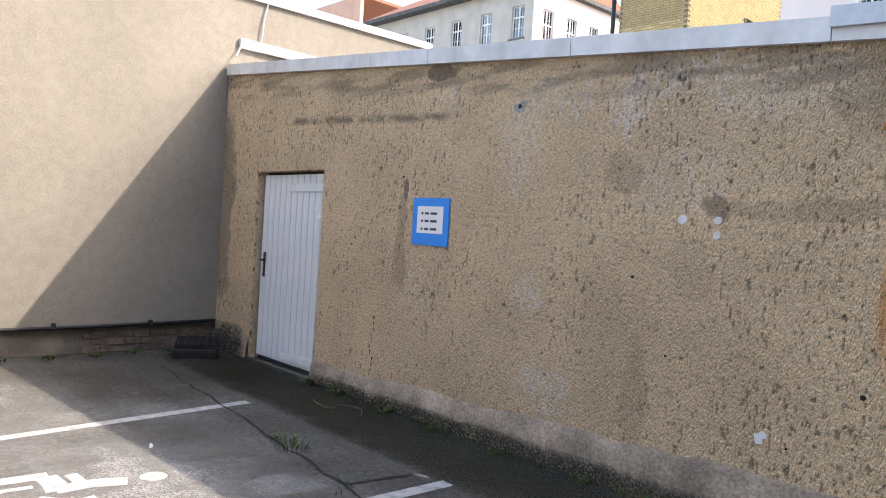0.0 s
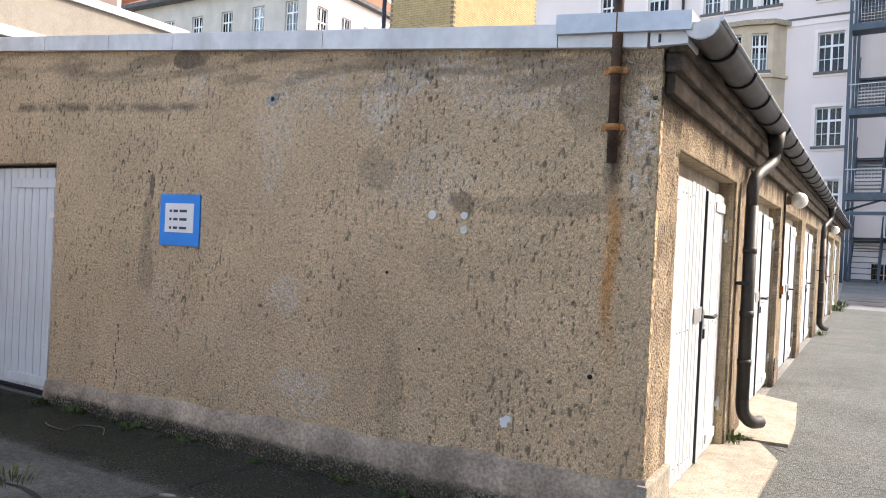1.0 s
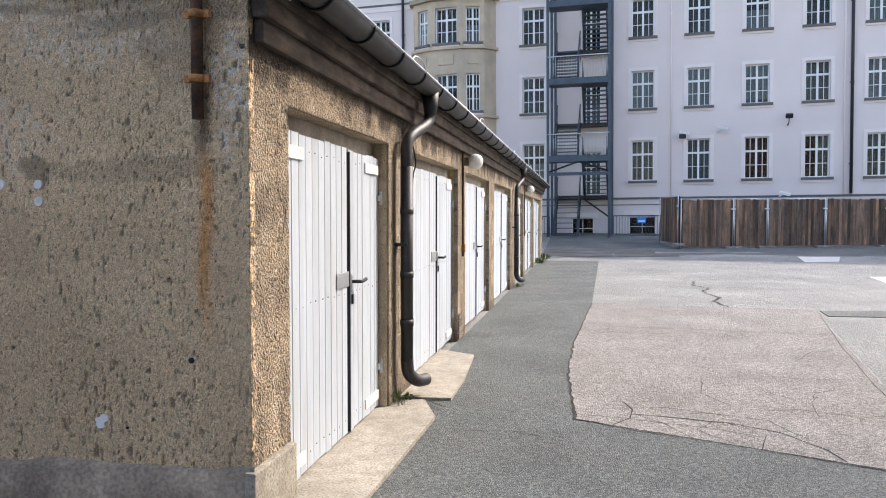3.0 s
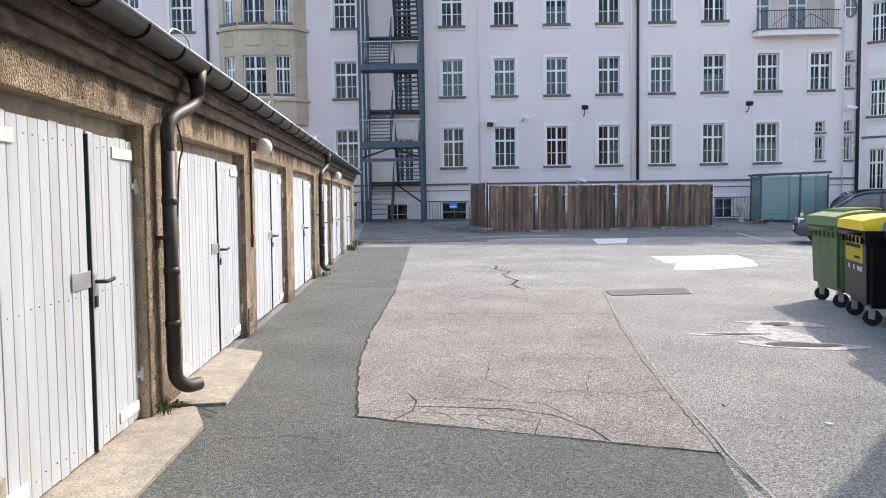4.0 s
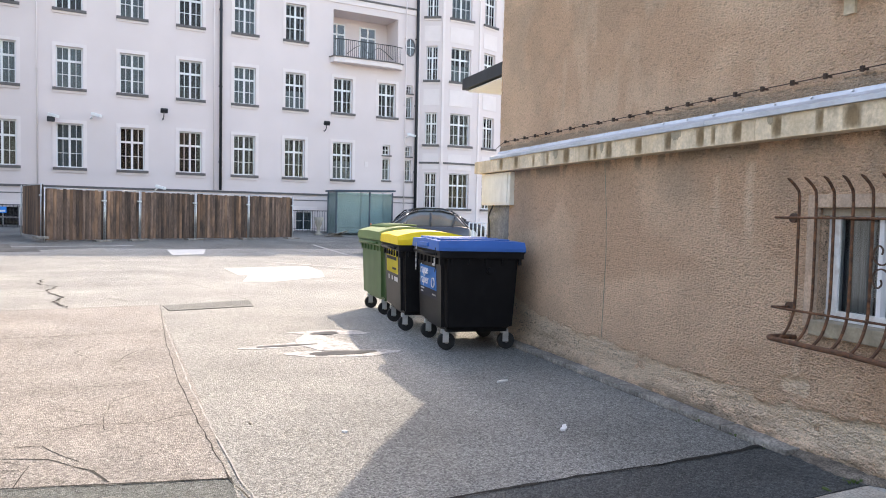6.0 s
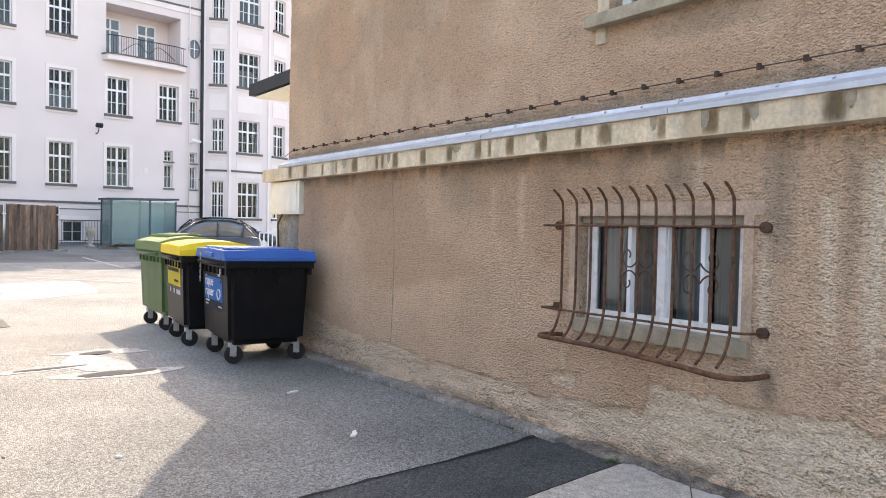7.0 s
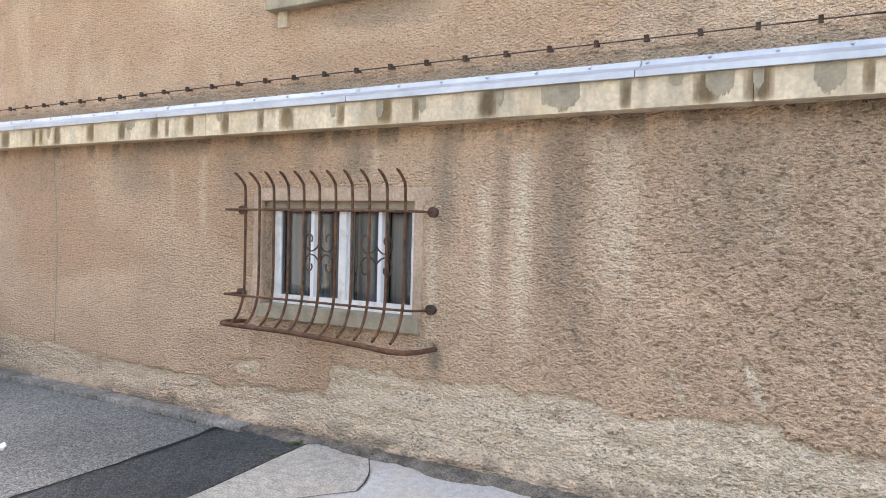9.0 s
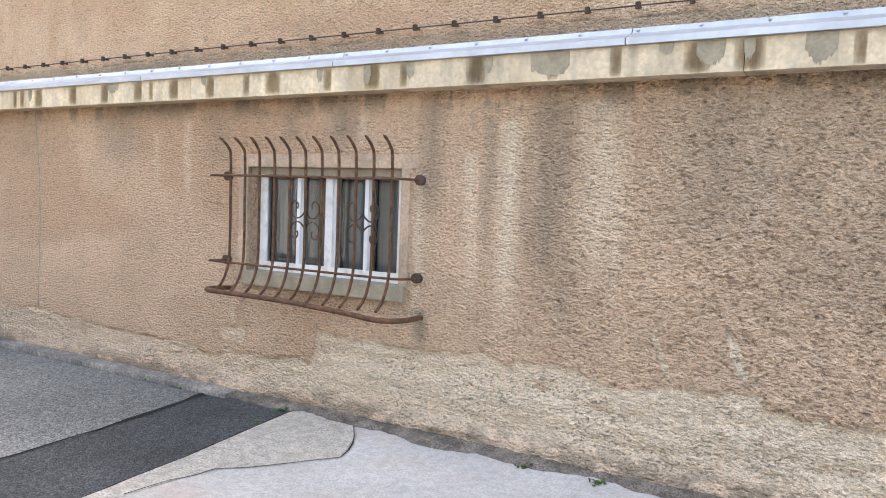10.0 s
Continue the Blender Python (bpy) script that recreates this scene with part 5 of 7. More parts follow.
    pale = bare * (0.72 + 0.28 * ss(-U, -8.6, -7.6)) * (0.78 + 0.22 * fbm(U, Z, 0.12, 0.09, 143)) * (1 - 0.55 * foot)
    for cu, w, zt, ze, k in ((6.25, 0.085, 1.92, 0.55, 0.85), (6.50, 0.06, 1.75, 0.70, 0.55), (5.72, 0.17, 2.02, 0.95, 0.6), (5.63, 0.05, 1.6, 0.85, 0.5), (6.85, 0.05, 1.62, 0.5, 0.6), (8.90, 0.06, 1.98, 1.25, 0.45), (8.40, 0.04, 0.72, 0.4, 0.4), (4.93, 0.10, 2.0, 1.2, 0.25), (9.25, 0.05, 1.9, 1.4, 0.3), (7.3, 0.05, 2.0, 1.75, 0.5)):
        pale = np.maximum(pale, 1.35 * k * run_down(U, Z, cu, w, zt, ze, int(cu * 100)))
    soot_dark = 0 * U
    for cu, w, zt, ze, k in ((6.01, 0.17, 2.10, 0.75, 0.62), (6.00, 0.12, 2.10, 1.45, 0.62), (6.39, 0.06, 1.95, 0.9, 0.45), (6.77, 0.12, 2.10, 1.15, 0.55), (5.15, 0.42, 2.10, 1.05, 0.50), (4.4, 0.55, 2.10, 0.6, 0.42), (5.9, 0.1, 1.2, 0.6, 0.3), (7.45, 0.16, 2.10, 1.70, 0.6), (7.9, 0.12, 2.10, 1.72, 0.4), (8.6, 0.2, 2.10, 1.5, 0.35), (9.7, 0.35, 2.10, 1.55, 0.5), (11.0, 0.6, 2.1, 1.6, 0.3), (12.6, 0.4, 2.1, 0.6, 0.4), (3.4, 0.6, 2.1, 0.7, 0.4), (6.82, 0.07, 0.78, 0.5, 0.8)):
        soot_dark = np.maximum(soot_dark, 1.2 * k * run_down(U, Z, cu, w, zt, ze, int(cu * 90) + 5))
    soot_dark = np.maximum(soot_dark, 0.75 * ss(Z, 1.93, 2.09) * ss(fbm(U, Z, 0.12, 0.3, 151), 0.40, 0.60))
    soot_dark = np.maximum(soot_dark, 0.20 * ss(-U, -5.6, -4.6) * fbm(U, Z, 0.6, 0.35, 153))
    soot_dark = soot_dark * (1 - 0.8 * bare)
    soot_dark = np.maximum(soot_dark, 0.75 * foot * ss(fbm(U, Z, 0.10, 0.06, 157), 0.36, 0.60))
    soot_dark = np.maximum(soot_dark, 0.85 * bare * ledge * ss(fbm(U, Z, 0.3, 0.3, 167, 3), 0.42, 0.56))
    soot_dark = np.maximum(soot_dark, 0.6 * ss(U, 8.8, 12.0) * ss(0.5 - Z, 0, 0.4) * fbm(U, Z, 0.2, 0.2, 159))
    tint = 0.8 * ss(fbm(U, Z, 0.9, 0.6, 161, 3), 0.42, 0.60) * ss(U, 5.5, 8.5) + 0.6 * spot(U, Z, 5.7, 1.9, 0.45, 0.35)
    height = ((0.016 + 0.010 * coarse) * (rough - 0.5) - (0.006 + 0.004 * coarse) * pit) * (1 - 0.6 * bare) + bare * (-0.016 + 0.055 * (shelves - 0.5) + 0.020 * (crumb - 0.5) + 0.035 * foot)
    return dict(height=height, soot_dark=soot_dark, pale=pale, rust=0.5 * run_down(U, Z, 7.6, 0.5, 0.86, 0.6, 7), tint=tint, pit=np.maximum(pit * (1 - 0.5 * bare), 0.5 * bare * ledge))


def up_shape(U, Z):
    rough = fbm(U, Z, 0.045, 0.030, 203, 3)
    pit = 0.6 * pits_at(U, Z, 0.030, 0.018, 217, 0.70)
    soot_dark = 0.2 * ss(fbm(U, Z, 0.6, 0.4, 223), 0.48, 0.68) + 0.6 * ss(2.44 + 0.05 * fbm(U, Z, 0.1, 0.05, 225) - Z, 0, 0.05)
    soot_dark = np.maximum(soot_dark, 0.45 * spot(U, Z, 7.3, 2.86, 0.5, 0.12))
    tint = 0.8 * ss(fbm(U, Z, 1.0, 0.8, 231, 3), 0.45, 0.62)
    crack = ss(0.006 - np.abs(Z - 2.445 - 0.03 * (fbm(U, Z, 0.15, 1, 241) - 0.5)), 0, 0.005)
    return dict(height=0.016 * (rough - 0.5) - 0.005 * pit - 0.008 * crack, soot_dark=np.maximum(soot_dark, 0.9 * crack), pale=0.25 * ss(fbm(U, Z, 0.4, 0.9, 251), 0.55, 0.7), rust=0 * U, tint=tint, pit=pit)


coat("render_coat", -12.99, -9.6, -0.05, 2.135, 0.011, low_shape, mw, "coat_house", low, flip=True)
coat("render_coat", -9.6, -3.3, -0.05, 2.135, 0.007, low_shape, mw, "coat_house", low, [(-WIN[1], -WIN[0], WIN[2], WIN[3])], flip=True)
coat("render_coat", -13.33, -3.0, 2.36, 4.75, 0.0115, up_shape, mw, "coat_house", up, [(-WIN2[1], -WIN2[0], WIN2[2], WIN2[3])], flip=True)
tagged(part("wall_east_north", pr([(WX + 0.41, 13.33), (WX + 9, 13.33), (WX + 9, 12.93), (WX + 0.41, 12.93)], 1.9, 12.0, RM), "house_upper"), "brown rendered north side of the house", "wall", kind="structure")
tagged(part("wall_east_pier", pr([(WX + 0.03, 12.98), (WX + 1.2, 12.98), (WX + 1.2, 13.72), (WX + 0.03, 13.72)], -0.05, 2.095, RM), "kerb"), "stained grey pier at the house corner", "wall", kind="structure")
tagged(part("roof_east", pr([(WX - 0.2, -8), (WX - 0.2, 13.5), (WX + 9, 13.5), (WX + 9, -8)], 12.0, 12.3, RM), "roof_felt"), "flat roof edge of the brown house", "roof", kind="structure")
kb = thing("kerb", "low worn stone edging along the wall", "kerb", kind="structure")
for a, b in ((8.30, 8.92), (8.92, 9.94), (9.94, 10.95), (10.95, 11.95), (11.95, 12.9)):
    part("kerb_stone", bx(WX - 0.16, WX + 0.0, a + 0.006, b - 0.006, -0.05, 0.045, 0.012, m=RM), "kerb", kb)

co = thing("cornice", "ochre painted stone band with grey peeled patches", "cornice", kind="structure")
k = -8.0
while k < 13.8:
    e = min(13.85, k + 1.86)
    part("band", pr([(WX - 0.13, k + 0.002), (WX - 0.13, e - 0.002), (WX + 0.01, e - 0.002), (WX + 0.01, k + 0.002)], 2.112, 2.268, RM), "cornice", co)
    k = e
part("return_band", pr([(WX - 0.128, 13.36), (WX - 0.128, 13.848), (WX + 3, 13.848), (WX + 3, 13.36)], 2.115, 2.266, RM), "cornice", co)
fl = thing("flashing", "folded zinc flashing with screws along the stone band", "flashing", kind="structure")
mz = RM @ Matrix(((1, 0, 0, 0), (0, 0, 1, 0), (0, 1, 0, 0), (0, 0, 0, 1)))
for a, b in ((-8, 0.9), (0.9, 3.7), (3.7, 5.58), (5.58, 7.43), (7.43, 9.25), (9.25, 11.2), (11.2, 13.3)):
    part("sheet", pr([(WX - 0.155, 2.269), (WX - 0.155, 2.302), (WX - 0.05, 2.345), (WX - 0.035, 2.375), (WX + 0.0, 2.378), (WX + 0.0, 2.269)], a + 0.003, b - 0.003, mz), "zinc", fl)
sc_me = empty_mesh("screw", tb([(0, 0, 0), (-0.008, 0, 0.006)], 0.009, 8), "galvanised")
for k in range(40):
    o = part("screw", sc_me, None, fl)
    o.matrix_world = RM @ Matrix.Translation((WX - 0.044, 0.9 + k * 0.31, 2.36))
wi = thing("bird_wire", "thin rusty wire strung on short dark posts", "wire")
part("wire", tb([RM @ Vector((WX - 0.045, -4, 2.485)), RM @ Vector((WX - 0.045, 13.1, 2.485)), RM @ Vector((WX - 0.06, 13.3, 2.42))], 0.004, 6), "rust_dark", wi)
post = bmesh.new()
tube(post, [(0.01, 0, 0), (-0.06, 0, 0)], 0.008, 6)
box(post, -0.060, -0.038, -0.011, 0.011, -0.017, 0.017)
post = empty_mesh("post", post, "rust_dark")
for k in range(46):
    o = part("post", post, None, wi)
    o.matrix_world = RM @ Matrix.Translation((WX, 1.0 + 0.268 * k, 2.485))
# white meter box at the corner
mb = thing("meter_box", "cream metal meter box under the stone band", "box")
part("case", pr([(WX - 0.06, 12.86), (WX - 0.06, 13.74), (WX + 0.14, 13.74), (WX + 0.14, 12.86)], 1.69, 2.10, RM), "cream_paint", mb)
part("door", pr([(WX - 0.072, 12.93), (WX - 0.072, 13.70), (WX - 0.06, 13.70), (WX - 0.06, 12.93)], 1.72, 2.07, RM), "cream_paint", mb)
part("cable", tb([RM @ Vector(v) for v in smooth_path([(WX - 0.02, 13.44, 1.69), (WX - 0.03, 13.55, 1.55), (WX + 0.0, 13.6, 1.4), (WX + 0.02, 13.6, 0.6), (WX + 0.02, 13.6, 0.05)])], 0.012, 6), "steel_dark", mb)
ca = thing("canopy", "dark flat entrance canopy at the house corner", "canopy")
part("slab", pr([(0.0, 3.41), (2.0, 3.44), (2.0, 3.62), (0.0, 3.57)], 13.34, 14.85, mz @ Matrix.Translation((WX + 0.05, 0, 0))), "steel_dark", ca)
part("soffit", pr([(WX + 0.1, 13.4), (WX + 0.1, 14.75), (WX + 2, 14.75), (WX + 2, 13.4)], 3.375, 3.39, RM), "paper_white", ca, "pale soffit")

# barred basement window
def window(name, label, m, w, h, depth, mull=2, bars=(), material="frame_white", sill=None, curtain=True, parent=None, cloth="curtain"):
    """A casement window in an opening w by h: m maps x along the wall, y inwards, z up from the opening's lower left corner."""
    t = 0.055
    fr = holed(0, w, 0, h, [(w * k / mull + (t if k == 0 else 0.045), w * (k + 1) / mull - (t if k == mull - 1 else 0.045), t, h - t) for k in range(mull)], 0.06, m @ Matrix.Translation((0, depth, 0)))
    ob = part(name, fr, material, parent)
    if not parent:
        tagged(ob, label, "window", kind="structure")
    else:
        ob["label"] = label
    for b in bars:
        part("glazing_bar", bx(*b, m=m), material, ob)
    part("pane", bx(t, w - t, depth + 0.03, depth + 0.034, t, h - t, m=m), "pane", ob)
    if curtain:
        for c0, c1 in ((0.0, 0.19), (0.20, 0.47), (0.53, 0.73), (0.75, 1.0)):
            part("curtain", bx(w * c0, w * c1, depth + 0.10 + 0.03 * (c0 % 0.3), depth + 0.11 + 0.03 * (c0 % 0.3), 0.0, h, m=m), cloth, ob, "pale net curtain")
    part("room", bx(-0.05, w + 0.05, depth + 0.30, depth + 0.32, -0.05, h + 0.05, m=m), "room_dark", ob, "dark room behind")
    if sill:
        part("sill", bx(*sill, 0.008, m=m), "sill_stone", ob, "worn stone sill")
    return ob


# the opening's corner as seen from outside: lower left lies at the far end of the wall
mwin = RM @ Matrix.Translation((WX, WIN[1], WIN[2])) @ pose(0, 0, 0, 0, 0, -90)
w1 = window("window_1", "old white casement behind a bulging iron grille", mwin, 1.298, 0.745, 0.12, 2, [(0.365, 0.395, 0.105, 0.155, 0.06, 0.69), (0.945, 0.975, 0.105, 0.155, 0.06, 0.69)], sill=(0.0, 1.36, -0.045, 0.13, -0.085, 0.012), cloth="net_curtain")
part("roller_box", bx(0.0, 1.298, 0.04, 0.118, 0.695, 0.745, m=mwin), "roller", w1, "beige roller shutter slats")
part("mullion", bx(0.622, 0.682, 0.098, 0.12, 0.055, 0.695, 0.006, m=mwin), "white_paint", w1, "flaking white centre mullion")
for x0, x1 in ((0.0, 0.085), (1.213, 1.298)):
    part("sash_stile", bx(x0, x1, 0.10, 0.12, 0.055, 0.695, 0.004, m=mwin), "white_paint", w1)
part("lower_rail", bx(0.0, 1.298, 0.095, 0.13, 0.013, 0.075, m=mwin), "white_paint", w1)
for a in ((-0.08, 1.425, -0.006, 0.02, 0.746, 0.83), (1.299, 1.365, -0.006, 0.02, -0.10, 0.745), (-0.08, -0.001, -0.006, 0.02, -0.04, 0.745)):
    part("surround", bx(*a, m=mwin), "smooth_plaster", w1, "smooth plaster surround")
mwin2 = RM @ Matrix.Translation((WX, 8.05, 3.05)) @ pose(0, 0, 0, 0, 0, -90)
w2 = window("window_2", "white casement window over a stone sill", mwin2, 1.07, 1.85, 0.13, 2, [(0.06, 1.01, 0.13, 0.15, 1.25, 1.28)], sill=(-0.16, 1.19, -0.09, 0.14, -0.09, 0.0))
for a in ((-0.10, -0.001, -0.012, 0.01, -0.0, 1.9), (1.071, 1.17, -0.012, 0.01, 0.0, 1.9)):
    part("surround", bx(*a, m=mwin2), "cornice", w2, "ochre plaster surround")
part("sill_foot", bx(-0.10, -0.02, -0.02, 0.01, -0.2, -0.09, m=mwin2), "cornice", w2)

gr = thing("window_grille", "rusty bulging iron grille with curled bar tips", "grille")
def rt(x, y, z):
    return RM @ Vector((x, y, z))


rng = random.Random(2)
for k in range(11):
    y = 8.281 - k * 0.1335
    j = rng.uniform(-0.006, 0.006)
    pts = [(WX - 0.27, y + j, 1.825), (WX - 0.235, y + j, 1.805), (WX - 0.19, y, 1.76), (WX - 0.17, y, 1.70), (WX - 0.165, y, 1.4), (WX - 0.165, y, 1.05), (WX - 0.185, y, 0.93), (WX - 0.23, y, 0.84), (WX - 0.295, y, 0.785)]
    sp = [rt(*q) for q in smooth_path(pts, 4)]
    part("bar", tb(sp, [0.003, 0.006, 0.008] + [0.0095] * (len(sp) - 3), 7), "rust", gr)
for z in (1.575, 0.975):
    part("cross_rod", tb([rt(*q) for q in smooth_path([(WX, 8.46, z), (WX - 0.12, 8.45, z), (WX - 0.176, 8.40, z), (WX - 0.176, 7.5, z), (WX - 0.176, 6.98, z), (WX - 0.12, 6.86, z), (WX + 0.01, 6.84, z)], 4)], 0.008, 7), "rust", gr)
    for y in (6.84, 8.46):
        part("wall_boss", tb([rt(WX + 0.005, y, z), rt(WX - 0.035, y, z)], 0.032, 12), "rust_dark", gr)
part("bottom_rail", tb([rt(*q) for q in smooth_path([(WX + 0.0, 8.42, 0.77), (WX - 0.15, 8.40, 0.785), (WX - 0.29, 8.36, 0.79), (WX - 0.325, 8.20, 0.79), (WX - 0.32, 7.7, 0.785), (WX - 0.31, 7.2, 0.76), (WX - 0.28, 6.95, 0.735), (WX - 0.16, 6.84, 0.73), (WX + 0.01, 6.81, 0.735)], 5)], 0.0165, 10), "rust", gr)
for yc in (7.626, 7.165):
    for s in (-1, 1):
        for t_ in (-1, 1):
            pts = [(0.0, 0.060), (0.018, 0.035), (0.055, 0.012), (0.095, 0.022), (0.118, 0.060), (0.108, 0.105), (0.080, 0.122), (0.058, 0.100), (0.064, 0.072)]
            part("scroll", tb([rt(*q) for q in smooth_path([(WX - 0.15, yc + s * a, 1.297 + t_ * b) for a, b in pts], 3)], 0.0055, 6), "rust_dark", gr)

# ---- tall white house at the end of the yard ----
FM = Matrix.Translation((6.9, 43.5, 0)) @ pose(0, 0, 0, 0, 0, -4.573) @ pose(0, 0, 0, 0, -0.551, 0)
ROWS_Z = [(3.40, 5.53), (7.22, 9.20), (10.98, 12.98)]
WINS = []            # centre, width, bottom, top
for k in range(6):
    for z0, z1 in ROWS_Z:
        WINS.append((0.144 + 2.8117 * k, 1.16, z0, z1))
WINS += [(17.05, 1.2, *ROWS_Z[0]), (17.05, 1.15, *ROWS_Z[1]), (19.85, 1.12, *ROWS_Z[1])]
WINS += [(-5.66, 1.22, *r) for r in ROWS_Z] + [(-5.66, 1.22, 14.75, 16.7)]
WINS += [(-14.6, 1.22, *r) for r in ROWS_Z[1:]] + [(-17.5, 1.22, *r) for r in ROWS_Z[1:]] + [(u, w_, 14.75, 16.7) for u, w_ in ((-17.5, 1.2), (-14.6, 1.2), (-11.6, 0.9), (-10.1, 1.3), (-8.6, 0.9))]
SMALL = [(19.85, 0.5, 3.45, 4.75), (19.85, 0.5, 4.95, 5.55), (21.33, 0.42, 3.45, 4.75), (21.33, 0.42, 4.95, 5.58), (21.33, 0.42, 7.28, 8.55), (21.33, 0.42, 8.75, 9.24)]
FEDOORS = [(-2.55, 1.05, 2.66, 5.0), (-2.55, 1.05, 6.46, 8.9), (-2.55, 1.05, 10.3, 12.7)]
CELLAR = [(0.14, 1.4, 0.42, 1.5), (-3.0, 1.2, 0.3, 1.45), (-6.0, 1.3, 0.42, 1.5), (14.8, 1.0, 0.42, 1.5), (2.95, 1.4, 0.42, 1.5)]
LOGGIA = (16.4, 20.5, 10.35, 13.05)
holes = [(u - w_ / 2, u + w_ / 2, a, b) for u, w_, a, b in WINS + SMALL + FEDOORS + CELLAR] + [LOGGIA]
house = thing("white_house", "tall white rendered house with rows of casement windows", "house", at=FM)
part("wall", holed(-24, 21.8, -0.1, 17.6, holes, 0.45), "facade_white", house)
part("roof", pr([(-24.2, -0.5), (21.9, -0.5), (21.9, 11), (-24.2, 11)], 17.6, 18.0), "roof_felt", house, "dark roof edge")
part("back_wall", bx(-24, 34, 10.5, 11, -0.1, 17.6), "facade_white", house)
# unseen walls, added to keep daylight from leaking into the rooms
part("side_wall", bx(-24, -23.6, 0.46, 10.49, -0.1, 17.6), "facade_white", house)
part("side_wall", bx(33.6, 34, 0.25, 10.49, -0.1, 17.0), "facade_white", house)
part("party_wall", bx(21.5, 21.8, 0.46, 10.49, -0.1, 17.6), "room_dark", house)
for z, h, d, m_ in ((2.42, 0.10, 0.07, "sill_dark"), (2.1, 0.05, 0.02, "sill_dark"), (13.75, 0.10, 0.09, "sill_dark"), (13.45, 0.30, 0.05, "facade_trim")):
    part("string_course", bx(-24, 21.8, -d, 0.02, z, z + h), m_, house)

fw_cache = {}


def facade_window(u, w_, z0, z1, parent, seed, m=Matrix.Identity(4), simple=False, surround=True, sill_mat="sill_dark", bars=True):
    """White casement with transom and glazing bars, set back in its opening."""
    rng = random.Random(seed)
    h, d = z1 - z0, 0.16
    key = (round(w_, 3), round(h, 3), simple)
    if key not in fw_cache:
        t, tr = 0.06, h * 0.66
        if simple:
            panes = [(-w_ / 2 + t, -0.015), (0.015, w_ / 2 - t)]
            lights = [(t, h / 2 - 0.012), (h / 2 + 0.012, h - t)]
        else:
            panes = [(-w_ / 2 + t, -w_ / 4 - 0.013), (-w_ / 4 + 0.013, -0.05), (0.05, w_ / 4 - 0.013), (w_ / 4 + 0.013, w_ / 2 - t)]
            lights = [(t, tr / 2 - 0.013), (tr / 2 + 0.013, tr - 0.05), (tr + 0.05, h - t)]
        f = holed(-w_ / 2, w_ / 2, 0, h, [(*a, *b) for a in panes for b in lights], 0.07, Matrix.Translation((0, d, 0)))
        meshes = [empty_mesh("window", f, "frame_white"), empty_mesh("pane", bx(-w_ / 2 + 0.03, w_ / 2 - 0.03, d + 0.02, d + 0.026, 0.03, h - 0.03), "pane"),
                  empty_mesh("room", bx(-w_ / 2 - 0.04, w_ / 2 + 0.04, d + 0.55, d + 0.57, -0.04, h + 0.04), "room_dark"),
                  empty_mesh("sill", bx(-w_ / 2 - 0.16, w_ / 2 + 0.16, -0.13, 0.1, -0.13, 0.0), "sill_dark"),
                  empty_mesh("under_sill", bx(-w_ / 2 - 0.14, w_ / 2 + 0.14, -0.06, 0.01, -0.24, -0.131), "facade_trim")]
        sb = bmesh.new()
        g = 0.17
        for a in ((-w_ / 2 - g, -w_ / 2, 0, h + g), (w_ / 2, w_ / 2 + g, 0, h + g), (-w_ / 2, w_ / 2, h, h + g)):
            box(sb, a[0], a[1], -0.03, 0.01, a[2], a[3])
        meshes.append(empty_mesh("surround", sb, "facade_trim"))
        fw_cache[key] = meshes
    me = fw_cache[key]
    win = part("window", me[0], None, parent)
    win.matrix_local = m @ Matrix.Translation((u, 0, z0))
    part("pane", me[1], None, win)
    part("room", me[2], None, win)
    if rng.random() < 0.38:
        cut = rng.choice((1.0, 1.0, 0.66, 0.5))
        ck = (key, cut)
        if ck not in fw_cache:
            fw_cache[ck] = empty_mesh("curtain", bx(-w_ / 2, w_ / 2, d + 0.13, d + 0.14, 0, h * cut), "net_curtain")
        part("curtain", fw_cache[ck], None, win, "pale curtain behind the glass")
    if simple:
        part("sill", bx(-w_ / 2 - 0.07, w_ / 2 + 0.07, -0.08, 0.1, -0.08, 0), sill_mat, win)
    else:
        part("sill", me[3], None, win)
        part("under_sill", me[4], None, win)
        if surround:
            part("surround", me[5], None, win)
    return win


for i, (u, w_, a, b) in enumerate(WINS):
    facade_window(u, w_, a, b, house, i)
for i, (u, w_, a, b) in enumerate(SMALL):
    facade_window(u, w_, a, b, house, 100 + i, simple=True)
for i, (u, w_, a, b) in enumerate(FEDOORS):
    facade_window(u, w_, a, b, house, 200 + i, surround=False)
for i, (u, w_, a, b) in enumerate(CELLAR):
    cwin = facade_window(u, w_, a, b, house, 300 + i, simple=True)
    part("frame_border", bx(-w_ / 2 - 0.25, w_ / 2 + 0.25, -0.02, 0.004, b - a, b - a + 0.28), "facade_trim", cwin)

# loggia with balcony
lo = part("loggia", bx(16.4, 20.5, 1.6, 1.7, 10.05, 12.75), "facade_white", house)
part("loggia_floor", bx(16.4, 20.5, -0.02, 1.6, 9.9, 10.049), "facade_trim", house)
part("loggia_side", bx(16.3, 16.4, 0.45, 1.6, 10.05, 12.75), "facade_white", house)
part("loggia_side", bx(20.5, 20.6, 0.45, 1.6, 10.05, 12.75), "facade_white", house)
part("loggia_ceiling", bx(16.3, 20.6, 0.45, 1.7, 12.75, 12.85), "facade_white", house)
for u in (17.2, 19.2):
    d_ = part("balcony_door", bx(u - 0.55, u + 0.55, 1.54, 1.6, 10.06, 12.4), "frame_white", house)
    for a in (-0.45, 0.05):
        part("pane", bx(u + a, u + a + 0.4, 1.53, 1.545, 10.3, 11.7), "car_window", d_)
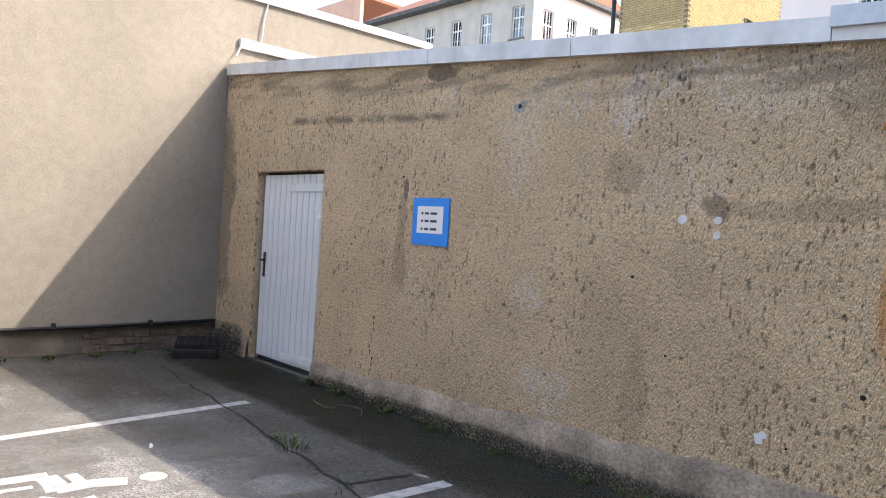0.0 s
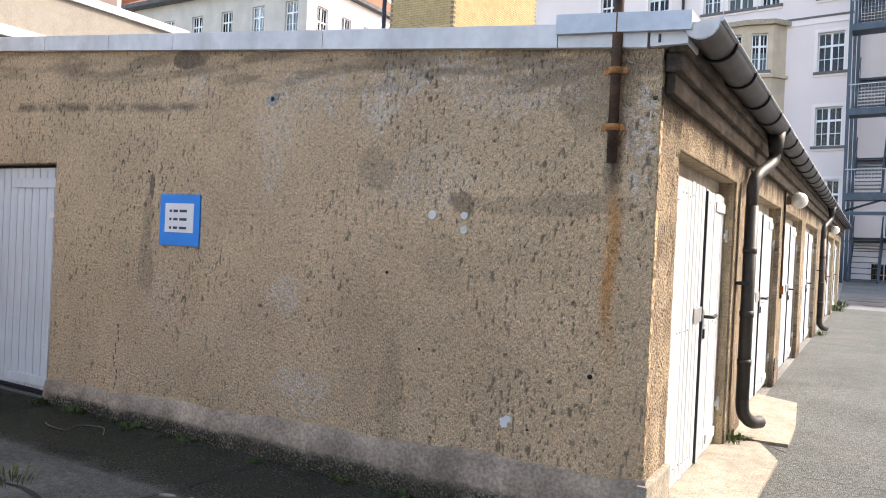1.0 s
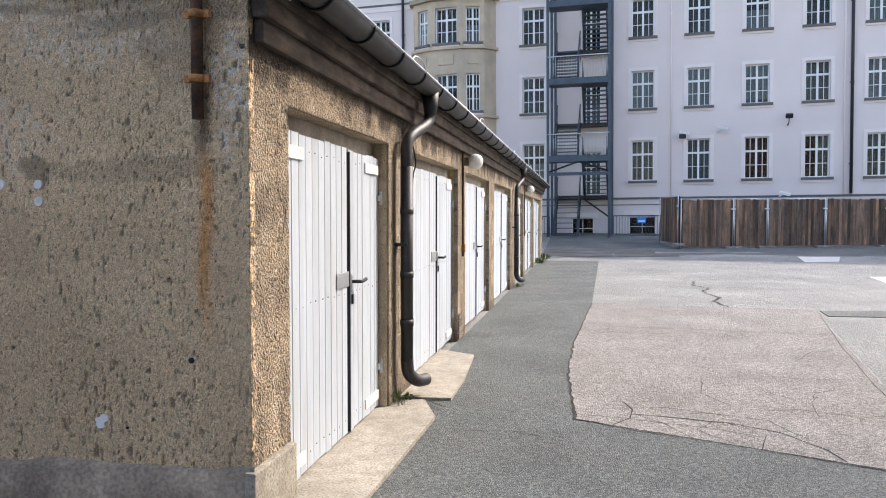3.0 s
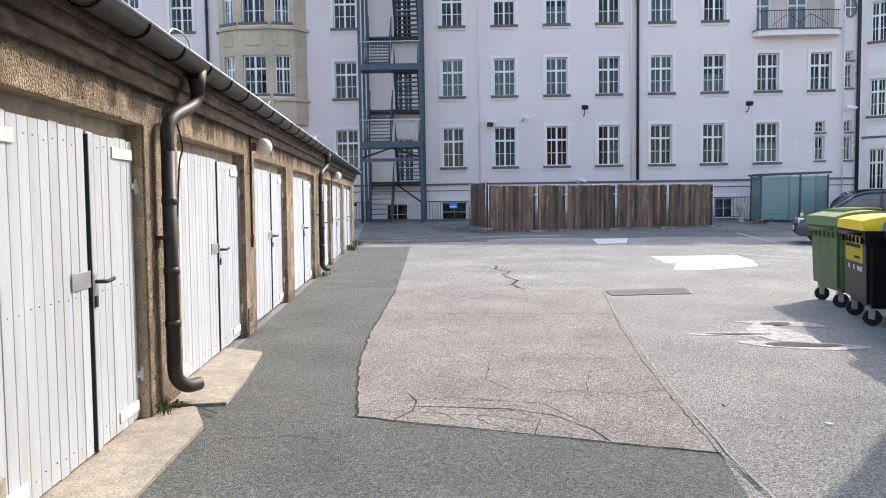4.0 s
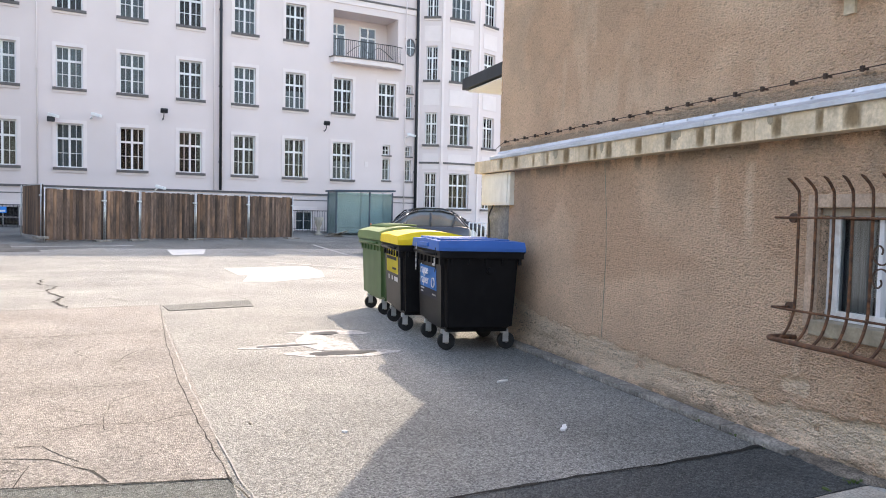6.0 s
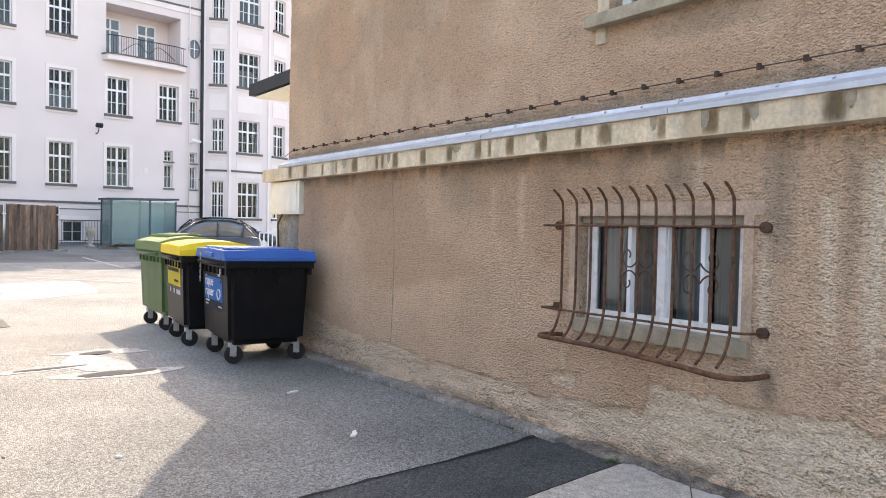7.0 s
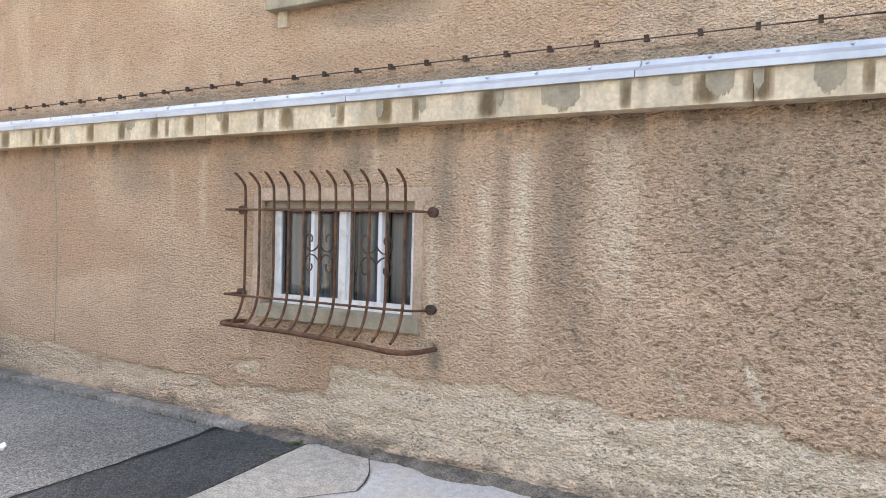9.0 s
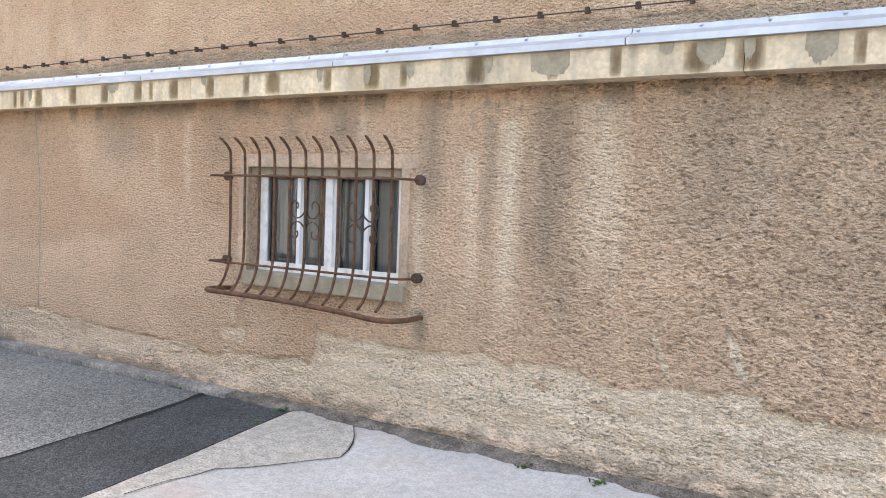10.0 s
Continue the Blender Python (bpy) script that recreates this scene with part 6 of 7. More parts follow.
        part("pane", bx(u + a, u + a + 0.4, 1.53, 1.545, 11.8, 12.3), "car_window", d_)
bal = part("balcony", pr([(16.2, 0), (20.7, 0), (20.6, -0.45), (20.0, -0.62), (16.9, -0.62), (16.3, -0.45)], 9.72, 10.0), "facade_trim", house)
part("balcony_edge", pr([(16.15, 0), (20.75, 0), (20.66, -0.5), (20.02, -0.68), (16.88, -0.68), (16.24, -0.5)], 10.0, 10.06), "sill_dark", house)
rail = part("balcony_rail", tb([(16.3, -0.42, 11.0), (16.95, -0.58, 11.0), (20.0, -0.58, 11.0), (20.6, -0.42, 11.0)], 0.025, 6), "steel_dark", house)
bar = empty_mesh("rail_bar", tb([(0, 0, 10.06), (0, 0, 11.0)], 0.012, 5), "steel_dark")
for k in range(34):
    x = 16.35 + k * 0.125
    o = part("rail_bar", bar, None, rail)
    o.location = (x, -0.58 + max(0, 17.0 - x) * 0.25 + max(0, x - 19.95) * 0.25, 0)
part("rail_scroll", tb(smooth_path([(17.0, -0.6, 10.2), (17.8, -0.6, 10.75), (18.4, -0.6, 10.35), (19.0, -0.6, 10.75), (19.9, -0.6, 10.2)]), 0.018, 6), "steel_dark", rail)
for o in house.children:
    if o.name.startswith(("loggia", "balcony")):
        o.location.z += 0.3
ov = bmesh.new()
c_ = bmesh.ops.create_circle(ov, cap_ends=True, segments=24, radius=1.0)
ov.transform(Matrix.Translation((21.33, -0.01, 11.5)) @ pose(0, 0, 0, 90, 0, 0) @ Matrix.Diagonal((0.30, 0.5, 1, 1)))
ovw = part("oval_window", ov, "car_window", house, "oval window with cross bars")
part("oval_bar", bx(21.31, 21.35, -0.03, 0, 11.0, 12.0), "frame_white", ovw)
part("oval_bar", bx(21.03, 21.63, -0.03, 0, 11.48, 11.52), "frame_white", ovw)
part("oval_ring", tb([(21.33 + 0.31 * math.cos(a), -0.02, 11.5 + 0.51 * math.sin(a)) for a in [2 * math.pi * k / 24 for k in range(25)]], 0.03, 6), "sill_dark", ovw)

# pipes on the wall
for u, r, m_, z1 in ((10.09, 0.075, "steel_dark", 17.4), (21.78, 0.10, "steel_dark", 17.4), (1.57, 0.03, "facade_trim", 17), (9.75, 0.03, "facade_trim", 17), (21.0, 0.03, "facade_trim", 17), (-13.15, 0.08, "steel_dark", 17)):
    dp = thing("rain_pipe", "dark rain pipe down the white house" if r > 0.05 else "thin pale conduit down the white house", "pipe", at=FM)
    part("pipe", tb([(u, -0.12, 2.55 if u < 21 else 0.1), (u, -0.12, z1)], r, 8), m_, dp)
    for z in (4, 8, 12, 16):
        part("clip", bx(u - r - 0.02, u + r + 0.02, -0.13, 0.0, z, z + 0.06), m_, dp)

# wing on the right
wing = thing("white_wing", "white corner wing with a faceted bay and tall windows", "house", at=FM)
PLAN = [(21.85, -0.15), (23.05, -1.0), (25.65, -1.0), (27.9, -0.2), (34.0, -0.2)]
RW = [(1.85, 4.0), (5.72, 7.65), (9.60, 11.65), (13.4, 15.4)]
for i, ((x0, y0), (x1, y1)) in enumerate(zip(PLAN, PLAN[1:])):
    L = math.hypot(x1 - x0, y1 - y0)
    fm = Matrix.Translation((x0, y0, 0)) @ pose(0, 0, 0, 0, 0, math.degrees(math.atan2(y1 - y0, x1 - x0)))
    cs = {0: [(L * 0.55, 0.72)], 1: [(L / 2, 1.42)], 2: [(L * 0.45, 1.15)], 3: [(1.6, 1.2), (4.2, 1.2)]}[i]
    hs = [(u - w_ / 2, u + w_ / 2, a, b) for u, w_ in cs for a, b in RW]
    part("wall", holed(0, L, -0.1, 17.0, hs, 0.4, fm), "facade_white", wing)
    for u, w_ in cs:
        for a, b in RW:
            facade_window(u, w_, a, b, wing, int(u * 100 + a * 7) + i, fm, surround=False)
            part("apron_panel", bx(u - w_ / 2 - 0.12, u + w_ / 2 + 0.12, -0.025, 0.01, a - 1.5, a - 0.55, m=fm), "facade_trim", wing)
        part("string_course", bx(0.12, L - 0.12, -0.07, 0.01, 4.55, 4.66, m=fm), "sill_dark", wing)
    part("corner_strip", bx(-0.06, 0.10, -0.05, 0.01, 0, 17, m=fm), "facade_trim", wing)
part("roof", pr([(21.85, -0.2), (23.05, -1.1), (25.65, -1.1), (27.9, -0.3), (34, -0.3), (34, 10), (21.85, 10)], 17.0, 17.3), "roof_felt", wing)

# beige stone bay
bay = thing("stone_bay", "beige sandstone oriel bay hung on the white house", "bay", at=FM)
BP = [(-12.5, 0.0), (-12.4, -0.45), (-11.25, -1.0), (-9.45, -1.08), (-8.25, -0.72), (-7.75, 0.0)]
for i, ((x0, y0), (x1, y1)) in enumerate(zip(BP, BP[1:])):
    L = math.hypot(x1 - x0, y1 - y0)
    fm = Matrix.Translation((x0, y0, 0)) @ pose(0, 0, 0, 0, 0, math.degrees(math.atan2(y1 - y0, x1 - x0)))
    cs = {0: [], 1: [(L * 0.55, 0.74)], 2: [(L / 2, 1.25)], 3: [(L * 0.5, 0.78)], 4: []}[i]
    rows_b = ((7.40, 9.45), (11.15, 13.1))
    hs = [(u - w_ / 2, u + w_ / 2, a, b) for u, w_ in cs for a, b in rows_b]
    part("wall", holed(0, L, 5.95, 13.7, hs, 0.35, fm), "stone_beige", bay)
    for u, w_ in cs:
        for a, b in rows_b:
            facade_window(u, w_, a, b, bay, int(u * 50 + a) + i, fm, surround=False)
        part("relief_panel", bx(u - w_ * 0.35, u + w_ * 0.35, -0.06, 0.01, 9.95, 10.5, 0.02, m=fm), "stone_beige", bay)
    part("ledge", bx(-0.05, L + 0.05, -0.14, 0.02, 10.78, 10.93, m=fm), "stone_beige", bay)
    part("ledge", bx(-0.05, L + 0.05, -0.14, 0.02, 7.02, 7.16, m=fm), "stone_beige", bay)
    part("cornice", bx(-0.08, L + 0.08, -0.22, 0.02, 13.5, 13.75, m=fm), "sill_stone", bay)
part("bottom", pr(BP + [(-7.75, 0.2), (-12.3, 0.2)], 5.8, 5.95), "stone_beige", bay)
part("top", pr(BP + [(-7.75, 0.2), (-12.3, 0.2)], 13.7, 13.8), "sill_stone", bay)

# fire escape
fe = thing("fire_escape", "blue-grey steel fire escape tower with open treads", "fire escape", at=FM)
U0, U1, UM = -4.42, -1.42, -2.92
YF, YA, YB, YW = -3.6, -2.6, -0.95, -0.05
for u in (U0, U1):
    for y in (YF + 0.08, -1.9, -0.3):
        part("post", bx(u - 0.065, u + 0.065, y - 0.065, y + 0.065, 0, 17.0), "steel_blue", fe)
tread = empty_mesh("tread", bx(-0.58, 0.58, -0.13, 0.13, -0.02, 0.02), "steel_blue")
def flight(uc, ya, za, yb, zb, n=10):
    f = part("stringer", tb([(uc - 0.6, ya, za), (uc - 0.6, yb, zb)], 0.06, 6), "steel_blue", fe)
    part("stringer", tb([(uc + 0.6, ya, za), (uc + 0.6, yb, zb)], 0.06, 6), "steel_blue", fe)
    for k in range(n):
        t = (k + 0.5) / n
        o = part("tread", tread, None, f)
        o.location = (uc, ya + (yb - ya) * t, za + (zb - za) * t)
    for s in (-0.6, 0.6):
        part("handrail", tb([(uc + s, ya, za + 1.0), (uc + s, yb, zb + 1.0)], 0.03, 6), "steel_blue", f)
        for t in (0.05, 0.5, 0.95):
            y, z = ya + (yb - ya) * t, za + (zb - za) * t
            part("baluster", tb([(uc + s, y, z), (uc + s, y, z + 1.0)], 0.02, 5), "steel_blue", f)


gbar = empty_mesh("guard_bar", tb([(0, 0, 0.05), (0, 0, 1.05)], 0.011, 5), "galvanised")
UL, UR = UM - 0.72, UM + 0.72
ZB, ZF = [2.64, 6.45, 10.28, 14.1], [0.0, 4.55, 8.38, 12.2, 16.0]
for k in range(4):
    flight(UL, YA if k else YA - 0.3, ZF[k], YB, ZB[k])
    flight(UR, YB, ZB[k], YA, ZF[k + 1])
    part("landing", bx(U0, U1, YB, YW, ZB[k] - 0.14, ZB[k]), "steel_dark", fe)
    z = ZF[k + 1]
    pl_ = part("platform", bx(U0, U1, YF, YA, z - 0.30, z), "steel_blue", fe)
    part("top_rail", tb([(U0, YF + 0.03, z + 1.08), (U1, YF + 0.03, z + 1.08)], 0.03, 6), "galvanised", pl_)
    for u in [U0 + 0.13 * q for q in range(1, 23)]:
        o = part("guard_bar", gbar, None, pl_)
        o.location = (u, YF + 0.04, z)
    for y0_, y1_ in ((YF, YB),):
        for zz in (z - 0.9,):
            part("cross_beam", bx(U0, U1, y0_ + 0.02, y0_ + 0.14, zz - 0.08, zz + 0.08), "steel_blue", fe) if k == 0 else None
    part("brace", tb([(U0, YF + 0.1, z - 0.8), (UM, YF + 0.1, z - 0.3)], 0.05, 6), "steel_dark", fe) if k == 0 else None
    part("brace", tb([(U1, YF + 0.1, z - 0.8), (UM, YF + 0.1, z - 0.3)], 0.05, 6), "steel_dark", fe) if k == 0 else None
for s in ((U0, U1),):
    part("base_brace", tb([(s[1], -1.0, 1.4), (UM, -1.0, 2.5)], 0.05, 6), "steel_dark", fe)

# flood lights and cameras on the wall
def wall_light(u, z):
    t = thing("flood_light", "black flood light on a short wall arm", "light", "flood lights", at=FM)
    part("head", bx(-0.17, 0.17, -0.10, 0.06, -0.09, 0.12, 0.02, m=Matrix.Translation((u, -0.45, z)) @ pose(0, 0, 0, 35, 0, 0)), "steel_dark", t)
    part("arm", tb(smooth_path([(u, -0.45, z), (u, -0.35, z - 0.3), (u, -0.1, z - 0.42), (u, 0.0, z - 0.35)], 4), 0.025, 6), "steel_dark", t)


def wall_cam(u, z, dark=False):
    t = thing("security_camera", "white security camera on a wall bracket", "camera", "security cameras", at=FM)
    part("body", bx(-0.1, 0.1, -0.38, 0.12, -0.07, 0.07, 0.02, m=Matrix.Translation((u, -0.35, z)) @ pose(0, 0, 0, 15, 0, 50)), "paper_white", t)
    part("bracket", tb([(u - 0.12, 0.0, z - 0.18), (u - 0.1, -0.25, z - 0.15), (u, -0.33, z - 0.04)], 0.04, 8), "paper_white", t)
    if dark:
        part("lens_box", bx(u - 0.18, u + 0.16, -0.5, -0.2, z - 0.32, z - 0.10, 0.03), "steel_dark", t)


wall_light(7.2, 6.45)
wall_light(15.9, 6.5)
wall_cam(2.15, 5.85, True)
wall_cam(4.0, 6.02)
wall_cam(21.2, 6.25)
wall_cam(6.95, 2.62)
part("meter_plate", bx(18.45, 18.65, -0.03, 0.01, 4.2, 4.5), "facade_trim", house)

# railing before the cellar windows
def railing(u0, u1, y, h, name_label):
    t = thing("railing", name_label, "railing", "yard railings", at=Matrix.Translation((0, 0, 0.42)) @ FM)
    part("top_bar", tb([(u0, y, h), (u1, y, h)], 0.025, 6), "steel_dark", t)
    part("low_bar", tb([(u0, y, 0.12), (u1, y, 0.12)], 0.018, 6), "steel_dark", t)
    n_ = int((u1 - u0) / 0.14)
    b_ = empty_mesh("bar", tb([(0, y, -0.25), (0, y, h)], 0.011, 5), "steel_dark")
    for k in range(n_ + 1):
        o = part("bar", b_, None, t)
        o.location = (u0 + k * (u1 - u0) / n_, 0, 0)


railing(-1.3, 2.2, -1.5, 1.12, "dark iron railing before the cellar windows")
railing(-9.0, -4.6, -1.5, 1.12, "dark iron railing before the cellar windows")
railing(13.6, 17.0, -1.5, 1.12, "dark iron railing before the cellar windows")
ns = thing("notice", "small blue and white notice on the railing", "sign", at=Matrix.Translation((0, 0, 0.25)) @ FM)
part("plate", bx(-0.1, 0.32, -1.56, -1.54, 0.92, 1.2), "sign_blue", ns)
part("text_bar", bx(-0.05, 0.27, -1.565, -1.561, 0.97, 1.05), "paper_white", ns)

# timber hoarding
FP = [((7.35, 37.2), (7.72, 33.7)), ((7.74, 33.65), (9.85, 34.2)), ((9.87, 34.22), (11.2, 34.55)), ((11.22, 34.57), (13.53, 35.12)), ((13.55, 35.13), (16.05, 35.75)), ((16.07, 35.76), (18.42, 36.35))]
board_me = {}
rng = random.Random(21)
for (ax, ay), (bx_, by_) in FP:
    L = math.hypot(bx_ - ax, by_ - ay)
    h = 1.95
    t = thing("hoarding_panel", "weathered brown board panel on a galvanised site-fence frame", "fence panel", "timber hoarding", at=Matrix.Translation((ax, ay, rise(ay))) @ pose(0, 0, 0, 0, 0, math.degrees(math.atan2(by_ - ay, bx_ - ax))))
    for x in (0.02, L - 0.02):
        part("post", tb([(x, -0.05, 0.02), (x, -0.05, h + 0.06)], 0.022, 8), "galvanised", t)
    part("top_tube", tb([(0.02, 0.03, h + 0.03), (L - 0.02, 0.03, h + 0.03)], 0.02, 6), "galvanised", t)
    part("coupling", bx(L - 0.12, L + 0.06, -0.10, -0.03, 1.55, 1.61, 0.01), "galvanised", t)
    n_ = round(L / 0.115)
    w_ = L / n_
    for k in range(n_):
        hh = h + rng.uniform(-0.02, 0.02)
        o = part("plank", bx(0.002, w_ - 0.004, 0, 0.022, 0.07 + rng.uniform(0, 0.03), hh), "fence_wood", t)
        o.location = (w_ * k, rng.uniform(-0.006, 0.006), 0)
    part("foot_block", bx(L - 0.4, L + 0.3, -0.25, 0.15, 0.0, 0.09, 0.02), "kerb", t)

# ---- waste containers ----
def container(at, body, lid, kind):
    words = {"blue": "black four-wheeled waste container with a blue flat lid", "yellow": "black four-wheeled waste container with a yellow lid", "green": "green four-wheeled waste container with a domed green lid"}
    t = thing("waste_container", words[kind], "waste container", "waste containers", at=at)
    W, D, H = 0.64, 0.46, 1.13        # half width, half depth, height of the tub
    b = bmesh.new()
    lo = [b.verts.new((x * (W - 0.05), y * (D - 0.04), 0.22)) for x, y in ((-1, -1), (1, -1), (1, 1), (-1, 1))]
    hi = [b.verts.new((x * W, y * D, H)) for x, y in ((-1, -1), (1, -1), (1, 1), (-1, 1))]
    b.faces.new(lo[::-1])
    for i in range(4):
        b.faces.new((lo[i], lo[(i + 1) % 4], hi[(i + 1) % 4], hi[i]))
    b.faces.new(hi)
    bmesh.ops.bevel(b, geom=[e for e in b.edges if abs(e.verts[0].co.z - e.verts[1].co.z) > 0.3] + [e for e in b.edges if e.verts[0].co.z < 0.3 and e.verts[1].co.z < 0.3], offset=0.06, segments=3, affect="EDGES")
    tub = part("tub", b, body, t)
    part("collar", bx(-W - 0.035, W + 0.035, -D - 0.035, D + 0.035, H - 0.07, H + 0.012, 0.012), body, t)
    for k in range(7):
        part("rib", bx(-W + 0.10 + k * 0.19, -W + 0.125 + k * 0.19, -D - 0.02, -D + 0.03, H - 0.15, H - 0.07), body, t)
    for k in range(5):
        for s in (-1, 1):
            part("rib", bx(s * (W + 0.0) - 0.02, s * (W + 0.0) + 0.02, -D + 0.1 + k * 0.2, -D + 0.13 + k * 0.2, H - 0.14, H - 0.07), body, t)
    for s in (-1, 1):
        part("trunnion", tb([(s * (W - 0.05), 0.10, H - 0.20), (s * (W + 0.06), 0.10, H - 0.20)], 0.035, 12), body, t)
    l = bmesh.new()
    rows = []
    top = {"blue": 0.06, "yellow": 0.12, "green": 0.15}[kind]
    for i in range(13):
        f = i / 12
        y = -D - 0.05 + f * (2 * D + 0.10)
        rise = top * (math.sin(math.pi * min(1, f * 0.92 + 0.08)) ** 0.6 if kind != "blue" else 0.75 + 0.25 * math.sin(math.pi * f)) + 0.075
        rows.append([l.verts.new((x * (W + 0.045), y, H + z)) for x, z in ((-1, 0.014), (-1, 0.05 if kind == "blue" else rise * 0.55), (-0.93, rise), (0, rise + 0.012), (0.93, rise), (1, 0.05 if kind == "blue" else rise * 0.55), (1, 0.014))])
    for a, c in zip(rows, rows[1:]):
        for j in range(6):
            l.faces.new((a[j], c[j], c[j + 1], a[j + 1]))
    l.faces.new(rows[0][::-1])
    l.faces.new(rows[-1])
    lid_o = part("lid", l, lid, t)
    if kind == "blue":
        for x in (-0.35, 0.05, 0.45):
            part("lid_rib", bx(x - 0.1, x + 0.1, -D + 0.0, D - 0.1, H + 0.128, H + 0.15, 0.01), lid, lid_o)
        part("lid_grip", bx(-0.2, 0.2, -D - 0.075, -D - 0.04, H + 0.04, H + 0.09, 0.01), lid, lid_o)
    if kind == "blue":
        chain = bmesh.new()
        for k in range(10):
            z = H + 0.05 - k * 0.034
            if k % 2:
                box(chain, -W + 0.20, -W + 0.216, -D - 0.058, -D - 0.052, z - 0.02, z + 0.02, 0.002)
            else:
                box(chain, -W + 0.205, -W + 0.211, -D - 0.063, -D - 0.047, z - 0.02, z + 0.02, 0.002)
        part("chain", chain, "galvanised", t, "hanging steel chain")
    if kind == "green":
        for k in range(7):
            part("lid_rib", tb([(-0.45 + k * 0.15, -D + 0.1 + q * 0.1, H + 0.105 + top * math.sin(math.pi * min(1, ((q * 0.1 + 0.15) / 1.1) * 0.92 + 0.08)) ** 0.6) for q in range(6)], 0.014, 6), lid, lid_o)
    part("hinge_bar", tb([(-W + 0.05, D + 0.06, H + 0.02), (W - 0.05, D + 0.06, H + 0.02)], 0.03, 10), body, t)
    part("push_bar", tb([(-W + 0.1, -D - 0.055, H - 0.03), (W - 0.1, -D - 0.055, H - 0.03)], 0.018, 8), body, t)
    for x in (-1, 1):
        for y in (-1, 1):
            cx, cy = x * (W - 0.22), y * (D - 0.10)
            wh = part("wheel", tb([(cx - 0.028, cy + 0.03, 0.10), (cx + 0.028, cy + 0.03, 0.10)], 0.10, 18), "rubber", t)
            part("hub", tb([(cx - 0.034, cy + 0.03, 0.10), (cx + 0.034, cy + 0.03, 0.10)], 0.028, 14), "kerb", wh)
            part("fork", bx(cx - 0.035, cx + 0.035, cy - 0.03, cy + 0.05, 0.185, 0.235, 0.006), "galvanised", wh)
            for s in (-1, 1):
                part("fork_leg", bx(cx + s * 0.042 - 0.004, cx + s * 0.042 + 0.004, cy - 0.02, cy + 0.05, 0.09, 0.20), "galvanised", wh)
    return t


def wall_place(n, u, turn=0.0):
    return RM @ Matrix.Translation((n, u, 0)) @ pose(0, 0, 0, 0, 0, -90 + turn)


def slab_on_tub(t, x0, x1, z0, z1, material, name, label, lift=0.004):
    """A sticker on the sloping front of a container."""
    b = bmesh.new()
    def yy(z):
        return -(0.42 + 0.04 * (z - 0.22) / 0.91) - lift
    q = [b.verts.new((x, yy(z), z)) for x, z in ((x0, z0), (x1, z0), (x1, z1), (x0, z1))]
    b.faces.new(q)
    r_ = bmesh.ops.solidify(b, geom=b.faces[:], thickness=0.002)
    return part(name, b, material, t, label)


c_blue = container(wall_place(7.11, 12.82, -5.5), "bin_black", "lid_blue", "blue")
c_yel = container(wall_place(7.07, 14.24, -6), "bin_black", "lid_yellow", "yellow")
c_grn = container(wall_place(7.18, 15.84, 0), "bin_green", "lid_green", "green")
slab_on_tub(c_blue, -0.46, 0.36, 0.665, 0.93, "label_blue", "label", "blue paper-waste sticker")
slab_on_tub(c_blue, -0.46, 0.36, 0.56, 0.664, "ink", "label", "dark lower strip of the sticker")
slab_on_tub(c_blue, 0.16, 0.32, 0.95, 1.04, "paper_white", "label", "small white sticker")
for x0, x1, z0 in ((-0.43, -0.24, 0.635), (-0.43, -0.30, 0.595), (0.16, 0.33, 0.60)):
    slab_on_tub(c_blue, x0, x1, z0, z0 + 0.018, "paper_white", "text_bar", "", 0.007)
ring = tb([(0.22 + 0.07 * math.cos(q), -0.456, 0.75 + 0.055 * math.sin(q)) for q in [2 * math.pi * k / 16 for k in range(17)]], 0.006, 5)
part("emblem", ring, "paper_white", c_blue, "round white line emblem")
for word, z in (("Pappe", 0.83), ("Papier", 0.71)):
    cu = bpy.data.curves.new("text", "FONT")
    cu.body, cu.size, cu.extrude = word, 0.165, 0.001
    tmp = new("text", cu)
    dg = bpy.context.evaluated_depsgraph_get()
    me = bpy.data.meshes.new_from_object(tmp.evaluated_get(dg))
    bpy.data.objects.remove(tmp)
    me.materials.clear()
    me.materials.append(M["paper_white"])
    o = part("text", me, None, c_blue, "white lettering")
    o.matrix_local = Matrix.Translation((-0.44, -(0.42 + 0.04 * (z - 0.22) / 0.91) - 0.009, z)) @ pose(0, 0, 0, 87.5, 0, 0)
slab_on_tub(c_yel, -0.44, 0.42, 0.74, 1.06, "label_yellow", "label", "yellow packaging-waste sticker")
for x0, x1, z0, h_ in ((-0.40, -0.05, 0.99, 0.04), (-0.40, 0.34, 0.92, 0.045), (0.02, 0.30, 0.79, 0.03)):
    slab_on_tub(c_yel, x0, x1, z0, z0 + h_, "ink", "text_bar", "", 0.008)
for x0, x1 in ((-0.30, -0.22), (-0.05, 0.03), (0.14, 0.40)):
    slab_on_tub(c_yel, x0, x1, 0.64, 0.70, "paper_white", "text_bar", "", 0.006)
ch = thing("chain", "short steel chain hanging from the container lid", "chain", at=wall_place(7.11, 12.82, -5.5))
for k in range(9):
    part("link", tb([(0.60 + 0.008 * math.cos(a), -0.53 + 0.004 * (k % 2), 1.16 - k * 0.03 + 0.018 * math.sin(a)) for a in [2 * math.pi * q / 10 for q in range(11)]], 0.003, 5), "steel_dark", ch)

# dirt swept against the foot of the house wall
db = bmesh.new()
rng = random.Random(77)
prev = None
for k in range(150):
    u = 2.0 + k * 0.043
    w_ = 0.07 + 0.03 * math.sin(u * 3.1) + 0.03 * math.sin(u * 9.7) + rng.uniform(-0.015, 0.015)
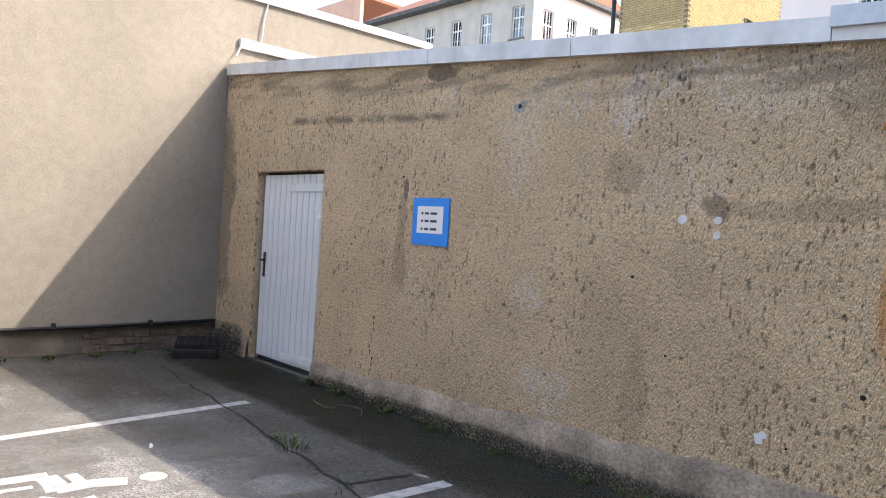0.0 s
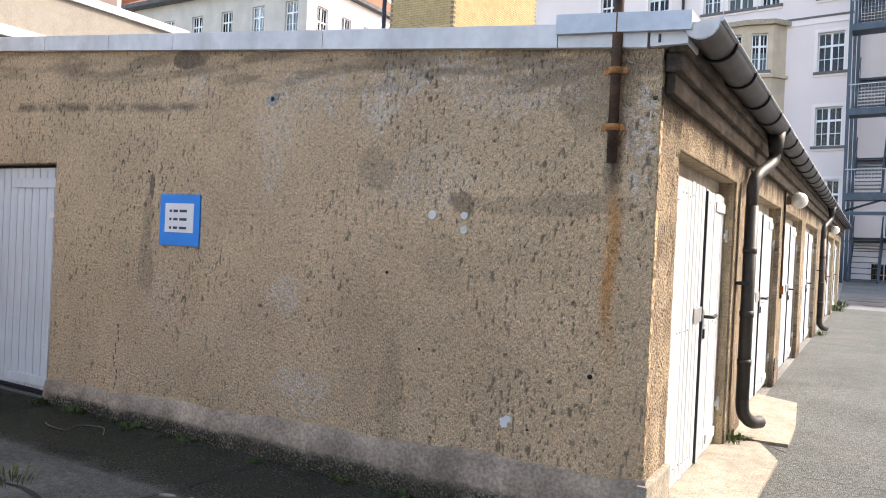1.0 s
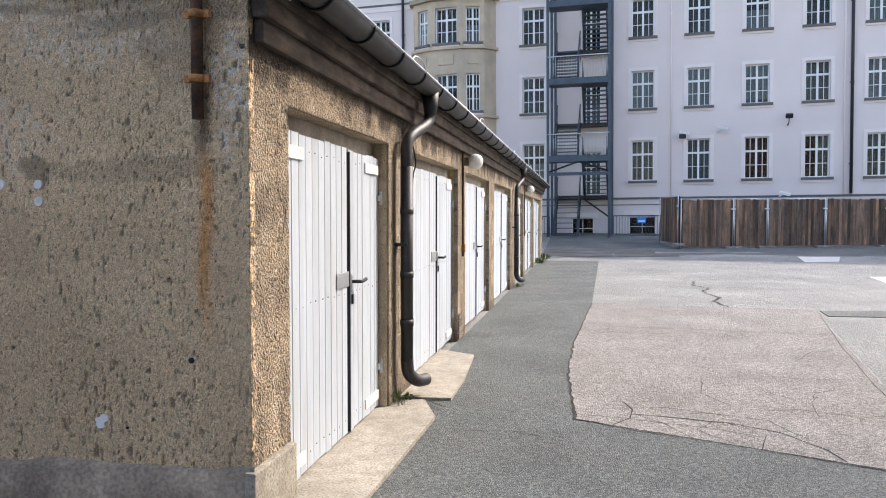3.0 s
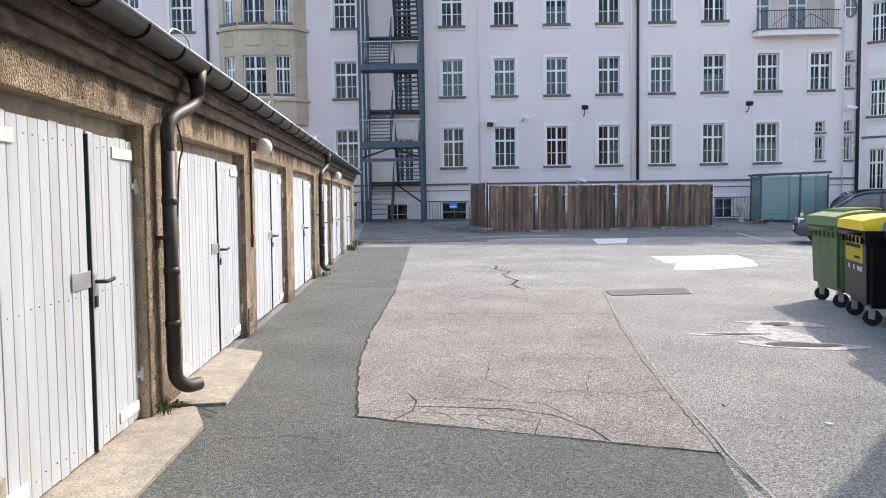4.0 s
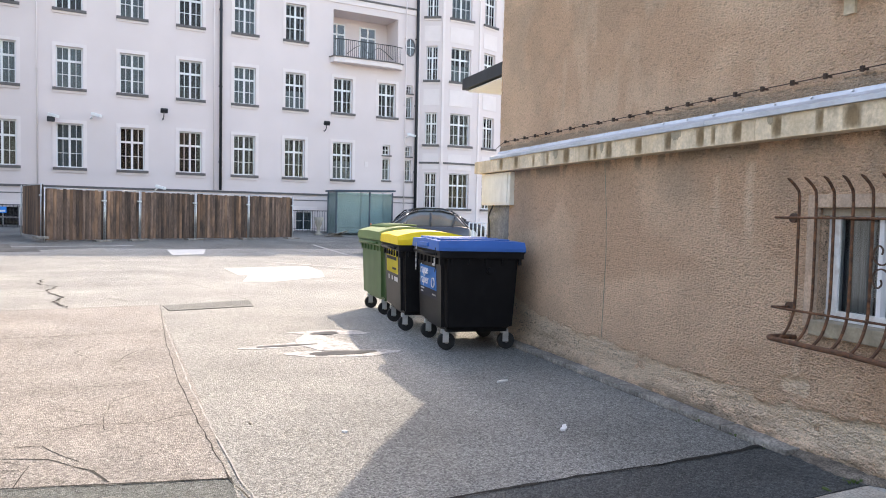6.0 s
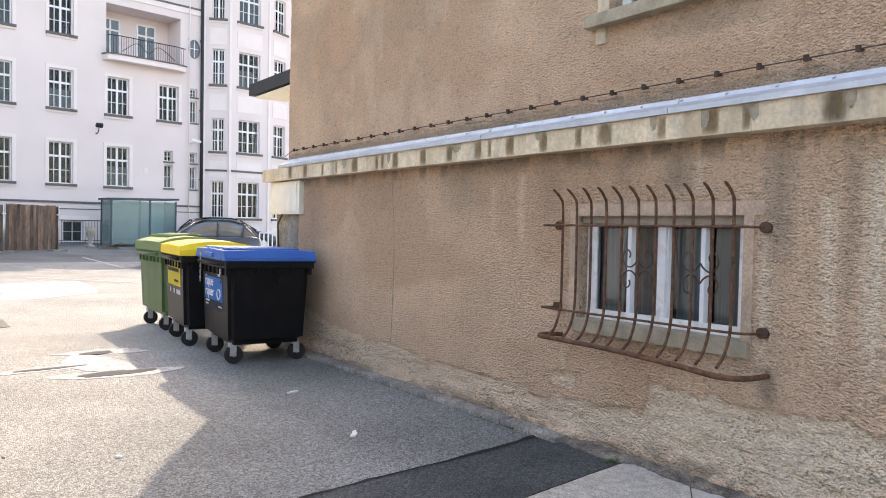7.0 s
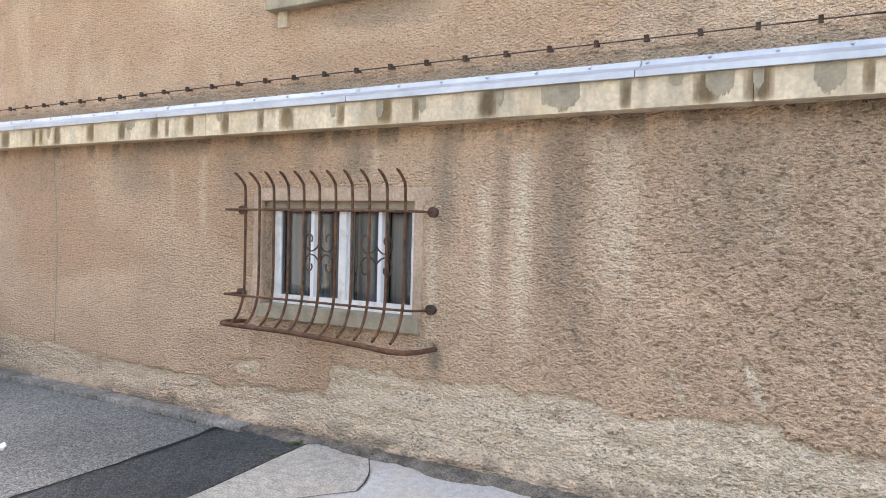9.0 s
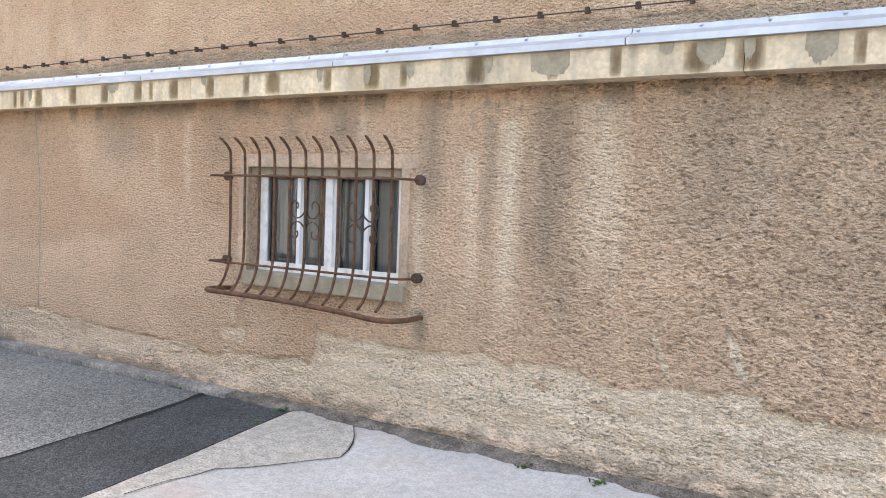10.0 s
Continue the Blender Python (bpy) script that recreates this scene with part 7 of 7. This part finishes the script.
    cur = [db.verts.new(RM @ Vector(v)) for v in ((WX - 0.05 - w_, u, 0.006), (WX - 0.05 - w_ * 0.45, u, 0.022 + rng.uniform(0, 0.012)), (WX + 0.02, u, 0.045))]
    if prev:
        for j in range(2):
            db.faces.new((prev[j], cur[j], cur[j + 1], prev[j + 1]))
    prev = cur
tagged(part("wall_foot_dirt", db, "foot_dirt"), "dark crumbly dirt along the wall foot", "dirt", kind="stuff")

# ---- cars ----
def car(at, paint, kind_label):
    t = thing("parked_car", kind_label, "car", at=at)
    def shell(rows, name, m_):
        b = bmesh.new()
        rs = []
        for x, hw, zlo, zhi in rows:
            rs.append([b.verts.new((x, y * hw, z)) for y, z in ((-0.96, zlo), (-1, (zlo + zhi) / 2), (-0.97, zhi - 0.06), (-0.88, zhi), (0, zhi + 0.03), (0.88, zhi), (0.97, zhi - 0.06), (1, (zlo + zhi) / 2), (0.96, zlo))])
        for a, c2 in zip(rs, rs[1:]):
            for j in range(8):
                b.faces.new((a[j], c2[j], c2[j + 1], a[j + 1]))
        b.faces.new(rs[0][::-1])
        b.faces.new(rs[-1])
        return part(name, b, m_, t, smooth=True)
    shell([(-2.05, 0.70, 0.32, 0.62), (-1.9, 0.82, 0.24, 0.74), (-1.3, 0.86, 0.22, 0.88), (-0.9, 0.88, 0.22, 0.95), (0.5, 0.88, 0.22, 0.98), (1.6, 0.86, 0.22, 1.0), (1.95, 0.80, 0.28, 0.96), (2.05, 0.74, 0.34, 0.9)], "body", paint)
    shell([(-0.95, 0.74, 0.93, 0.97), (-0.35, 0.68, 0.94, 1.30), (0.1, 0.64, 0.95, 1.43), (0.9, 0.63, 0.95, 1.44), (1.5, 0.62, 0.95, 1.33), (1.93, 0.66, 0.93, 0.98)], "cabin", "car_glass")
    roof = bmesh.new()
    rr = [[roof.verts.new((x, y * 0.60, z)) for y in (-1, 0, 1)] for x, z in ((-0.28, 1.375), (0.1, 1.475), (0.9, 1.487), (1.52, 1.375))]
    for a, c2 in zip(rr, rr[1:]):
        for j in range(2):
            roof.faces.new((a[j], c2[j], c2[j + 1], a[j + 1]))
    bmesh.ops.solidify(roof, geom=roof.faces[:], thickness=0.03)
    part("roof", roof, paint, t, smooth=True)
    for s in (-1, 1):
        for x0, z0, x1, z1 in ((-0.98, 0.95, -0.28, 1.36), (0.52, 0.95, 0.52, 1.40), (1.35, 0.97, 1.50, 1.36), (1.95, 0.95, 1.52, 1.36)):
            part("pillar", tb([(x0, s * 0.80, z0), (x1, s * 0.645, z1)], 0.035, 6), paint, t)
        for x in (-1.28, 1.25):
            wh = part("wheel", tb([(x, s * 0.70, 0.31), (x, s * 0.87, 0.31)], 0.31, 22), "rubber", t)
            part("rim", tb([(x, s * 0.86, 0.31), (x, s * 0.885, 0.31)], 0.20, 18), "galvanised", wh)
        part("mirror", bx(-0.55, -0.42, s * 0.95 - 0.08, s * 0.95 + 0.08, 0.96, 1.08, 0.02), paint, t)
        part("headlight", bx(-1.97, -1.72, s * 0.66 - 0.13, s * 0.66 + 0.13, 0.60, 0.74, 0.03), "galvanised", t)
        part("door_seam", bx(0.515, 0.525, s * 0.879 - 0.004, s * 0.879 + 0.004, 0.35, 0.95), "ink", t)
        part("door_handle", bx(0.25, 0.45, s * 0.885 - 0.01, s * 0.885 + 0.01, 0.80, 0.83, 0.004), paint, t)
    part("grille", bx(-2.06, -1.98, -0.45, 0.45, 0.34, 0.5, 0.01), "rubber", t)
    part("number_plate", bx(-2.075, -2.05, -0.26, 0.26, 0.42, 0.53), "paper_white", t)
    part("text_bar", bx(-2.08, -2.074, -0.18, 0.18, 0.45, 0.50), "ink", t)
    return t


car(pose(19.78, 27.52, 0, 0, 0, -26) @ Matrix.Diagonal((1, 1, 1.2, 1)), "car_dark", "dark blue-grey hatchback parked beyond the containers")
car(pose(26.8, 36.2, rise(36.2), 0, 0, 165) @ Matrix.Scale(1.15, 4), "car_black", "black car parked in front of the white wing")
car(pose(1.0, 38.5, rise(38.5), 0, 0, 95), "car_black", "black car parked behind the garages")

# ---- glass shelter ----
sh = thing("glass_shelter", "teal glass shelter with a flat metal roof", "shelter", at=pose(22.1, 39.2, rise(39.2), 0, 0, -5) @ Matrix.Diagonal((0.94, 0.7, 0.93, 1)))
for x in (0, 2.05, 3.5):
    for y in (0, 1.8):
        part("post", bx(x - 0.04, x + 0.04, y - 0.04, y + 0.04, 0, 2.55), "steel_blue", sh)
part("roof", pr([(-0.15, 2.5), (3.65, 2.62), (3.65, 2.72), (-0.15, 2.6)], -1.95, 0.15, pose(0, 0, 0, 90, 0, 0)), "steel_blue", sh)
for a in ((0.05, 2.0, -0.01, 0.0), (2.1, 3.45, -0.01, 0.0), (0.05, 3.45, 1.79, 1.8)):
    part("pane", bx(a[0], a[1], a[2], a[3], 0.12, 2.48), "pane_teal", sh)
for x in (0.0, 3.5):
    part("pane", bx(x - 0.005, x + 0.005, 0.05, 1.75, 0.12, 2.48), "pane_teal", sh)
part("bench", bx(0.4, 3.1, 1.2, 1.6, 0.4, 0.46), "timber_grey", sh)
cn = thing("traffic_cone", "orange and white traffic cone inside the shelter", "cone", at=pose(23.95, 38.7, rise(38.7)))
part("foot", bx(-0.18, 0.18, -0.18, 0.18, 0, 0.03, 0.01), "orange", cn)
part("cone", tb([(0, 0, 0.03), (0, 0, 0.7)], [0.13, 0.03], 14), "orange", cn)
part("band", tb([(0, 0, 0.30), (0, 0, 0.48)], [0.094, 0.065], 14), "paper_white", cn)
ur = thing("planter_urn", "pale stone urn on a foot beside the shelter", "urn", at=pose(20.95, 38.9, rise(38.9)))
part("urn", tb([(0, 0, 0), (0, 0, 0.08), (0, 0, 0.12), (0, 0, 0.4), (0, 0, 0.55), (0, 0, 0.95)], [0.2, 0.2, 0.1, 0.09, 0.16, 0.26], 16), "concrete", ur)
wp = thing("wood_pile", "small heap of boards lying on the asphalt", "boards")
for k in range(5):
    o = part("plank", bx(-0.5, 0.5, -0.07, 0.07, 0, 0.04), "timber_grey", wp)
    o.matrix_local = pose(21.35 + 0.12 * k, 37.9 + 0.1 * (k % 3), rise(38.1) + 0.01 + 0.042 * k, 0, 3 * k, 25 * k)
wr = thing("white_railing", "white vertical-bar railing at the cellar stair", "railing", at=pose(24.4, 30.3, rise(29.5), 0, 0, -24))
part("top_bar", tb([(0, 0, 1.25), (3.2, 0, 1.25)], 0.03, 6), "frame_white", wr)
part("low_bar", tb([(0, 0, 0.2), (3.2, 0, 0.2)], 0.03, 6), "frame_white", wr)
for k in range(18):
    part("bar", tb([(k * 3.2 / 17, 0, 0), (k * 3.2 / 17, 0, 1.25)], 0.028, 6), "frame_white", wr)

# ---- houses seen over the garages ----
gh = thing("grey_house", "grey stone house with string courses and tall windows", "house", at=pose(-30, 40, 0))
hs, gw = [], []
for k in range(5):
    u = -15.0 + 1.2 + k * 3.1
    gw.append((u, 1.15, 15.1, 17.35))
hs = [(u - w_ / 2, u + w_ / 2, a, b) for u, w_, a, b in gw]
part("wall", holed(-18, 0, 0, 18.6, hs, 0.4), "stone_grey", gh)
sm = Matrix.Translation((0, 0, 0)) @ pose(0, 0, 0, 0, 0, 90)
sw = [(1.6, 1.2, 14.2, 17.2), (4.2, 1.2, 14.2, 17.2), (6.8, 1.2, 14.2, 17.2)]
part("side_wall", holed(0.41, 10, 0, 18.6, [(u - w_ / 2, u + w_ / 2, a, b) for u, w_, a, b in sw], 0.4, sm), "facade_white", gh, "white rendered side")
for i, g_ in enumerate(gw):
    facade_window(*g_, gh, 400 + i, surround=False)
for i, g_ in enumerate(sw):
    facade_window(*g_, gh, 420 + i, sm, surround=False)
for z in (14.2, 14.75):
    part("string_course", bx(-18, 0.1, -0.12, 0.01, z, z + 0.16), "stone_grey", gh)
for u, *_ in gw:
    part("keystone", bx(u - 0.3, u + 0.3, -0.1, 0.01, 14.36, 14.74, 0.02), "stone_grey", gh)
part("roof_overhang", bx(-18.5, 0.5, -0.8, 10.2, 18.6, 18.9), "roof_felt", gh)
part("roof", pr([(-0.8, 18.9), (10.2, 18.9), (4.7, 22)], -18.4, 0.4, Matrix(((0, 0, 1, 0), (1, 0, 0, 0), (0, 1, 0, 0), (0, 0, 0, 1)))), "roof_tile", gh)
ph = thing("pink_house", "pinkish rendered house with a grey eaves band", "house", at=pose(-56, 44, 0))
phw = [(u, 1.2, 17.6, 19.8) for u in (-8, -4.5, -1.5)]
part("wall", holed(-14, 0, 0, 24, [(u - w_ / 2, u + w_ / 2, a, b) for u, w_, a, b in phw], 0.4), "pink_wall", ph)
for i, g_ in enumerate(phw):
    facade_window(*g_, ph, 440 + i, surround=False)
part("roof_overhang", bx(-14, 3.0, -2.0, 0, 16.3, 17.0), "stone_grey", ph)
part("roof", bx(-14, 0, 0.4, 9, 23.8, 24.1), "roof_tile", ph)

# yellow brick block
yb = thing("brick_block", "yellow brick stair tower with a small dark window", "building", at=pose(-8.0, 22.0, 0))
part("core", bx(-2.38, -0.02, 0.02, 6.2, 0, 11.0), "mortar", yb)
part("cap", bx(-2.5, 0.1, -0.1, 6.3, 11.0, 11.15), "roof_felt", yb)
part("opening", bx(-0.03, 0.012, 3.6, 4.6, 7.35, 9.0), "room_dark", yb, "dark window")
part("opening_frame", bx(-0.03, 0.016, 3.56, 3.62, 7.35, 9.0), "timber_grey", yb)
brick_x = empty_mesh("brick", bx(0.004, 0.236, -0.0, 0.02, 0.004, 0.066), "brick_yellow")
brick_y = empty_mesh("brick", bx(-0.02, 0.0, 0.004, 0.236, 0.004, 0.066), "brick_yellow")
rest = bmesh.new()
count = 0
for r in range(62):
    z = 6.3 + r * 0.076
    off = 0.12 * (r % 2)
    for k in range(10):
        x = -2.4 + off + k * 0.24
        if x + 0.236 > 0:
            continue
        if z < 8.2 and count < 290:
            o = part("brick", brick_x, None, yb)
            o.location = (x, 0, z)
            count += 1
        else:
            box(rest, x + 0.004, x + 0.236, 0.0, 0.02, z + 0.004, z + 0.066)
    for k in range(25):
        y = off + k * 0.24
        if y + 0.24 > 6.2 or (3.3 < y < 4.6 and 7.25 < z < 9.0):
            continue
        box(rest, -0.02, 0.0, y + 0.004, y + 0.236, z + 0.004, z + 0.066)
tagged(part("brick_rest", rest, "brick_yellow", yb), kind="stuff")
part("pipe", tb([(-2.55, -0.1, 0), (-2.55, -0.1, 9.5)], 0.07, 8), "steel_dark", yb, "dark rain pipe")

# plain house behind the camera closes the yard
tagged(part("wall_south", bx(-4.9, 7.0, -12.4, -12.0, -0.05, 4.5), "facade_white"), "plain rendered wall closing the yard", "wall", kind="structure")

# ---- stains on the walls ----
def end_stain(x0, x1, z0, z1, material, label, lift=0.004):
    b = bmesh.new()
    b.faces.new([b.verts.new(v) for v in ((x0, GY - lift, z0), (x1, GY - lift, z0), (x1, GY - lift, z1), (x0, GY - lift, z1))])
    return tagged(part("wall_stain", b, material), label, "stain", kind="structure")


end_stain(-4.5, -3.69, -0.06, 0.35, "run_moss", "mossy damp band above the ground", 0.053)
for k in range(5):
    end_stain(-2.42 + k * 0.95, -1.2 + k * 0.93, -0.12, 0.11 + 0.015 * k, "run_moss", "mossy damp foot of the plinth", 0.054 + 0.0004 * k)


def east_stain(u0, u1, z0, z1, material, label, n_=WX - 0.005):
    b = bmesh.new()
    b.faces.new([b.verts.new(v) for v in ((0, 0, 0), (u1 - u0, 0, 0), (u1 - u0, 0, z1 - z0), (0, 0, z1 - z0))])
    o = tagged(part("wall_stain", b, material), label, "stain", kind="structure")
    o.matrix_world = RM @ Matrix.Translation((n_, u1, z0)) @ pose(0, 0, 0, 0, 0, -90)
    return o


tube_b = bmesh.new()
tube(tube_b, [RM @ Vector((WX - 0.002, u, z)) for u, z in ((10.84, 2.08), (10.78, 1.6), (10.76, 1.2), (10.78, 0.6), (10.79, 0.38))], 0.0035, 4)
tagged(part("wall_wire", tube_b, "moss_wire"), "thin green lightning wire down the house wall", "wire", kind="structure")
rng = random.Random(41)
u0 = 1.0
while u0 < 13.0:
    w_ = rng.uniform(0.05, 0.16)
    o = east_stain(u0, u0 + w_, 2.114, 2.266, "run_drip", "dark drip down the stone band", WX - 0.1315)
    u0 += w_ + rng.uniform(0.02, 0.4)

# peeled patches on the stone band
rng = random.Random(17)
for u, w_, h_ in ((7.55, 0.05, 0.09), (7.18, 0.055, 0.13), (6.87, 0.06, 0.11), (6.35, 0.05, 0.10), (5.99, 0.22, 0.15), (5.38, 0.07, 0.06), (5.17, 0.13, 0.13), (4.70, 0.13, 0.15), (3.9, 0.1, 0.14), (8.6, 0.05, 0.06), (9.6, 0.12, 0.08), (10.7, 0.05, 0.1), (11.6, 0.09, 0.1), (3.0, 0.2, 0.16), (5.0, 0.05, 0.12)):
    n_ = 22
    low_ = [(-w_ / 2 + w_ * q / n_ + rng.uniform(-0.004, 0.004), -h_ * (0.35 + 0.65 * math.sin(math.pi * (0.08 + 0.84 * q / n_)) ** 0.7) * rng.uniform(0.72, 1.0)) for q in range(n_ + 1)]
    b = pr([(-w_ / 2, 0.0)] + low_ + [(w_ / 2, 0.0)], 0.0, 0.003)
    b.transform(RM @ Matrix.Translation((WX - 0.13, u, 2.264)) @ pose(0, 0, 0, 0, 0, -90) @ pose(0, 0, 0, 90, 0, 0))
    tagged(part("peeled_patch", b, "sill_stone"), "grey patch where the paint has peeled", "peeled paint", kind="structure")

# ---- weeds, moss and litter ----
def tuft(x, y, h, n_, seed, spread=0.06, leafy=False):
    rng = random.Random(seed)
    b = bmesh.new()
    for _ in range(n_):
        a, r = rng.uniform(0, 6.28), rng.uniform(0, spread)
        p0 = Vector((x + r * math.cos(a), y + r * math.sin(a), 0.0))
        lean = Vector((math.cos(a), math.sin(a), 0)) * rng.uniform(0.2, 0.9) * h
        hh = h * rng.uniform(0.5, 1.1)
        s = Vector((-math.sin(a), math.cos(a), 0)) * (0.012 if leafy else 0.0035)
        p1, p2 = p0 + lean * 0.4 + Vector((0, 0, hh * 0.7)), p0 + lean + Vector((0, 0, hh * (0.7 if leafy else 0.85)))
        v = [b.verts.new(q) for q in (p0 - s * 0.4, p0 + s * 0.4, p1 + s, p1 - s, p2)]
        b.faces.new((v[0], v[1], v[2], v[3]))
        b.faces.new((v[3], v[2], v[4]))
    return tagged(part("weed", b, "grass"), "small green weeds growing from a joint", "weed", "weeds", kind="stuff")


tuft(-0.72, 4.93, 0.10, 60, 1, 0.14)
tuft(-0.95, 4.95, 0.06, 30, 2, 0.10)
tuft(0.0, 4.86, 0.05, 30, 3, 0.2)
rng = random.Random(5)
for k in range(16):
    tuft(-2.35 + k * 0.3 + rng.uniform(-0.1, 0.1), 6.08 + rng.uniform(-0.05, 0.0), rng.uniform(0.03, 0.08), 22, 30 + k, 0.09, k % 2 == 0)
for k in range(7):
    tuft(-4.4 + rng.uniform(0, 0.05), 3.2 + k * 0.4, 0.05, 18, 60 + k, 0.1, True)
tuft(2.57, 8.62, 0.14, 40, 80, 0.07)
tuft(2.60, 8.80, 0.07, 25, 81, 0.08, True)
tuft(2.60, 26.5, 0.25, 60, 82, 0.2, True)
tuft(2.60, 28.6, 0.3, 60, 83, 0.25, True)
tuft(2.62, 18.6, 0.1, 30, 84, 0.12, True)
rng = random.Random(9)
for k in range(9):
    q = RM @ Vector((WX - 0.14, 5.0 + rng.uniform(0, 7.5), 0))
    tuft(q.x, q.y, 0.035, 12, 90 + k, 0.05, True)
for k, (x, y, s, m_) in enumerate(((9.09, 8.83, 0.05, "paper_white"), (8.53, 7.42, 0.06, "paper_white"), (9.0, 5.75, 0.03, "grass"), (7.1, 8.1, 0.025, "paper_white"), (-1.2, 4.2, 0.03, "paper_white"), (0.15, 5.3, 0.04, "concrete"), (-2.6, 4.6, 0.03, "timber_grey"), (6.6, 8.6, 0.02, "concrete"))):
    tagged(part("litter", blob(x, y, s, s * 0.4, 0.014, k + 3, k * 0.7, 0.5, 14), m_), "small scrap lying on the paving", "litter", "scraps on the ground")
st_b = bmesh.new()
tube(st_b, smooth_path([(-1.75, 5.75, 0.012), (-1.6, 5.68, 0.03), (-1.45, 5.72, 0.012), (-1.5, 5.85, 0.012), (-1.3, 5.9, 0.02), (-1.15, 5.8, 0.012)]), 0.004, 5)
tagged(part("twig", st_b, "timber_grey"), "pale bent twig on the concrete", "twig")
def damp(x0, x1, y0, y1, z, material, label, m=Matrix.Identity(4)):
    b = bmesh.new()
    b.faces.new([b.verts.new(v) for v in ((0, 0, 0), (x1 - x0, 0, 0), (x1 - x0, 0, y1 - y0), (0, 0, y1 - y0))])
    o = tagged(part("ground_film", b, material), label, "stain", kind="structure")
    o.matrix_world = m @ Matrix.Translation((x0, y1, z)) @ pose(0, 0, 0, 90, 0, 0)


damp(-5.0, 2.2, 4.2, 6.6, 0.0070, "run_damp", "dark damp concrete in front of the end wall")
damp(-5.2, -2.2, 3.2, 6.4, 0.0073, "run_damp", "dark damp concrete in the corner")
# painted shade, partly damp: darkens the asphalt beside the house wall
damp(6.2, 8.1, 6.9, 13.6, 0.0115, "run_shade_damp", "shade and damp tinted onto the asphalt along the house wall", RM)
for x0, x1, y0, y1 in ((-4.3, -1.5, 2.4, 4.4), (-1.7, 0.4, 3.2, 4.8), (-3.0, 0.0, 1.0, 3.5), (-0.4, 0.1, 4.3, 4.8)):
    b = bmesh.new()
    b.faces.new([b.verts.new(v) for v in ((0, 0, 0), (x1 - x0, 0, 0), (x1 - x0, 0, y1 - y0), (0, 0, y1 - y0))])
    o = tagged(part("dust_stain", b, "run_dust"), "pale dusty wear on the concrete", "stain", kind="structure")
    o.matrix_world = Matrix.Translation((x0, y1, 0.0062 + 0.0002 * y0)) @ pose(0, 0, 0, 90, 0, 0)
b = bmesh.new()
b.faces.new([b.verts.new(v) for v in ((0, 0, 0), (6.2, 0, 0), (6.2, 0, 0.9), (0, 0, 0.9))])
o = tagged(part("moss_stain", b, "run_moss"), "dark mossy dirt along the wall foot", "stain", kind="structure")
o.matrix_world = Matrix.Translation((-4.4, GY + 0.05, 0.0066)) @ pose(0, 0, 0, 90, 0, 0)
